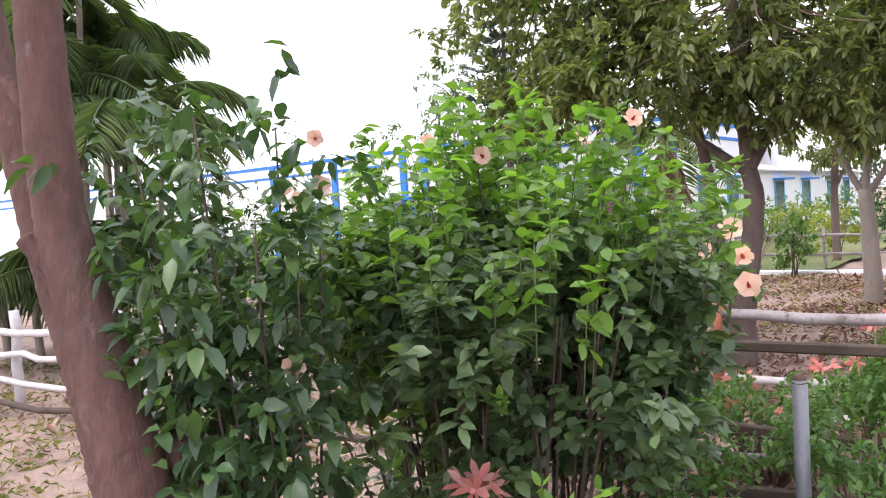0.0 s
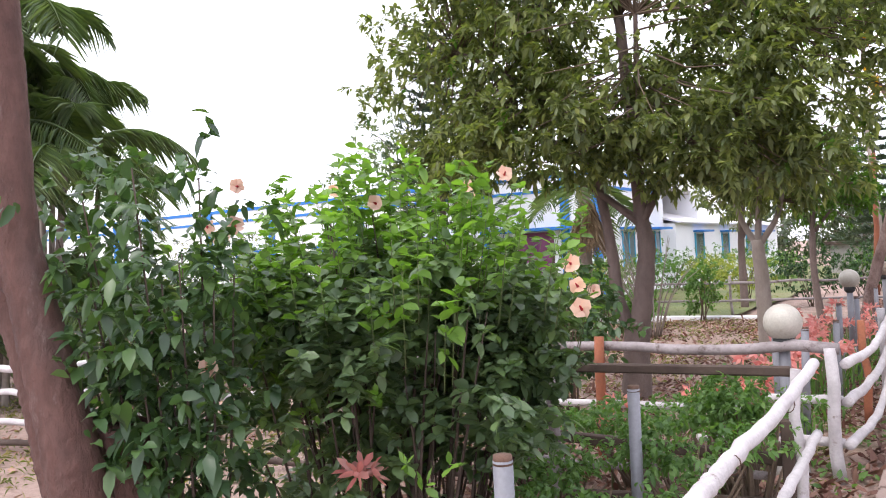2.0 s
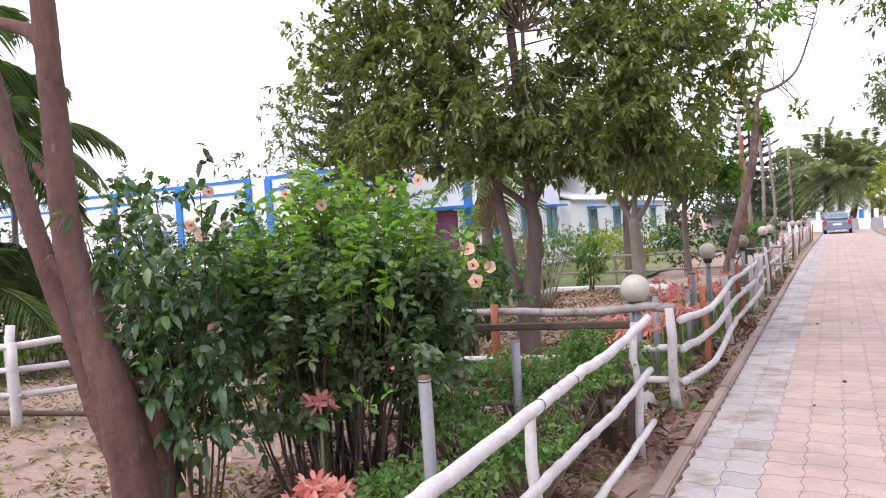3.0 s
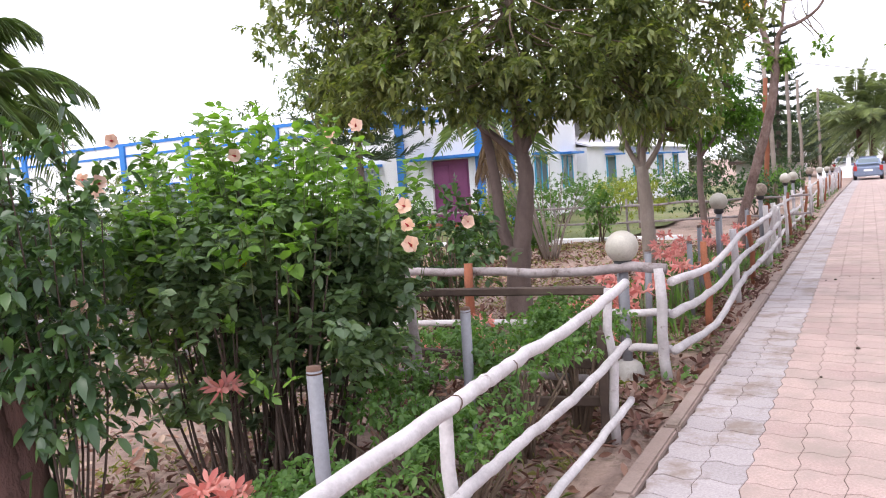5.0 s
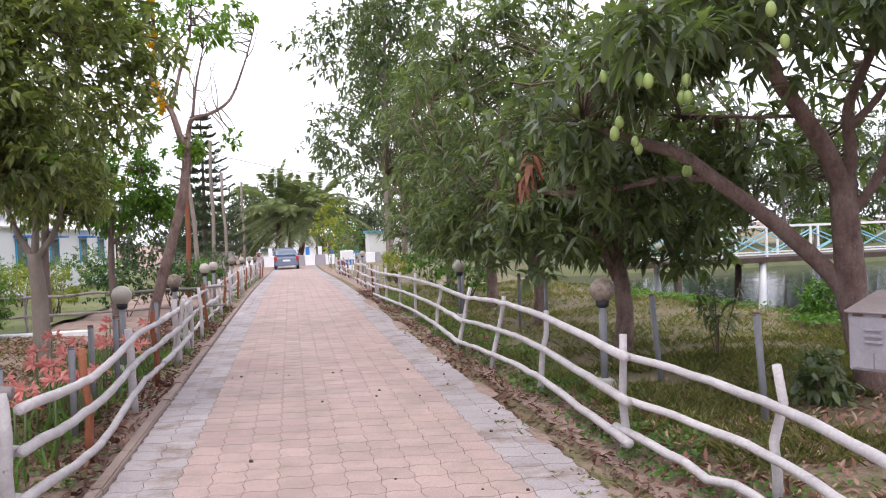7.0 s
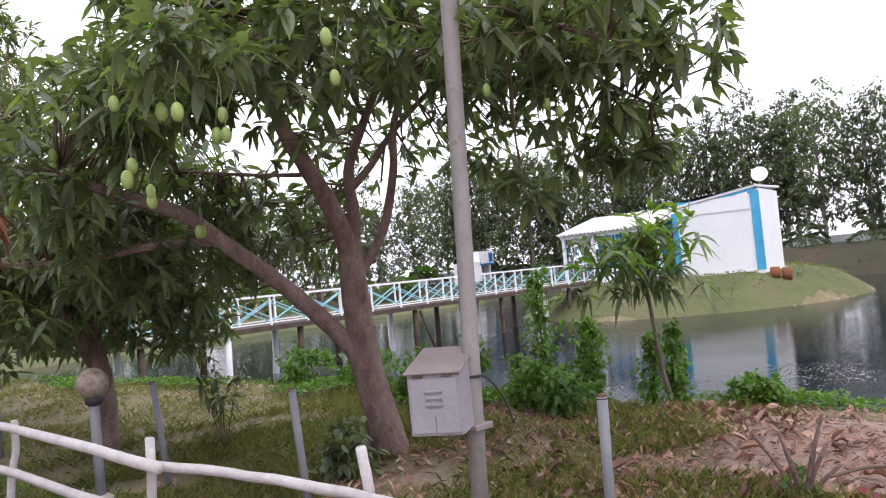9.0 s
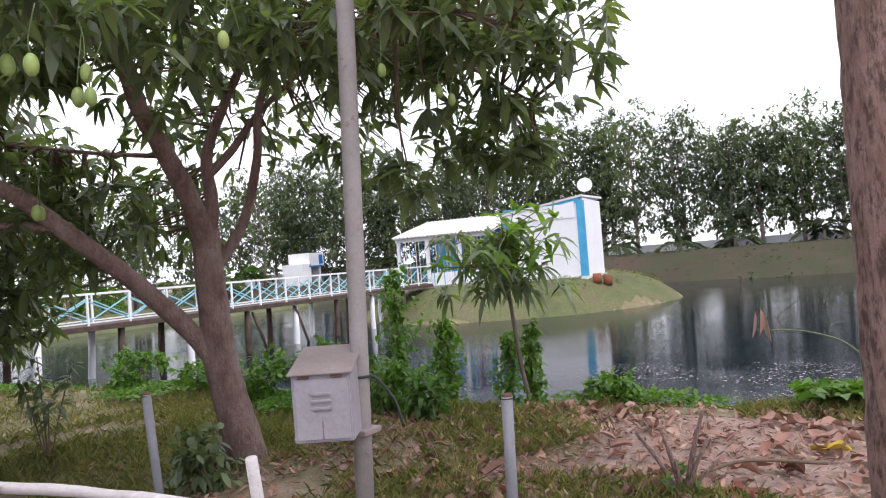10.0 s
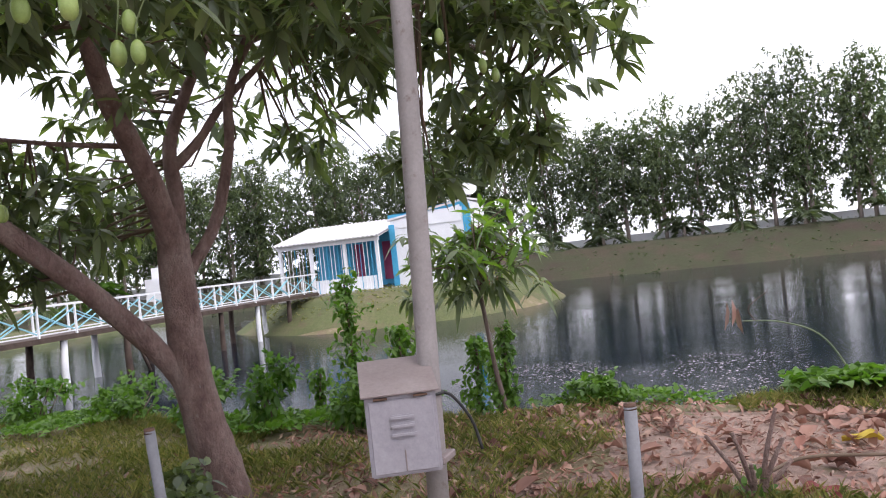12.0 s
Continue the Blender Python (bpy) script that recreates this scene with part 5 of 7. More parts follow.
palm("areca_palm", "clump of areca palms with arching feathery fronds", -10.9, 5.0, [(0, 0, 3.4, 0.06, 0.15, 0), (-0.5, 0.3, 4.2, 0.06, -0.2, 0.2), (0.4, 0.5, 3.0, 0.06, 0.3, 0.1), (-0.9, -0.3, 3.7, 0.06, -0.4, -0.2), (0.1, -0.4, 2.5, 0.05, 0.1, -0.2), (-0.3, 0.9, 3.8, 0.05, 0.0, 0.2), (0.2, 0.2, 4.4, 0.05, 0.3, 0.0), (0.5, -0.2, 1.0, 0.05, 0.2, 0.0), (-0.4, -0.5, 0.8, 0.05, -0.2, -0.1), (0.3, 0.9, 1.2, 0.05, 0.1, 0.2)], 8, 2.0, 0.75, 0.42, 0.017, 30, 31, "leaf_palm", vee=0.0, hang=0.6, rise=(0.2, 1.4))
palm("areca_palm", "clump of areca palms beside the garden", -13.8, 7.4, [(0, 0, 3.6, 0.06, 0.1, 0), (-0.6, 0.3, 4.2, 0.06, -0.2, 0.2), (0.5, 0.5, 3.2, 0.06, 0.3, 0.1), (0.2, -0.3, 1.1, 0.05, 0.1, 0.0)], 8, 2.0, 0.75, 0.42, 0.017, 28, 32, "leaf_palm", vee=0.0, hang=0.6, rise=(0.2, 1.4))
palm("coconut_palm", "group of bushy coconut palms at the lane end", 0.2, 68, [(0, 0, 4.2, 0.3, 0.1, 0), (-0.6, 0.6, 5.0, 0.26, -0.5, 0), (0.6, 0.5, 4.8, 0.26, 1.5, 0)], 24, 4.8, 0.36, 0.8, 0.05, 26, 33, "leaf_coco", "bark_red", hang=0.4, vee=0.1, rise=(-0.5, 1.5))

dp = palm("dry_palm", "slim garden palm with a skirt of dead brown fronds", -7.15, 15.0, [(0, 0, 2.9, 0.15, 0.1, 0)], 9, 1.7, 0.55, 0.4, 0.03, 18, 34, bark="bark_grey")
dry = []
gd = np.random.default_rng(35)
for k in range(9):
    a = k * 0.7
    dry += frond((0.1, 0, 2.75), (math.cos(a) * 0.35, math.sin(a) * 0.35, -0.9), 1.1, 0.1, 10, 0.3, 0.04, gd, vee=-0.2, hang=0.8)
part("dead_fronds", tri_mesh("dead_fronds", *merge(dry)), M["thatch"], dp, "hanging dead brown fronds")


# ---- east side: mango trees ----
def mango_fruit(parent, x, y, z, size=0.07, stalk=0.25, gg=rng):
    prof = [(0.0, -1.0), (0.30, -0.92), (0.55, -0.62), (0.66, -0.2), (0.64, 0.25), (0.5, 0.66), (0.24, 0.92), (0.0, 1.0)]
    v, f = lathe([(r * size * 0.62, h * size * 0.62) for r, h in prof], 12)
    v = v * [1.0, 0.85, 1.0] + [0.05 * size * k for k in (1, 0, 0)]
    v = v + [x, y, z]
    fr = part("fruit", smooth(tri_mesh("fruit", v, f)), M["mango_fruit"], parent, "hanging green mango")
    v, f = tube(curve_pts([(x, y, z + size * 0.6), (x + gg.uniform(-.03, .03), y + gg.uniform(-.03, .03), z + stalk * 0.6), (x + gg.uniform(-.08, .08), y + gg.uniform(-.08, .08), z + stalk + 0.05)], 4), 0.0035, 4)
    part("stalk", tri_mesh("stalk", v, f), M["stem_green"], fr)


def rosettes(tips, cen, per, length, width, droop, gg, out=0.7, simple=False):
    """Whorls of long leaves that hang from every twig end."""
    n = len(tips)
    ax = unit(unit(tips - cen) * out + gg.normal(0, 0.35, (n, 3)) + np.array([0, 0, -0.1]))
    b = np.repeat(tips, per, 0) + np.repeat(ax, per, 0) * gg.uniform(-0.08, 0.02, (n * per, 1))
    way = unit(np.repeat(ax, per, 0) * gg.uniform(0.1, 0.7, (n * per, 1)) + unit(gg.normal(0, 1, (n * per, 3)) * [1, 1, 0.75]))
    L = length * gg.uniform(0.6, 1.15, n * per)
    return leaves(b, way, L, width * L / length, droop, 0.12, (1.0, 1.15), simple, gg)


mt = thing("mango_tree", "low spreading mango tree hung with green fruit", "tree", "mango trees along the lane", at=(0, 0, 0))
mg = np.random.default_rng(51)
ml = [([(5.12, 6.45, -0.12), (5.06, 6.52, 0.3), (4.99, 6.6, 0.8), (4.95, 6.62, 1.4), (4.93, 6.62, 1.9)], 0.155, 0.11),
      ([(4.98, 6.6, 0.75), (4.85, 6.7, 1.05), (4.4, 6.82, 1.52), (3.85, 6.95, 1.98), (3.55, 7.0, 2.2), (3.15, 7.05, 2.32), (2.7, 7.1, 2.5)], 0.085, 0.045),
      ([(3.88, 6.94, 1.96), (3.5, 7.25, 1.98), (3.0, 7.6, 1.9), (2.6, 8.2, 1.95)], 0.04, 0.018),
      ([(4.94, 6.61, 1.75), (4.72, 6.55, 2.15), (4.42, 6.48, 2.5), (4.15, 6.42, 2.82), (4.05, 6.4, 3.3), (3.9, 6.2, 4.0)], 0.092, 0.04),
      ([(4.15, 6.42, 2.8), (3.9, 6.3, 3.1), (3.5, 6.1, 3.5)], 0.045, 0.02),
      ([(4.95, 6.61, 1.8), (5.0, 6.6, 2.15), (4.98, 6.6, 2.5), (5.1, 6.5, 2.9), (5.3, 6.2, 3.6)], 0.065, 0.03),
      ([(4.98, 6.6, 2.35), (5.12, 6.45, 2.55), (5.3, 6.3, 2.85), (5.6, 5.9, 3.3)], 0.04, 0.02),
      ([(5.0, 6.6, 1.6), (5.15, 6.42, 1.95), (5.22, 6.29, 2.45), (5.25, 6.2, 3.0), (5.4, 5.7, 3.7)], 0.05, 0.025),
      ([(4.5, 6.5, 2.45), (4.2, 6.9, 2.5), (3.8, 7.4, 2.6)], 0.02, 0.01),
      ([(5.3, 6.2, 3.2), (4.9, 5.2, 3.2), (4.6, 4.3, 3.1), (4.5, 3.7, 2.85)], 0.035, 0.012), ([(5.5, 5.8, 3.3), (5.7, 4.8, 3.1), (6.0, 4.2, 2.7)], 0.03, 0.01)]
ml = [([(x + 0.09, y, z) for x, y, z in c], a, b) for c, a, b in ml]
roots = []
for i, (c, a, b) in enumerate(ml):
    limb("trunk" if i == 0 else "limb", c, a, b, M["bark_mango"], mt, 14 if i == 0 else 11, 6, 0.05)
    if i:
        roots.append(curve_pts(c, 6)[3:])
limb("second_stem", [(5.25, 6.7, -0.1), (5.22, 6.75, 0.7), (5.18, 6.78, 1.4), (5.0, 6.65, 1.9)], 0.09, 0.06, M["bark_dark"], mt, 12)
roots = np.concatenate(roots)
mb = [(4.4, 6.3, 3.65, 1.5, 1.5, 0.8, 250), (3.3, 6.6, 3.25, 0.9, 1.0, 0.6, 130), (3.0, 7.3, 2.45, 0.75, 0.8, 0.6, 110), (5.2, 5.2, 3.35, 1.1, 1.1, 0.65, 160), (5.3, 4.3, 2.85, 0.75, 0.7, 0.42, 70), (6.2, 4.6, 2.5, 0.6, 0.65, 0.42, 75), (4.3, 3.9, 3.2, 0.7, 0.8, 0.45, 55), (3.6, 7.9, 2.0, 0.7, 0.7, 0.6, 90), (4.3, 8.2, 2.2, 1.0, 0.9, 0.9, 110), (6.3, 5.6, 3.6, 1.0, 1.0, 0.7, 110), (3.5, 5.3, 3.3, 0.8, 0.8, 0.4, 45), (5.9, 3.9, 3.3, 0.8, 0.7, 0.6, 80), (3.4, 5.4, 3.05, 0.9, 0.8, 0.4, 55), (2.6, 5.3, 2.85, 0.5, 0.6, 0.3, 40), (4.3, 4.9, 3.05, 0.8, 0.8, 0.35, 45), (3.0, 6.4, 2.85, 0.6, 0.7, 0.4, 70), (4.95, 4.75, 2.12, 0.3, 0.3, 0.16, 9), (4.3, 7.3, 2.2, 0.9, 0.6, 0.6, 80), (6.2, 7.4, 3.0, 1.1, 1.0, 0.8, 60), (5.7, 7.7, 2.2, 0.7, 0.7, 0.5, 50), (6.7, 6.2, 2.8, 0.8, 0.8, 0.5, 35), (4.4, 6.5, 3.0, 0.9, 0.6, 0.4, 22), (7.0, 7.0, 3.6, 1.0, 1.0, 0.7, 30)]
tips, cen = blob_points(mb, 1.0, 0.7, mg)
# no tuft stands alone outside the crown
near = np.sort(np.linalg.norm(tips[:, None] - tips[None], axis=2), axis=1)[:, 2]
tips, cen = tips[near < 0.36], cen[near < 0.36]
part("twigs", tri_mesh("twigs", *twigs(tips, roots, 0.007, 0.35, mg)), M["twig"], mt, "dark twigs", "stuff")
foliage("crown", rosettes(tips, cen, 8, 0.195, 0.056, 0.32, mg), M["leaf_mango"], mt)
ty = np.array([(2.95, 5.9, 2.95), (3.1, 6.0, 2.85), (2.8, 6.3, 3.0), (3.2, 5.75, 2.9), (2.9, 6.1, 2.78), (2.75, 5.6, 3.1), (3.0, 6.5, 2.75)])
foliage("young_leaves", rosettes(ty, ty - [0, 0.1, 0], 9, 0.17, 0.045, 0.4, mg), M["leaf_mango_new"], mt, "yellow-green young leaves")
dd = np.array([(2.29, 7.02, 2.2), (2.27, 7.0, 2.08), (2.2, 7.0, 1.95)])
foliage("withered_leaves", rosettes(np.repeat(dd, 2, 0), np.repeat(dd, 2, 0) + [0, 0, 0.3], 7, 0.16, 0.04, 1.2, mg), M["leaf_dead"], mt, "withered reddish leaf cluster")
for x, y, z in ((2.64, 4.89, 2.45), (2.63, 4.86, 2.34), (2.63, 4.94, 2.35), (2.59, 5.56, 2.15), (2.7, 5.75, 2.12), (2.43, 5.45, 2.27), (2.38, 5.42, 2.19), (2.4, 4.92, 2.45), (2.47, 5.18, 2.51), (3.01, 4.43, 2.58), (4.04, 4.25, 2.59), (2.22, 5.19, 2.53), (2.81, 4.25, 2.71), (3.37, 6.34, 1.99), (3.41, 6.36, 1.99), (4.6, 4.2, 2.55), (4.66, 4.15, 2.5), (2.62, 7.5, 2.35), (2.6, 7.55, 2.28), (2.7, 7.0, 2.6), (2.5, 8.2, 2.1), (2.55, 8.6, 2.3)):
    mango_fruit(mt, x, y, z, mg.uniform(0.066, 0.084), mg.uniform(0.15, 0.35), mg)


def mango_row(x, y, h, blobs, n, gseed, label, simple=False, length=0.2, per=9):
    gg = np.random.default_rng(gseed)
    t = thing("mango_tree", label, "tree", "mango trees along the lane", at=(0, 0, 0))
    z = gz(x, y)
    limb("trunk", [(x, y, z - 0.1), (x + 0.05, y, z + 0.6), (x - 0.05, y + 0.1, z + 1.5)], 0.12, 0.09, M["bark_mango"], t, 11)
    rt = []
    for k in range(7):
        a = k * 0.9 + gg.uniform(0, 0.5)
        c = [(x - 0.03, y + 0.05, z + gg.uniform(0.9, 1.5)), (x + 0.7 * math.cos(a), y + 0.7 * math.sin(a), z + 2.0), (x + 1.5 * math.cos(a), y + 1.5 * math.sin(a), z + gg.uniform(2.2, h * 0.8))]
        limb("limb", c, 0.05, 0.015, M["bark_mango"], t, 8)
        rt.append(curve_pts(c, 6)[4:])
    tips, cen = blob_points([(x + a, y + b, z + c, r1, r2, r3, int(m * n)) for a, b, c, r1, r2, r3, m in blobs], 1.0, 0.8, gg)
    part("twigs", tri_mesh("twigs", *twigs(tips, np.concatenate(rt), 0.007, 0.25, gg)), M["twig"], t, "dark twigs", "stuff")
    foliage("crown", rosettes(tips, cen, per, length, 0.056, 0.32, gg, 0.7, simple), M["leaf_mango"], t)
    return t, tips, gg


bl = [(-0.2, 0, 2.7, 1.9, 1.7, 1.3, 320), (-0.9, -0.3, 1.75, 0.95, 0.9, 0.8, 160), (0.1, 0.5, 1.5, 1.3, 1.0, 0.5, 90), (0.5, -0.6, 1.35, 0.9, 0.7, 0.4, 60), (0.3, -0.9, 1.9, 1.0, 0.8, 0.7, 120), (0.2, 0.2, 3.6, 1.3, 1.2, 0.9, 140)]
_, tp, gg = mango_row(4.2, 9.7, 4.0, bl, 1.15, 52, "dense mango tree with low hanging leaves", per=8)
bl = bl + [(-0.8, 0.0, 4.5, 1.3, 1.3, 1.0, 190), (0.4, 0.2, 5.0, 1.4, 1.3, 0.9, 120)]
_, tp, gg = mango_row(4.1, 12.8, 5.6, bl, 1.2, 53, "dense mango tree beside the lane", True)
_, tp, gg = mango_row(4.2, 16.4, 5.8, bl, 0.8, 54, "dense mango tree beside the lane", True, per=9, length=0.22)
_, tp, gg = mango_row(4.2, 20.8, 4.6, bl, 0.6, 55, "mango tree farther along the lane", True, per=8, length=0.26)

# tall tree and flowering shrubs behind the mangoes
def tall_tree(x, y, h, r, leaf, label, n, per, length, width, gseed, bark="bark_grey", squash=0.36, base=0.3, simple=True, group="", tr=0.14, gaps=0.7):
    gg = np.random.default_rng(gseed)
    z = gz(x, y)
    t = thing("tree", label, "tree", group, at=(x, y, z))
    limb("trunk", [(0, 0, -0.2), (gg.uniform(-.2, .2), 0, h * 0.4), (gg.uniform(-.3, .3), gg.uniform(-.3, .3), h * 0.85)], tr, tr * 0.35, M[bark], t, 8)
    blobs, rt = [], [(0, 0, h * 0.5)]
    m = 8
    for k in range(m):
        a = k * 2.4 + gg.uniform(-.4, .4)
        zz = h * (base + (1 - base) * (k + 0.5) / m)
        rr = r * (0.62 + 0.5 * math.sin(math.pi * ((k + 0.7) / (m + 0.4)) ** 0.85)) * gg.uniform(0.75, 1.1)
        cx, cy = 0.55 * rr * math.cos(a), 0.55 * rr * math.sin(a)
        blobs.append((cx, cy, zz, rr * 0.8, rr * 0.8, h * squash * 0.3, n // m))
        c = [(0, 0, zz - 0.1 * h), (cx * 0.6, cy * 0.6, zz - 0.03 * h), (cx * 1.2, cy * 1.2, zz)]
        limb("limb", c, tr * 0.4, tr * 0.12, M[bark], t, 6, 4)
        rt.append((cx, cy, zz))
    tips, cen = blob_points(blobs, 1.0, gaps, gg)
    foliage("crown", sprays(tips, cen, per, length, width, 0.4, 0.9, 0.7, 0.05, 1.2, simple, gg), M[leaf], t)
    return t


tall_tree(3.7, 29, 12.0, 2.4, "leaf_far", "tall airy tree above the mangoes", 1100, 10, 0.26, 0.10, 61)
tall_tree(5.2, 36, 10.5, 3.0, "leaf_far", "tall airy tree beyond the mangoes", 700, 9, 0.30, 0.12, 62)
shrub(2.9, 55, 1.3, 4.8, "leaf_yellow", "tall shrub with yellow blossom spikes by the fence", 150, 8, 0.2, 0.12, 0.6, 6, "shrub", 101, simple=True, rosy=("yellow", 0.6))
shrub(3.6, 50, 1.3, 3.3, "leaf_low", "bougainvillea bush covered with magenta bracts", 170, 8, 0.14, 0.09, 0.4, 6, "shrub", 102, simple=True, rosy=("magenta", 0.9))
shrub(3.55, 26.5, 0.55, 1.1, "leaf_yellow", "yellow-green clipped bush behind the fence", 110, 8, 0.12, 0.07, 0.05, 6, "shrub", 103, simple=True)
shrub(4.2, 23.5, 0.9, 1.5, "leaf_low", "leafy shrub behind the fence", 140, 8, 0.13, 0.07, 0.05, 6, "shrub", 104, simple=True)
shrub(4.1, 18.3, 0.7, 0.9, "leaf_low", "leafy shrub behind the fence", 120, 8, 0.1, 0.06, 0.05, 6, "shrub", 105, simple=True)

# scaly trunk close to the lane
bt = thing("tree", "tree with a thick scaly brown trunk", "tree", at=(0, 0, 0))
limb("trunk", [(3.95, 1.86, -0.15), (3.89, 1.86, 0.4), (3.86, 1.86, 1.5), (3.85, 1.86, 2.6), (3.83, 1.86, 4.5)], 0.175, 0.125, M["bark_scaly"], bt, 22, 12, 0.045)
limb("limb", [(3.75, 1.93, 3.6), (4.3, 1.6, 4.6), (4.9, 1.2, 5.4)], 0.07, 0.03, M["bark_scaly"], bt)
limb("limb", [(3.75, 1.93, 3.9), (3.2, 1.3, 4.8), (2.8, 0.6, 5.6)], 0.07, 0.03, M["bark_scaly"], bt)
tips, cen = blob_points([(3.8, 1.6, 6.4, 2.0, 2.0, 1.0, 200)], 1, 0.7, mg)
foliage("crown", sprays(tips, cen, 7, 0.22, 0.12, 0.4, g=mg), M["leaf_far"], bt)

# mango sapling at the bank and vines on stakes
sp = thing("mango_sapling", "young mango with a tuft of drooping bright leaves", "sapling", at=(0, 0, 0))
limb("trunk", [(8.05, 5.2, gz(8.05, 5.2) - 0.1), (8.02, 5.3, 0.4), (7.98, 5.36, 1.15), (7.96, 5.4, 1.45)], 0.028, 0.016, M["bark_dark"], sp, 8)
tips = np.array([(7.98 + mg.normal(0, 0.30), 5.42 + mg.normal(0, 0.30), mg.uniform(1.15, 1.85)) for _ in range(46)])
foliage("crown", rosettes(tips[:42], np.tile([8, 5.4, 1.3], (42, 1)), 10, 0.22, 0.05, 0.65, mg, 0.5), M["leaf_mango"], sp)
tips = np.array([(7.95 + mg.normal(0, 0.34), 5.35 + mg.normal(0, 0.36), mg.uniform(1.4, 2.0)) for _ in range(34)])
foliage("young_leaves", rosettes(tips, tips - [0, 0, 0.25], 10, 0.24, 0.058, 0.3, mg, 1.0), M["leaf_mango_new"], sp, "fresh yellow-green leaves")
part("twigs", tri_mesh("twigs", *merge([tube([(7.98, 5.37, 1.2 + 0.02 * k), tuple(t)], [0.009, 0.004], 4) for k, t in enumerate(tips)])), M["twig"], sp, "thin twigs", "stuff")


s2 = thing("mango_sapling", "thin young mango with sparse long leaves on the verge", "sapling", at=(0, 0, 0))
for k, (dx, dy, h) in enumerate(((0.02, 0.1, 0.95), (-0.2, 0.05, 0.8), (0.22, -0.1, 0.85), (0.05, 0.25, 0.7), (-0.1, -0.2, 0.6))):
    c = curve_pts([(4.8, 8.45, -0.05), (4.8 + dx * 0.5, 8.45 + dy * 0.5, h * 0.55), (4.8 + dx, 8.45 + dy, h)], 5)
    part("stem", smooth(tri_mesh("stem", *tube(c, np.linspace(0.009, 0.004, len(c)), 6))), M["twig"], s2)
    foliage("leaf_tuft", rosettes(c[6:], c[6:] - [0, 0, 0.1], 6, 0.17, 0.036, 0.4, mg), M["leaf_mango"], s2)


def vine_column(x, y, h, r, gseed, label="vine-covered stake with bright leaves"):
    gg = np.random.default_rng(gseed)
    z = gz(x, y)
    v = thing("vine", label, "vine", "vines at the pond bank", at=(x, y, z))
    sway = gg.uniform(-0.12, 0.12, 2)
    part("stake", pole_mesh("stake", (0, 0, -0.1), (sway[0], sway[1], h * 0.95), 0.02, 0.012, 6, 5, 0.02), M["twig"], v)
    n = int(150 * h)
    zz = h * gg.uniform(0.02, 1.0, n)
    a = gg.uniform(0, 6.28, n)
    lobe = np.array([noise.noise(Vector((math.cos(q) * 1.3, math.sin(q) * 1.3, 3.0 * u + gseed))) for q, u in zip(a, zz)])
    rr = r * np.maximum(0.1, 0.75 + 2.6 * lobe) * gg.uniform(0.3, 1.1, n) * (1.2 - 0.6 * zz / h)
    tp = np.stack([rr * np.cos(a) + sway[0] * zz / h, rr * np.sin(a) + sway[1] * zz / h, zz], 1)
    foliage("foliage", leaves(np.repeat(tp, 3, 0) + gg.normal(0, 0.03, (3 * n, 3)), gg.normal(0, 1, (3 * n, 3)) * [1, 1, 0.6] + [0, 0, -0.3], gg.uniform(0.05, 0.09, 3 * n), 0.05, 0.5, 0.2, (1.1, 0.9), g=gg), M["leaf_vine"], v)
    return v


for i, (x, y, h, r) in enumerate(((8.3, 6.95, 1.75, 0.19), (8.45, 6.5, 1.25, 0.2), (8.75, 6.55, 1.5, 0.17), (8.4, 5.65, 1.0, 0.14), (9.0, 5.55, 1.35, 0.15), (8.5, 7.6, 0.8, 0.15), (8.1, 5.25, 0.9, 0.08))):
    vine_column(x, y, h, r, 200 + i)

# bent branch with a hanging dry leaf over the water
br = thing("bent_branch", "bent green branch with a dry leaf over the pond", "branch", at=(0, 0, 0))
part("stem", smooth(tri_mesh("stem", *tube(curve_pts([(9.2, 1.9, -0.3), (9.3, 2.2, 0.3), (9.2, 2.6, 0.52), (9.05, 3.1, 0.58)], 6), np.linspace(0.011, 0.005, 19), 6))), M["stem_green"], br)
part("twig", smooth(tri_mesh("twig", *tube(curve_pts([(9.12, 2.85, 0.56), (9.1, 2.9, 0.7), (9.05, 2.7, 0.86)], 5), 0.005, 5))), M["twig"], br)
v, f = leaves([(9.02, 3.05, 0.80), (9.0, 3.1, 0.78), (9.03, 3.0, 0.72)], [(0, 0.1, -1), (0, 0.2, -1), (0.1, -0.1, -1)], 0.26, 0.10, 0.1, 0.5)
part("dry_leaf", tri_mesh("dry_leaf", v, f), M["litter"], br, "curled dry brown leaf")

# cut shrub with bare twigs
cs = thing("pruned_shrub", "pruned shrub with bare cut stems in leaf litter", "shrub", at=(0, 0, 0))
CX, CY = 5.12, 3.05
for k, (dx, dy, h) in enumerate(((0.05, -0.14, 0.52), (0.02, -0.16, 0.36), (-0.05, 0.24, 0.40), (0.0, 0.1, 0.40), (-0.06, 0.02, 0.24), (0.05, -0.08, 0.30), (0.1, -0.2, 0.22))):
    limb("stem", [(CX, CY, -0.04), (CX + dx * 0.45, CY + dy * 0.45, h * 0.5), (CX + dx, CY + dy, h)], 0.017, 0.011, M["bark_mango"], cs, 8, 4, 0.1)
v, f = tube(curve_pts([(CX + 0.3, CY - 0.05, 0.08), (CX + 0.5, CY - 0.3, 0.12), (CX + 0.6, CY - 0.75, 0.10)], 5), 0.011, 6)
part("stem", smooth(tri_mesh("stem", v, f)), M["twig"], cs)
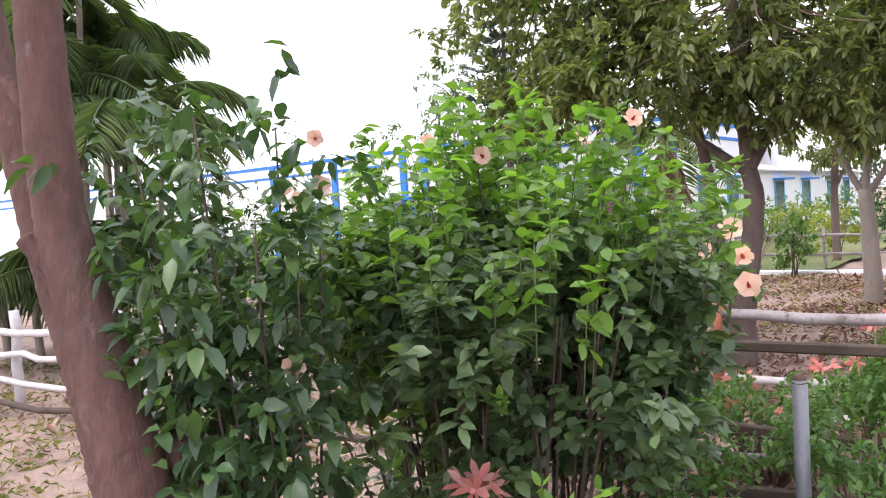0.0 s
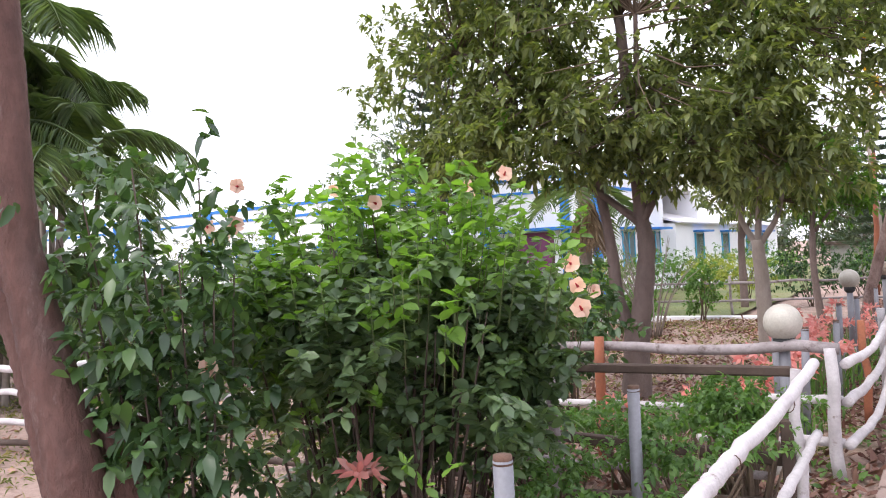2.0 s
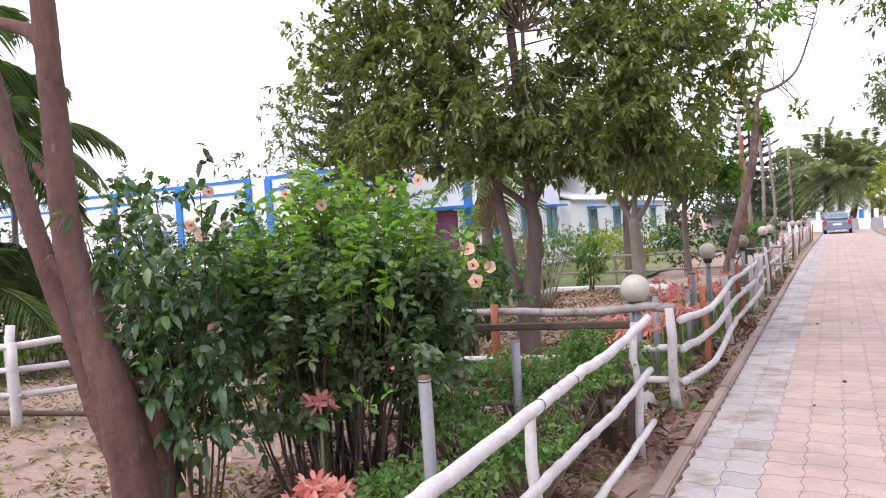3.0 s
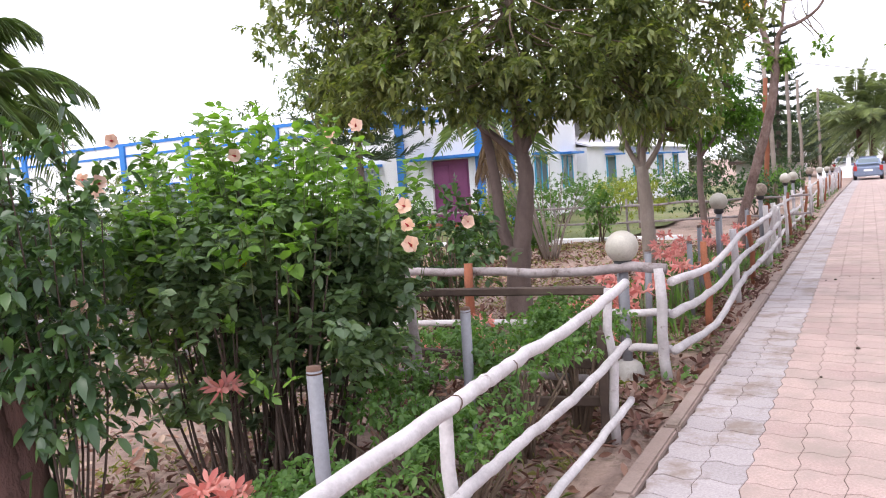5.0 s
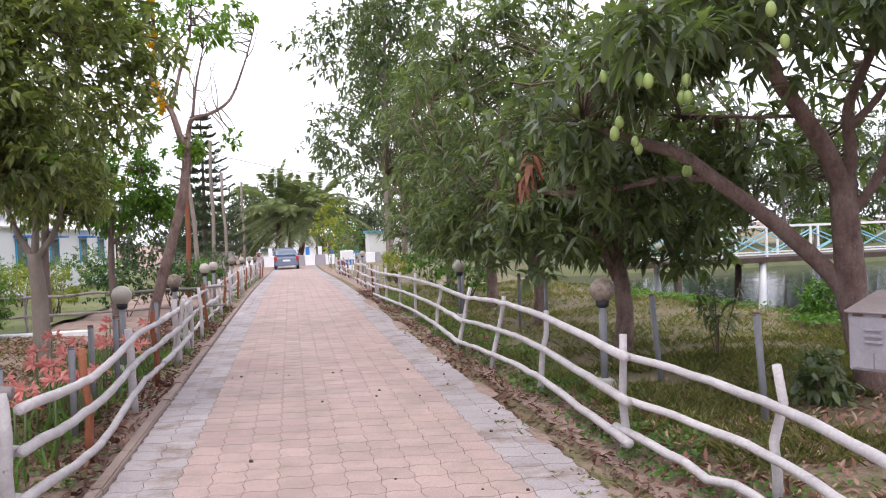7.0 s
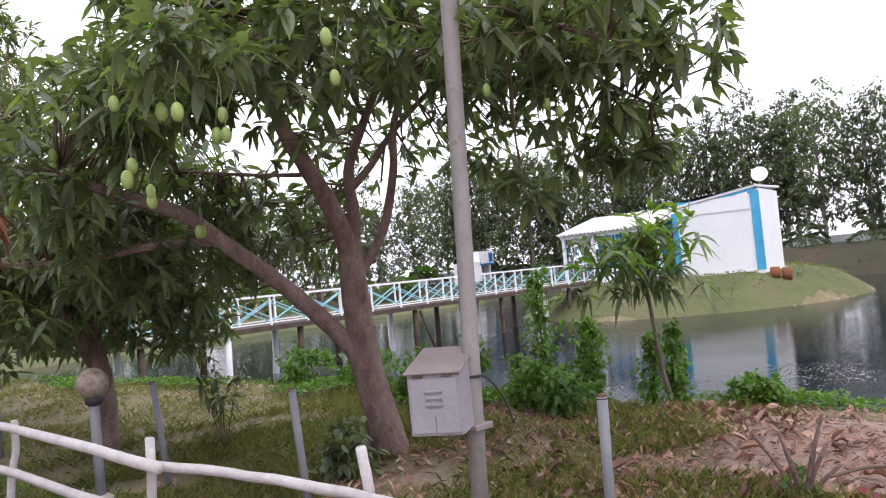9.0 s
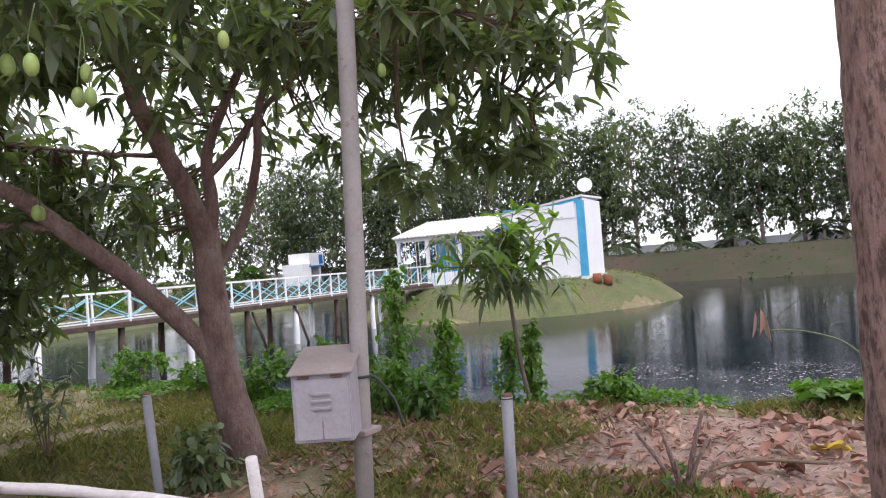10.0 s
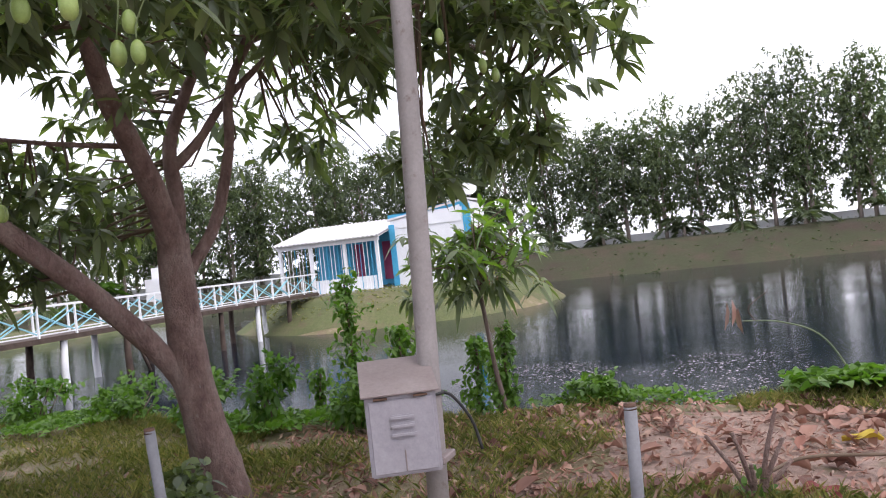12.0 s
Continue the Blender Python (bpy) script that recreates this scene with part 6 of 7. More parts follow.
foliage("leaves", sprays(np.array([(CX + mg.normal(0, .05), CY + mg.normal(0, .08), mg.uniform(0.03, 0.2)) for _ in range(14)]), np.tile([CX, CY, 0.1], (14, 1)), 5, 0.06, 0.035, 0.3), M["leaf_low"], cs, "few small green leaves")


def big_leaf(x, y, length, width, turn, mat, label, rise=0.05):
    """One large dry leaf: curled blade with a pale midrib, lying on the soil."""
    n = 9
    u = np.linspace(0, 1, n)
    w = width * 0.5 * np.sin(np.pi * np.clip(u * 0.93 + 0.04, 0, 1)) ** 0.7
    rows_, sd = [], np.linspace(-1, 1, 7)
    for k in range(n):
        rows_.append(np.stack([np.full(7, u[k] * length), sd * w[k], 0.02 + rise * np.abs(sd) ** 1.5 * (0.6 + 0.4 * math.sin(7 * u[k])) + 0.03 * math.sin(3.1 * u[k]) + 0.006 * np.cos(9 * sd + 12 * u[k])], 1))
    v = np.concatenate(rows_)
    idx = np.arange(n * 7).reshape(n, 7)
    a, b, c, d = idx[:-1, :-1].ravel(), idx[1:, :-1].ravel(), idx[1:, 1:].ravel(), idx[:-1, 1:].ravel()
    t = np.concatenate([np.stack([a, b, c], 1), np.stack([a, c, d], 1)])
    lf = thing("dry_leaf", label, "leaf", "large dry leaves on the soil", at=(x, y, gz(x, y)))
    lf.rotation_euler = (0, 0, turn)
    part("blade", smooth(tri_mesh("blade", v, t)), M[mat], lf)
    mid = np.stack([u * length * 1.12 - 0.1 * length, 0 * u, 0.024 + 0.03 * np.sin(3.1 * u)], 1)
    part("midrib", tri_mesh("midrib", *tube(mid, np.linspace(0.004, 0.0015, n), 5)), M["twig"], lf)
    return lf


bg = np.random.default_rng(77)
for x, y, L, W, mat, lb in ((5.2, 2.83, 0.24, 0.13, "litter_crimson", "crimson curled dead leaf beside the cut shrub"), (5.1, 2.72, 0.2, 0.12, "litter_crimson", "crimson curled dead leaf beside the cut shrub"), (6.45, 2.2, 0.26, 0.14, "leaf_yellowed", "large yellowed fallen leaf"), (7.1, 2.28, 0.26, 0.16, "litter", "large peach-brown fallen leaf")):
    big_leaf(x, y, L, W, bg.uniform(0, 6.28), mat, lb)
for k in range(95):
    x, y = bg.uniform(4.7, 7.7), bg.uniform(1.6, 5.6)
    big_leaf(x, y, bg.uniform(0.12, 0.25), bg.uniform(0.06, 0.13), bg.uniform(0, 6.28), ("litter", "litter_red", "litter")[k % 3], "curled brown dead leaf on the soil", bg.uniform(0.02, 0.07))


# bank plants, ground cover, grass, fallen leaves
def scatter(name, n, x0, x1, y0, y1, material, label, category, lmin, lmax, wd, upness, droop, gseed, keep=None, per=1, lift=0.0, fold=0.2, simple=False, shape=(0.85, 1.0), spread=0.02):
    gg = np.random.default_rng(gseed)
    x, y = gg.uniform(x0, x1, n), gg.uniform(y0, y1, n)
    k = np.array([noise.noise(Vector((a * 0.8, b * 0.8, gseed))) for a, b in zip(x, y)])
    ok = k + gg.uniform(-0.5, 0.5, n) > -0.1
    if keep is not None:
        ok &= keep(x, y)
    x, y = x[ok], y[ok]
    z = height(x, y) + lift + 0.004
    p = np.repeat(np.stack([x, y, z], 1), per, 0)
    p[:, :2] += gg.normal(0, spread, (len(p), 2))
    w = np.concatenate([gg.normal(0, 1, (len(p), 2)), np.abs(gg.normal(upness, 0.25, (len(p), 1)))], 1)
    L = gg.uniform(lmin, lmax, len(p))
    v, f = leaves(p, w, L, wd * L / lmax, droop, fold, shape, simple, gg)
    return solid(name, tri_mesh(name, v, f), material, label, category, kind="stuff")


scatter("fallen_leaves", 110, 4.6, 8.4, 0.5, 5.0, M["litter"], "large curled dry brown leaves on the ground", "leaf litter", 0.08, 0.2, 0.12, 0.08, -0.2, 316, None, 1, 0.02, 0.7, False, (1.0, 1.2))
scatter("grass", 36000, 2.6, 8.6, 1.5, 10.0, M["grass"], "patchy wild grass on the verge", "grass", 0.05, 0.24, 0.0065, 2.4, 0.35, 301, lambda x, y: (x > 2.75) & ((y > 4.6 - 0.1 * (x - 4)) & (np.sin(2.1 * x + 1.3 * y) + np.sin(2.7 * y - 1.1 * x) > -0.9) | (np.sin(2.3 * x + y) + np.sin(1.7 * y - x) > 0.2)), 3, simple=True)
scatter("grass", 12000, 2.6, 8.6, 10, 24, M["grass"], "patchy wild grass beneath the mango trees", "grass", 0.07, 0.2, 0.012, 2.4, 0.35, 302, None, 3, simple=True)
scatter("grass", 26000, -12, -1.4, 0.5, 15, M["grass"], "sparse grass in the garden beds", "grass", 0.05, 0.14, 0.012, 1.6, 0.5, 303, lambda x, y: (y > 5.2) | (x < -3.2) | (x > -2.0), 2, simple=True)
scatter("grass", 4200, -40, -4.6, 15.8, 22, M["grass"], "short lawn grass", "grass", 0.05, 0.1, 0.02, 1.4, 0.4, 304, None, 2, 0.07, simple=True)
scatter("grass", 5000, 28, 46, 10, 26, M["grass"], "rough grass on the islet", "grass", 0.06, 0.2, 0.04, 1.6, 0.4, 305, lambda x, y: ((x - 37.0) / 9.0) ** 2 + ((y - 18.0) / 8.0) ** 2 < 0.75, 5, 0.04, simple=True)
scatter("fallen_leaves", 21000, 2.5, 8.2, 0.3, 7.2, M["litter"], "small dry leaf scraps strewn on the ground", "leaf litter", 0.012, 0.095, 0.036, 0.15, -0.15, 306, lambda x, y: x > 2.5, 1, 0.012, 0.5)
scatter("fallen_leaves", 1700, 2.25, 8.0, 6.2, 22, M["litter"], "dry leaves under the mango trees", "leaf litter", 0.03, 0.12, 0.05, 0.15, -0.15, 307, None, 1, 0.012, 0.5)
scatter("fallen_leaves", 9000, -2.4, -1.1, 0.3, 20, M["litter_red"], "dry reddish leaves along the fence foot", "leaf litter", 0.04, 0.12, 0.05, 0.15, -0.15, 308, lambda x, y: x < -1.12, 1, 0.012, 0.5)
scatter("fallen_leaves", 9000, -6.5, -1.5, 4.6, 15, M["litter_red"], "reddish dry leaves on the garden beds", "leaf litter", 0.03, 0.11, 0.05, 0.15, -0.15, 319, None, 1, 0.012, 0.5)
scatter("fallen_leaves", 4200, -3.7, -1.35, 0.6, 4.6, M["litter_red"], "dark reddish leaf litter under the bush", "leaf litter", 0.03, 0.1, 0.045, 0.15, -0.15, 318, None, 1, 0.012, 0.5)
scatter("fallen_leaves", 5000, -9, -2.2, 0.3, 15, M["litter"], "dry leaves on the garden soil", "leaf litter", 0.04, 0.11, 0.05, 0.15, -0.15, 309, None, 1, 0.012, 0.5)
scatter("bank_plants", 8000, 7.1, 9.3, -2, 20, M["leaf_vine"], "bright green creepers along the pond bank", "ground cover", 0.05, 0.11, 0.07, 0.7, 0.3, 310, lambda x, y: np.sin(1.9 * y) + np.sin(0.7 * y + 2) + 2.2 * (x - 8.2) > -0.9, 8, 0.11, 0.2, True, (1.1, 0.9), 0.12)
scatter("bank_plants", 800, 7.6, 9.6, 0.2, 2.5, M["leaf_vine"], "mound of broad green creeper leaves", "ground cover", 0.08, 0.16, 0.10, 0.7, 0.3, 311, None, 8, 0.16, 0.2, False, (1.1, 0.9), 0.14)
scatter("fallen_leaves", 11000, 1.9, 3.0, 1.5, 24, M["litter_red"], "dry leaf scraps and crumbs on the road edge", "leaf litter", 0.02, 0.09, 0.04, 0.1, -0.1, 317, lambda x, y: x > 2.0 - 0.12 * np.sin(2.1 * y), 1, 0.008, 0.5)
# pale flat flecks on the water: sky glints on ripples, drawn as geometry
sg = np.random.default_rng(88)
sx, sy = sg.uniform(9.3, 17, 7000), sg.uniform(-2, 10, 7000)
glint_mask = np.array([noise.noise(Vector((a * 0.35, b * 0.5, 4.0))) for a, b in zip(sx, sy)]) + sg.uniform(-0.25, 0.25, 7000) > 0.02
sx, sy = sx[glint_mask], sy[glint_mask]
v, f = leaves(np.stack([sx, sy, np.full(len(sx), WATER + 0.006)], 1), np.concatenate([sg.normal(0, 1, (len(sx), 2)), np.zeros((len(sx), 1))], 1), sg.uniform(0.02, 0.085, len(sx)), 0.035, 0.0, 0.05, simple=True, g=sg, up=np.tile([0, 0, 3.0], (len(sx), 1)))
solid("floating_specks", tri_mesh("floating_specks", v, f), M["limegrey"], "pale flecks standing in for sky glints on pond ripples", "leaf litter", kind="stuff")
scatter("verge_weeds", 3200, 2.3, 3.3, 2.0, 22, M["leaf_low"], "small weeds along the fence foot", "weeds", 0.03, 0.07, 0.035, 0.8, 0.3, 312, lambda x, y: x > 2.35, 6, 0.03, 0.2, False, (1, 0.9), 0.06)
scatter("verge_weeds", 700, -1.9, -1.25, 4.5, 40, M["leaf_low"], "low weeds beneath the west fence", "weeds", 0.04, 0.09, 0.04, 0.9, 0.3, 313, None, 8, 0.04, 0.2, False, (1, 0.9), 0.08)
for i, (x, y, r, h, lf) in enumerate(((7.6, 7.6, 0.3, 0.75, "leaf_bright"), (7.9, 8.6, 0.4, 0.6, "leaf_vine"), (7.3, 6.4, 0.35, 0.5, "leaf_vine"), (8.1, 4.3, 0.3, 0.35, "leaf_vine"), (8.9, 1.6, 0.6, 0.75, "leaf_vine"), (8.4, 0.8, 0.5, 0.6, "leaf_vine"), (7.0, 5.8, 0.25, 0.45, "leaf_low"), (4.6, 6.3, 0.28, 0.42, "leaf_mango"), (8.2, 9.8, 0.5, 0.5, "leaf_vine"), (8.2, 11.3, 0.5, 0.6, "leaf_bright"))):
    shrub(x, y, r, h, lf, "leafy weed clump by the pond bank", int(60 + 80 * r), 7, 0.10, 0.055, 0.0, 5, "weed", 320 + i, "weeds at the pond bank")
scatter("fallen_leaves", 5200, 1.55, 2.35, 2.0, 26, M["litter_red"], "brown crumbs and leaf scraps on the road margin", "leaf litter", 0.012, 0.05, 0.022, 0.1, -0.1, 318, lambda x, y: x > 1.92 - 0.2 * np.sin(1.7 * y) * np.sin(0.6 * y), 1, 0.012, 0.5)
scatter("bank_grass", 1500, 51, 63, -34, 45, M["leaf_far_dark"], "dry grass on the far bank", "grass", 0.15, 0.4, 0.07, 1.2, 0.5, 319, None, 3, 0.03, simple=True)


# ---- bridge and hut on the islet ----
bridge = thing("footbridge", "white timber footbridge with sky-blue cross braces", "bridge", at=(0, 0, 0))
bx0, bx1, by, dz = 9.0, 32.3, 20.3, 0.60


def by_at(x):
    return by + 0.02 * (x - 9.0)


part("deck", bm_beam((bx0 - 0.5, by_at(bx0), dz - 0.04), (bx1, by_at(bx1), dz - 0.02), 1.5, 0.07, 0.01), M["darkwood"], bridge)
for s in (-0.75, 0.75):
    part("fascia", bm_beam((bx0 - 0.5, by_at(bx0) + s, dz - 0.10), (bx1, by_at(bx1) + s, dz - 0.08), 0.06, 0.09), M["darkwood"], bridge, "dark timber edge beam")
    part("handrail", bm_beam((bx0 - 0.5, by_at(bx0) + s, dz + 0.80), (bx1, by_at(bx1) + s, dz + 0.82), 0.05, 0.05), M["white"], bridge)
    part("foot_rail", bm_beam((bx0 - 0.5, by_at(bx0) + s, dz + 0.07), (bx1, by_at(bx1) + s, dz + 0.10), 0.03, 0.035), M["white"], bridge)
    xs = np.linspace(bx0 - 0.4, bx1, 19)
    for a, b in zip(xs[:-1], xs[1:]):
        ya, yb = by_at(a) + s, by_at(b) + s
        part("baluster", bm_box(a - 0.025, ya - 0.025, dz, a + 0.025, ya + 0.025, dz + 0.80), M["white"], bridge)
        part("brace", bm_beam((a, ya, dz + 0.1), (b, yb, dz + 0.70), 0.03, 0.03), M["paleblue"], bridge)
        part("brace", bm_beam((a, ya + 0.035, dz + 0.64), (b, yb + 0.035, dz + 0.1), 0.03, 0.03), M["paleblue"], bridge)
for i, x in enumerate(np.linspace(bx0 + 1.0, bx1 - 2.5, 9)):
    for s in (-0.6, 0.6):
        mt_p = M["white"] if (i + (s > 0)) % 2 else M["darkwood"]
        part("post", pole_mesh("post", (x, by_at(x) + s, -1.95), (x + 0.04, by_at(x) + s, dz - 0.15), 0.11, 0.09, 9, 4, 0.02, 0.06, i), mt_p, bridge)
for x in (21.0, 23.2):
    part("strut", pole_mesh("strut", (x, by_at(x) - 0.7, -1.5), (x - 0.9, by_at(x) - 0.7, dz - 0.2), 0.05, 0.05, 7), M["darkwood"], bridge)

hut = thing("hut", "white lakeside hut with blue corners and a tin veranda roof", "hut", at=(0, 0, 0))
hx, zf = 30.6, 0.22


def quadwall(x0, y0, x1, y1, z0, za, zb, th=0.18):
    """A wall whose top slopes from za to zb."""
    bm = bmesh.new()
    d = Vector((x1 - x0, y1 - y0, 0)).normalized()
    n = Vector((-d.y, d.x, 0)) * th / 2
    vs = []
    for o in (n, -n):
        for x, y, z in ((x0, y0, z0), (x1, y1, z0), (x1, y1, zb), (x0, y0, za)):
            vs.append(bm.verts.new((x + o.x, y + o.y, z)))
    for q in ((0, 1, 2, 3), (7, 6, 5, 4), (0, 4, 5, 1), (1, 5, 6, 2), (2, 6, 7, 3), (3, 7, 4, 0)):
        bm.faces.new([vs[i] for i in q])
    bmesh.ops.recalc_face_normals(bm, faces=bm.faces)
    return bm


part("wall", quadwall(hx, 13.5, hx, 16.6, zf, 3.25, 2.8), M["white"], hut)
part("wall", quadwall(hx + 0.08, 13.42, hx + 2.2, 13.42, zf, 3.25, 3.15), M["white"], hut)
part("wall", quadwall(hx + 2.3, 13.4, hx + 2.3, 20.9, zf, 3.1, 2.5), M["white"], hut)
part("wall", quadwall(hx + 1.6, 16.8, hx + 1.6, 20.8, zf, 2.6, 2.6), M["skyblue"], hut, "blue painted inner wall")
part("roof", bm_beam((hx + 1.15, 13.3, 3.32), (hx + 1.15, 16.7, 2.85), 2.6, 0.08), M["roof"], hut)
part("parapet_band", quadwall(hx - 0.1, 13.38, hx - 0.1, 16.66, 3.05, 3.34, 2.86, 0.04), M["skyblue"], hut, "blue sloping parapet band")
part("band_wall", quadwall(hx - 0.105, 13.62, hx - 0.105, 16.3, 2.5, 3.13, 2.72, 0.04), M["white"], hut)
for y in (13.42, 16.55):
    part("corner_band", bm_box(hx - 0.13, y - 0.12, zf, hx - 0.095, y + 0.12, 3.1 - 0.14 * (y - 13.4)), M["skyblue"], hut, "blue corner stripe")
part("corner_band", bm_box(hx - 0.1, 13.29, zf, hx + 0.12, 13.33, 3.15), M["skyblue"], hut, "blue corner stripe")
# veranda with corrugated roof, posts and bars
ys = np.linspace(16.7, 21.35, 150)
ripple = 0.035 * np.sin((ys - 16.7) * 2 * math.pi / 0.19)
edge = [np.stack([np.full(150, x), ys, z + ripple + o], 1) for o in (0.0, -0.02) for x, z in ((hx - 1.25, 2.30), (hx + 2.0, 3.03))]
i = np.arange(149)
quad = lambda a, b: [np.stack([a * 150 + i, b * 150 + i, b * 150 + i + 1], 1), np.stack([a * 150 + i, b * 150 + i + 1, a * 150 + i + 1], 1)]
part("veranda_roof", tri_mesh("veranda_roof", np.concatenate(edge), np.concatenate(quad(0, 1) + quad(3, 2) + quad(2, 0) + quad(1, 3))), M["roof"], hut, "white corrugated sheet roof")
part("roof_deck", bm_beam((hx - 1.15, 19.0, 2.24), (hx + 2.0, 19.0, 2.95), 4.6, 0.03), M["roof"], hut)
for y in (16.9, 18.3, 19.8, 21.2):
    part("veranda_post", bm_box(hx - 1.0, y - 0.06, 0.0, hx - 0.88, y + 0.06, 2.25), M["white"], hut)
part("veranda_beam", bm_box(hx - 1.02, 16.8, 2.1, hx - 0.86, 21.3, 2.24), M["white"], hut)
part("veranda_floor", bm_box(hx - 1.2, 16.7, 0.0, hx + 1.6, 21.4, zf - 0.004, 0.02), M["concrete"], hut)
for y in np.arange(17.0, 21.1, 0.16):
    part("bar", bm_box(hx - 0.95, y, zf, hx - 0.93, y + 0.02, 2.1), M["white"] if int(y * 6) % 3 else M["skyblue"], hut)
for a, b in ((17.05, 18.2), (18.45, 19.7)):
    part("low_panel", bm_box(hx - 0.93, a, zf, hx - 0.89, b, 0.75), M["white"], hut)
for a, b in ((17.3, 17.7), (18.6, 19.0)):
    part("curtain", bm_box(hx + 1.44, a, 0.5, hx + 1.49, b, 2.1, 0.01), M["curtain"], hut, "dark red hanging cloth")
part("plinth", bm_box(hx - 0.15, 13.3, -0.5, hx + 2.4, 21.0, zf - 0.01), M["white"], hut)
v, f = lathe([(0.0, 0.02), (0.14, 0.03), (0.26, 0.08), (0.34, 0.15), (0.33, 0.16), (0.25, 0.10), (0.0, 0.05)], 20)
dish = thing("satellite_dish", "pale round satellite dish above the hut roof", "dish", at=(hx * 1.12 + 0.75, 13.4, 4.45))
dish.rotation_euler = (radians(15), radians(-70), 0)
part("reflector", smooth(tri_mesh("reflector", v, f)), M["white"], dish)
part("mast", pole_mesh("mast", (0, 0, 0.0), (-0.6, 0, -0.25), 0.025, 0.025, 7), M["pole"], dish)
for k, (x, y) in enumerate(((hx * 1.12 - 0.7, 12.7), (hx * 1.12 - 0.5, 12.3))):
    b = thing("water_drum", "small orange drum beside the hut", "drum", at=(x, y, gz(x, y)))
    v, f = lathe([(0, 0), (0.18, 0), (0.19, 0.2), (0.18, 0.42), (0, 0.42)], 14)
    part("body", tri_mesh("body", v, f), M["redwood"], b)
cable = thing("roof_pipe", "thin bent white pipe on the hut roof edge", "pipe", at=(hx * 1.12 - 1.49, 21.8, 2.80))
part("pipe", tri_mesh("pipe", *tube(curve_pts([(0, 0, 0), (0, 0.05, 0.35), (0, 0.25, 0.6)], 4), 0.03, 6)), M["white"], cable)

hut.scale = (1.12, 1.12, 1.12)
hut.location = (-0.37, -1.71, 0.25)

# ---- far tree lines ----
fg = np.random.default_rng(71)
for k in range(54):
    y = -34 + k * 1.75 + fg.uniform(-1.3, 1.3)
    x = 64 + fg.uniform(-2.0, 3.5)
    tall_tree(x, y, fg.uniform(8.2, 11.8), fg.uniform(2.0, 3.3), "leaf_far_dark" if k % 3 else "leaf_far", "tall slender tree on the far bank", 580, 8, 0.32, 0.165, 400 + k, "bark_grey", 0.62, 0.2, True, "tree line across the pond", 0.16, 0.8)
for k in range(20):
    y = -30 + k * 4.5 + fg.uniform(-1, 1)
    x = 61.5 + fg.uniform(-1, 1)
    palm("young_palm", "low young palm on the far bank", x, y, [(0, 0, 0.7, 0.12, 0, 0)], 9, 2.3, 0.55, 0.8, 0.12, 8, 500 + k, "leaf_far_dark", "bark_grey", "palms on the far bank")
wall = bm_box(65.4, -60, 0.0, 65.7, 70, 1.7, 0.02)
solid("boundary_wall", wall, M["white"], "low white boundary wall beyond the far trees", "wall", kind="structure")
for k in range(30):
    a = k / 29
    x, y = 10 + a * 50 + fg.uniform(-2, 2), 66 + fg.uniform(-6, 6) - 8 * a
    tall_tree(x, y, fg.uniform(7.5, 11.5), fg.uniform(2.2, 3.2), "leaf_far" if k % 2 else "leaf_far_dark", "leafy tree beyond the north shore", 260, 8, 0.36, 0.18, 600 + k, "bark_grey", 0.5, 0.15, True, "tree line north of the pond", 0.16, 0.8)
for k in range(10):
    palm("young_palm", "bushy palm on the north shore", 12 + k * 5 + fg.uniform(-1.5, 1.5), 54 + fg.uniform(-3, 3), [(0, 0, 1.4, 0.14, 0, 0)], 10, 2.4, 0.55, 0.8, 0.12, 8, 700 + k, "leaf_bright" if k % 3 == 0 else "leaf_palm", "bark_grey", "palms on the north shore")
gh = thing("gatehouse", "small white and blue building on the north shore", "building", at=(59, 48.6, gz(59, 48.6)))
gh.scale = (0.6, 0.6, 0.6)
part("wall", bm_box(-2.5, -2, -0.3, -0.6, 2, 3.0), M["white"], gh)
part("upper_wall", bm_box(-0.9, -2, 2.6, 2.6, 2, 4.6), M["white"], gh)
part("band", bm_box(-1.0, -2.1, 2.5, 2.7, 2.1, 2.7), M["blue"], gh)
part("band", bm_box(1.4, -2.12, 2.9, 2.2, 2.12, 4.3), M["blue"], gh)
part("pillar", bm_box(1.9, -1.6, -0.3, 2.3, 1.6, 2.5), M["white"], gh)

# ---- white house ----
house = thing("house", "long white single-storey house with blue bands and pilasters", "house", at=(0, 0, 0))
HY, HX, HT = 21.7, -9.4, 3.82
part("wall", bm_box(-58, HY, -0.3, -12.35, HY + 0.25, HT), M["white"], house)
part("wall", bm_box(-12.35, HY, 2.12, -10.75, HY + 0.25, HT), M["white"], house)
part("wall", bm_box(-10.75, HY, -0.3, HX, HY + 0.25, HT), M["white"], house)
part("wall", bm_box(HX - 0.25, HY + 0.25, -0.3, HX, 27.6, HT), M["white"], house)
part("wall", bm_box(-58, 32, -0.3, HX, 32.25, HT), M["white"], house)
part("roof", bm_box(-58, HY + 0.25, HT - 0.3, HX - 0.25, 32, HT - 0.15), M["concrete"], house)
for z, h in ((HT - 0.10, 0.12), (HT - 0.52, 0.09)):
    for x0, x1 in ((-58, -19.0), (-18.35, HX + 0.03)):
        part("band", bm_box(x0, HY - 0.03, z, x1, HY - 0.002, z + h), M["blue"], house, "blue horizontal band")
    part("band", bm_box(HX + 0.002, HY, z, HX + 0.03, 27.6, z + h), M["blue"], house, "blue horizontal band")
for x in (-50, -44, -38, -32, -26, -22.6, -19.26, -18.35, -13.4, -9.62, -10.62):
    part("pilaster", bm_box(x, HY - 0.10, -0.1, x + 0.26, HY - 0.004, HT - 0.08), M["blue"], house, "blue pilaster")
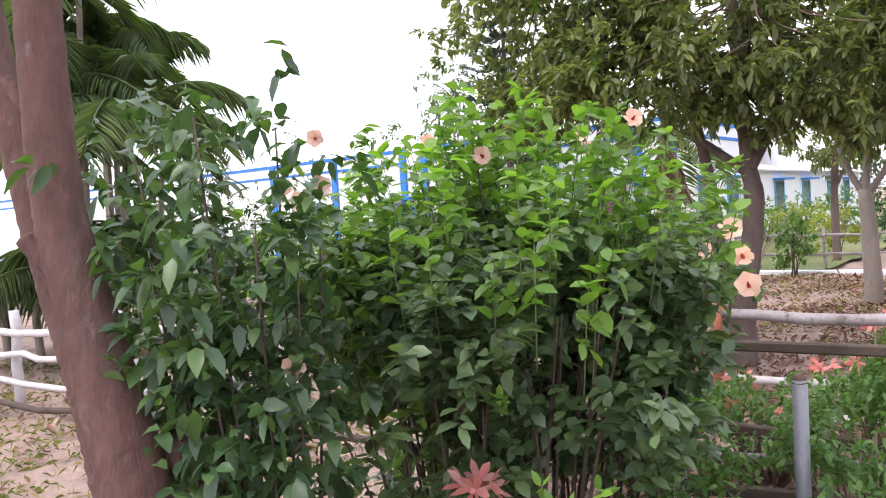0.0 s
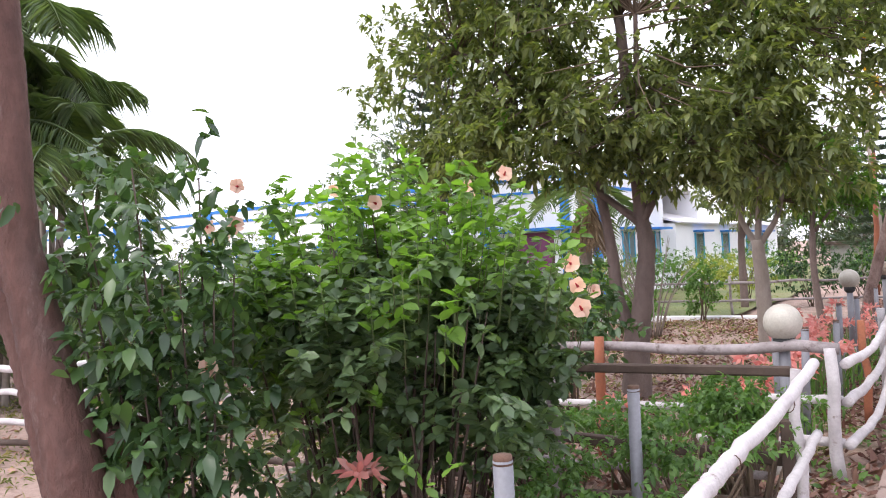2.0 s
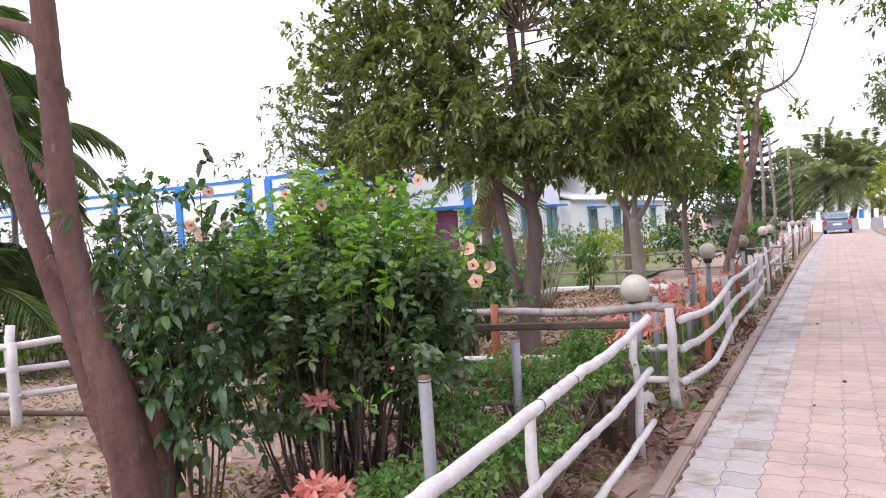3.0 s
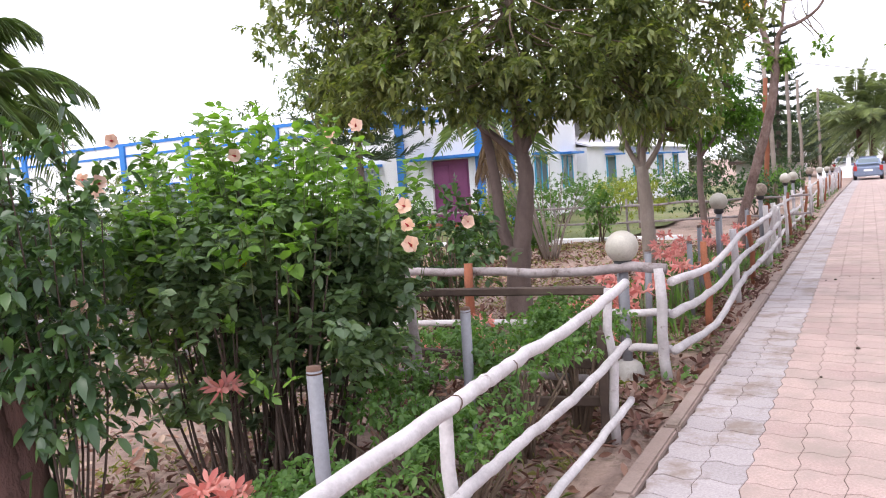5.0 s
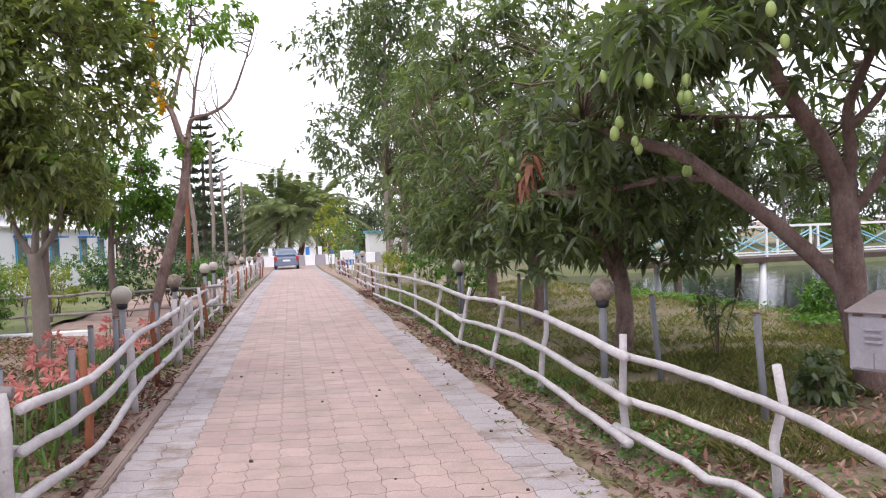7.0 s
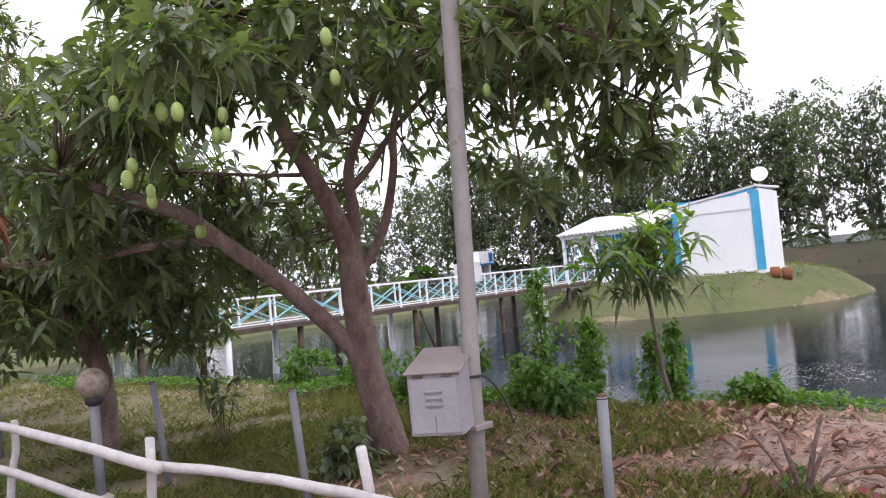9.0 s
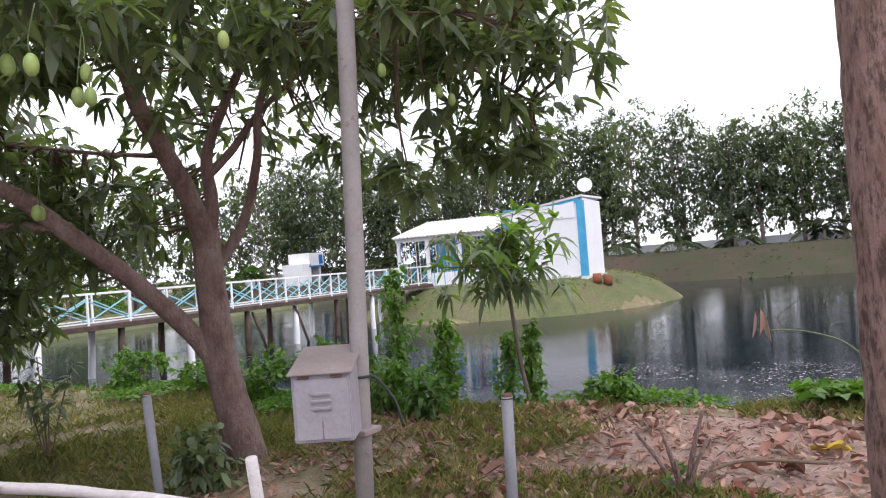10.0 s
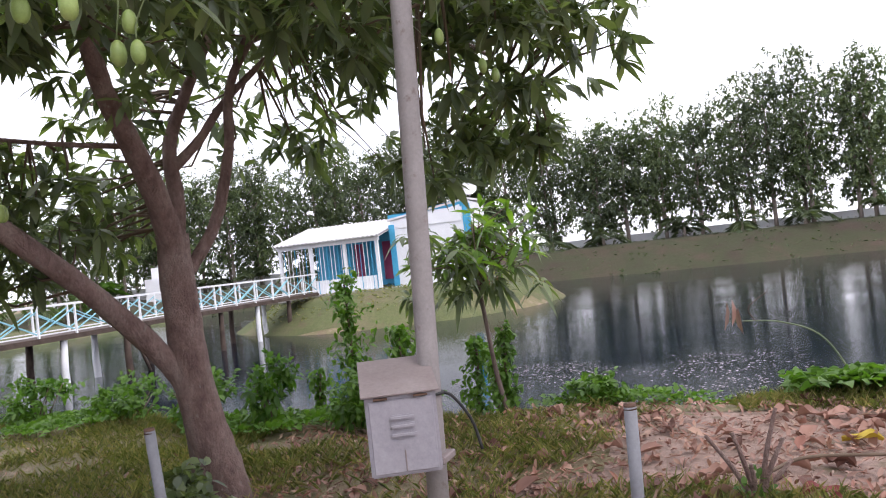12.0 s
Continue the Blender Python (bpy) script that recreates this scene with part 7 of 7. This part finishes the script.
dr = part("door", bm_box(-12.2, HY + 0.10, 0.0, -10.9, HY + 0.16, 2.1, 0.01), M["purple"], house, "magenta painted door")
for x in (-12.2, -11.56):
    part("door_panel", bm_box(x + 0.08, HY + 0.075, 0.15, x + 0.56, HY + 0.102, 1.95, 0.01), M["purple"], dr)
for a, b in ((-12.35, -12.2), (-10.9, -10.75)):
    part("door_frame", bm_box(a, HY - 0.01, 0.0, b, HY + 0.2, 2.12), M["white"], house)
part("canopy", bm_box(-12.9, HY - 0.45, 2.14, -10.3, HY - 0.002, 2.24, 0.01), M["blue"], house, "blue sunshade slab")
part("steps", bm_box(-12.7, HY - 0.9, -0.1, -10.5, HY - 0.01, 0.16, 0.02), M["redwood"], house, "red oxide entrance step")
for y in (23.4, 26.0):
    w = part("window", bm_box(HX - 0.02, y, 0.95, HX + 0.02, y + 1.0, 2.0), M["glass"], house)
    for yy in (y - 0.04, y + 0.48, y + 1.0):
        part("window_frame", bm_box(HX + 0.003, yy, 0.92, HX + 0.045, yy + 0.05, 2.03), M["skyblue"], w)
    part("sill", bm_box(HX + 0.003, y - 0.1, 0.86, HX + 0.09, y + 1.1, 0.92), M["white"], w)
    part("sunshade", bm_box(HX + 0.003, y - 0.2, 2.08, HX + 0.42, y + 1.25, 2.15), M["blue"], w, "blue sunshade slab")
for x in (-15.4, -20.0, -24.4):
    w = part("window", bm_box(x, HY - 0.02, 0.95, x + 1.2, HY + 0.02, 2.0), M["glass"], house)
    part("window_frame", bm_box(x - 0.05, HY - 0.045, 0.92, x, HY - 0.003, 2.03), M["blue"], w)
    part("window_frame", bm_box(x + 1.2, HY - 0.045, 0.92, x + 1.25, HY - 0.003, 2.03), M["blue"], w)
    part("sunshade", bm_box(x - 0.2, HY - 0.45, 2.08, x + 1.4, HY - 0.003, 2.16), M["blue"], w, "blue sunshade slab")
# lower wing with a pitched sheet roof
part("wing_wall", bm_box(-9.9, 27.6, -0.3, -9.0, 27.85, 2.3), M["white"], house)
part("wing_wall", bm_box(-9.25, 27.85, -0.5, -9.0, 46, 2.3), M["white"], house)
part("wing_roof", bm_beam((-8.8, 36.8, 2.3), (-13.5, 36.8, 3.7), 18.6, 0.06), M["roof"], house, "pale pitched sheet roof")
for y in (30, 34, 38.5, 42):
    w = part("window", bm_box(-9.02, y, 0.9, -8.98, y + 1.1, 1.9), M["glass"], house)
    part("window_frame", bm_box(-8.996, y - 0.06, 0.85, -8.95, y, 1.95), M["skyblue"], w)
    part("window_frame", bm_box(-8.996, y + 1.1, 0.85, -8.95, y + 1.16, 1.95), M["skyblue"], w)
    part("sunshade", bm_box(-8.997, y - 0.2, 1.97, -8.6, y + 1.3, 2.04), M["blue"], w, "blue sunshade slab")

# araucarias
def araucaria(x, y, h, r, gseed, z_first=1.6, label="dark tiered araucaria with drooping branches"):
    gg = np.random.default_rng(gseed)
    t = thing("araucaria", label, "tree", "araucarias", at=(x, y, gz(x, y)))
    limb("trunk", [(0, 0, -0.1), (0.02, 0, h * 0.5), (0, 0, h)], 0.14, 0.02, M["bark_dark"], t, 9)
    z = z_first
    while z < h - 0.2:
        rr = r * (1 - (z / h) ** 1.3) + 0.25
        ps = []
        a0 = gg.uniform(0, 6)
        for k in range(6):
            a = a0 + k * math.pi / 3 + gg.uniform(-.12, .12)
            d = np.array([math.cos(a), math.sin(a), 0])
            c = curve_pts([(0, 0, z), d * rr * 0.5 + [0, 0, z - 0.10 * rr], d * rr + [0, 0, z + 0.10 * rr]], 5)
            ps.append(tube(c, np.linspace(0.03, 0.012, len(c)), 5))
            s = np.repeat(np.linspace(0.12, 1, 22), 5)
            bp = np.stack([np.interp(s, np.linspace(0, 1, len(c)), c[:, q]) for q in range(3)], 1)
            sd = np.cross(d, [0, 0, 1.0])
            w = sd[None] * gg.choice([-1, 1], (len(s), 1)) * gg.uniform(0.4, 1, (len(s), 1)) + d[None] * 0.6 + np.stack([np.zeros(len(s)), np.zeros(len(s)), gg.uniform(-0.1, 0.9, len(s))], 1)
            ps.append(leaves(bp, w, 0.30 * rr / 1.4 * (1.05 - 0.5 * s) + 0.08, 0.045, 0.1, simple=True, g=gg))
        part("branch_tier", tri_mesh("branch_tier", *merge(ps)), M["leaf_fir"], t)
        z += max(0.38, 0.5 * (1 - 0.3 * z / h))
    return t


araucaria(-13.1, 19.0, 8.5, 2.2, 81, 2.4)
araucaria(-3.6, 38.5, 8.0, 2.0, 82)

# trees beyond the house
for k, (x, y, h, r) in enumerate(((-27, 36, 9.0, 3.0), (-24, 38, 7.5, 2.6), (-40, 40, 5.6, 2.6), (-46, 42, 6.0, 3.0), (-35, 41, 5.4, 2.4), (-52, 38, 6.0, 3.0), (-31, 44, 6.2, 2.6), (-60, 40, 6, 3), (-17, 44, 6, 2.5))):
    tall_tree(x, y, h, r, "leaf_far", "airy tree beyond the house", 280, 9, 0.36, 0.16, 800 + k, "bark_grey", 0.55, 0.2, True, "trees behind the house")
for k in range(16):
    tall_tree(-45 + k * 2.7 + fg.uniform(-1, 1), 72 + fg.uniform(-4, 4), fg.uniform(4.5, 7), 2.6, "leaf_far_dark", "low far tree beyond the garden", 150, 8, 0.5, 0.25, 830 + k, "bark_grey", 0.6, 0.1, True, "far trees beyond the garden")
for k in range(12):
    tall_tree(-9 + k * 2.2 + fg.uniform(-0.8, 0.8), 96 + fg.uniform(-4, 4), fg.uniform(5, 8), 2.8, "leaf_far_dark" if k % 2 else "leaf_far", "far tree beyond the lane end", 160, 8, 0.55, 0.26, 860 + k, "bark_grey", 0.6, 0.1, True, "far trees beyond the lane")

# ---- lane end: barrier wall, car, poles ----
end = thing("barrier_wall", "low white barrier wall with pale blue panels", "wall", at=(0, 0, 0))
for k in range(14):
    x = -3.4 + k * 0.78
    part("panel", bm_box(x, 63.6, -0.65, x + 0.74, 63.8, 0.28, 0.02), M["meter"] if k % 2 else M["white"], end)
for k in range(8):
    x = -1.5 + k * 0.95
    part("pillar", bm_box(x, 64.2, -0.6, x + 0.3, 64.5, 0.9), M["blue"] if k % 2 else M["white"], end)


def car(x, y, z, paint, label):
    """Rear three-quarter hatchback: body, glasshouse, lamps, bumper, wheels."""
    c = thing("car", label, "car", "parked cars", at=(x, y, z))
    bm = bm_box(-0.82, -1.9, 0.28, 0.82, 1.9, 0.92, 0.12, 3)
    part("body", bm, paint, c)
    bm = bm_box(-0.74, -1.75, 0.88, 0.74, 0.9, 1.5, 0.16, 3)
    for vv in bm.verts:
        if vv.co.z > 1.2:
            vv.co.x *= 0.84
            vv.co.y = -1.45 + (vv.co.y + 1.75) * 0.72
    cab = part("cabin", bm, paint, c)
    part("rear_window", bm_beam((0, -1.72, 0.98), (0, -1.56, 1.36), 1.12, 0.03, 0.01), M["glass"], cab)
    for s in (-1, 1):
        part("tail_lamp", bm_box(s * 0.72 - 0.1, -1.93, 0.62, s * 0.72 + 0.1, -1.85, 0.92, 0.02), M["tail"], c, "red tail lamp")
        for yy in (-1.2, 1.2):
            w = part("wheel", pole_mesh("wheel", (s * 0.66, yy, 0.29), (s * 0.84, yy, 0.29), 0.29, 0.29, 18), M["black"], c)
            part("rim", pole_mesh("rim", (s * 0.83, yy, 0.29), (s * 0.85, yy, 0.29), 0.18, 0.17, 14), M["meter"], w)
        part("mirror", bm_box(s * 0.88 - 0.08, 0.35, 0.95, s * 0.88 + 0.08, 0.5, 1.08, 0.03), paint, c)
    part("number_plate", bm_box(-0.25, -1.925, 0.58, 0.25, -1.9, 0.7, 0.005), M["white"], c)
    part("bumper", bm_box(-0.80, -1.97, 0.3, 0.80, -1.8, 0.52, 0.05, 2), M["car_paint"], c)
    return c


car(-0.1, 58, gz(-0.1, 58), M["car_paint"], "steel-blue hatchback car seen from behind")
car(-1.7, 70, gz(-1.7, 70), M["white"], "white car beyond the barrier")
pg = np.random.default_rng(5)
for k, (x, y, h, tx, mtp) in enumerate(((-2.45, 22, 3.5, -0.1, "redwood"), (-2.4, 24.5, 4.4, 0.25, "bark_grey"), (-2.5, 30, 5.2, -0.05, "bark_grey"), (-2.4, 35, 4.6, 0.1, "bark_grey"), (-2.2, 44, 5.0, 0.0, "bark_grey"))):
    p = thing("timber_pole", "leaning timber pole carrying a wire", "pole", "timber poles by the lane", at=(x, y, gz(x, y)))
    part("shaft", pole_mesh("shaft", (0, 0, -0.1), (-tx, 0, h), 0.07, 0.055, 8, 5, 0.02), M[mtp], p)
wire = curve_pts([(-2.4, 24.5, 4.2), (1.5, 30, 3.9), (6.0, 36, 4.7)], 10)
solid("overhead_wire", tri_mesh("overhead_wire", *tube(wire, 0.012, 4)), M["concrete"], "thin pale overhead wire", "wire")
solid("overhead_wire", tri_mesh("overhead_wire", *tube(curve_pts([(-5.6, 6.2, 4.9), (-4.0, 7.0, 3.9), (-3.5, 7.4, 3.5)], 8), 0.006, 4)), M["black"], "thin dark cable running into the tree", "wire")
sh = thing("shed", "small dark roofed shed beyond the hedge", "shed", at=(-4.6, 44, gz(-4.6, 44)))
part("wall", bm_box(-1.4, -1.4, -0.1, 1.4, 1.4, 1.5), M["concrete"], sh)
part("roof", bm_box(-1.7, -1.7, 1.5, 1.7, 1.7, 1.65), M["darkwood"], sh)
tk = thing("blue_tank", "white tank with a blue band by the far fence", "tank", at=(3.3, 46, gz(3.3, 46)))
part("body", bm_box(-0.35, -0.35, -0.05, 0.35, 0.35, 1.1, 0.03), M["white"], tk)
part("band", bm_box(-0.36, -0.36, 0.3, 0.36, 0.36, 0.6, 0.01), M["blue"], tk)
for k, (x, y) in enumerate(((-3.2, 75), (4.4, 78), (0.2, 82))):
    b = thing("building", "far pale building beyond the lane end", "building", at=(x * 2.2, y, gz(x, y)))
    part("wall", bm_box(-2.2, -2, -0.3, 2.2, 2, 2.4), M["white"], b)
    part("roof", bm_box(-2.4, -2.2, 2.4, 2.4, 2.2, 2.6), M["skyblue" if k == 1 else "concrete"], b)


# ---- kerb stones and pavers ----
PX, PY = 0.2157, 0.25


def paver_shape(x0, y0, z, gap=0.0019):
    """A zig-zag interlocking paver: wavy long sides, chamfered top."""
    n = 2
    s = np.linspace(0, 1, n * 2 + 1)
    wav = 0.022 * np.sin(2 * math.pi * s)
    low = np.stack([x0 + gap + s * (PX - 2 * gap), y0 + 2.2 * gap + wav], 1)
    t = np.array([0.3, 0.7])
    wv = 0.012 * np.sin(2 * math.pi * t)
    right = np.stack([x0 + PX - gap + wv, y0 + gap + t * (PY - 2 * gap)], 1)
    up = np.stack([x0 + gap + s[::-1] * (PX - 2 * gap), y0 + PY - 2.2 * gap + wav[::-1]], 1)
    left = np.stack([x0 + gap + wv[::-1], y0 + gap + t[::-1] * (PY - 2 * gap)], 1)
    ring = np.concatenate([low, right, up, left])
    return ring


def paver_tris(ring, z, c):
    m = len(ring)
    inner = c + (ring - c) * 0.994
    v = np.concatenate([np.c_[inner, np.full(m, z)], np.c_[ring, np.full(m, z - 0.0035)], [[c[0], c[1], z]]])
    i = np.arange(m)
    j = (i + 1) % m
    f = np.concatenate([np.stack([i, j, np.full(m, 2 * m)], 1), np.stack([m + i, m + j, j], 1), np.stack([m + i, j, i], 1)])
    return v, f


base_ring = paver_shape(-PX / 2, -PY / 2, 0)
pv, pf = paver_tris(base_ring, 0.0, np.zeros(2))
shared = {}
for k in ("paver", "paver_grey"):
    me = tri_mesh("paver", pv, pf)
    me.shade_flat()
    me.materials.append(M[k])
    shared[k] = me
gp = np.random.default_rng(17)
cols = int(round((ROAD_R - ROAD_L) / PX))
joined = {"paver_join": [], "paver_grey_join": []}
count = 0
for r in range(int(66 / PY)):
    y = -4.0 + r * PY
    for c in range(cols):
        x = ROAD_L + (c + 0.5) * PX
        grey = c < 2 or c >= cols - 2
        yy = y
        z = -0.5 * float(step(20, 60, yy)) + gp.uniform(-0.0006, 0.0006)
        if 4.1 < y < 10.1 and count < 300:
            ob = new("paver", shared["paver_grey" if grey else "paver"])
            ob.location, ob.rotation_euler = (x, yy, z), (gp.normal(0, 0.0012), gp.normal(0, 0.0012), gp.normal(0, 0.003))
            ob.parent = road
            count += 1
        else:
            joined["paver_grey_join" if grey else "paver_join"].append((pv + [x, yy, z], pf))
for k, lst in joined.items():
    me = tri_mesh("pavers", *merge(lst))
    me.shade_flat()
    part("pavers", me, M[k], road, "grey edge pavers" if "grey" in k else "salmon pavers", "stuff")

kerb = thing("kerb", "worn brown concrete kerb along the lane", "kerb", kind="structure", at=(0, 0, 0))
y = -6.0
while y < 60:
    L = gp.uniform(0.85, 1.1)
    z = -0.5 * float(step(20, 60, y))
    o = gp.uniform(-0.012, 0.012)
    bm = bm_box(ROAD_L - 0.10 + o, y, z - 0.15, ROAD_L - 0.005 + o * 0.4, y + L - 0.012, z + 0.035 + gp.uniform(-0.008, 0.008), 0.012, 2)
    part("kerb_stone", bm, M["kerb"], kerb)
    y += L

# earth and moss that has crept over the paver edge, and dark crumbs
def patch(x, y, rx, ry, material, label, seed, top=0.012):
    gg = np.random.default_rng(seed)
    m = 22
    a = np.arange(m) * 2 * math.pi / m
    k = np.array([1 + 0.5 * noise.noise(Vector((2 * math.cos(q), 2 * math.sin(q), seed))) for q in a])
    z = -0.5 * float(step(20, 60, y))
    ring = np.stack([x + rx * k * np.cos(a), y + ry * k * np.sin(a), np.full(m, z + 0.001)], 1)
    mid = np.stack([x + 0.6 * rx * k * np.cos(a), y + 0.6 * ry * k * np.sin(a), z + top * gg.uniform(0.6, 1.1, m)], 1)
    v = np.concatenate([ring, mid, [[x, y, z + top * 1.1]]])
    i = np.arange(m)
    j = (i + 1) % m
    f = np.concatenate([np.stack([i, j, m + j], 1), np.stack([i, m + j, m + i], 1), np.stack([m + i, m + j, np.full(m, 2 * m)], 1)])
    return solid("soil_patch", smooth(tri_mesh("soil_patch", v, f)), material, label, "soil", "soil patches on the lane edge")


for k, (x, y, rx, ry) in enumerate(((2.02, 4.6, 0.07, 0.22), (1.99, 6.1, 0.06, 0.3), (2.02, 8.0, 0.08, 0.4), (2.02, 10.6, 0.08, 0.6), (2.0, 14, 0.1, 0.9), (1.98, 19, 0.12, 1.3))):
    patch(x, y, rx, ry, M["dirt"], "thin soil crept over the paver edge", 900 + k, 0.006)
scatter("edge_grass", 500, 1.75, 2.2, 4.0, 8.5, M["grass"], "small grass tufts on the lane edge", "grass", 0.03, 0.08, 0.008, 1.2, 0.4, 951, lambda x, y: (np.sin(3.1 * y) + np.sin(1.3 * y + 1)) > 0.7, 5, 0.03, simple=True)
gq = np.random.default_rng(77)
for k in range(26):
    x, y = gq.uniform(-0.6, 1.9), gq.uniform(4.2, 11)
    v, f = lathe([(0.0, 0.0), (1.0, 0.1), (0.8, 0.7), (0.0, 1.0)], 7)
    s = gq.uniform(0.008, 0.018)
    c = solid("pebble", tri_mesh("pebble", v * [s, s * 1.3, s] * gq.uniform(0.8, 1.2, (len(v), 1)) + [x, y, 0.0], f), M["darkwood"], "small dark crumb lying on the pavers", "pebble", "crumbs on the pavers")
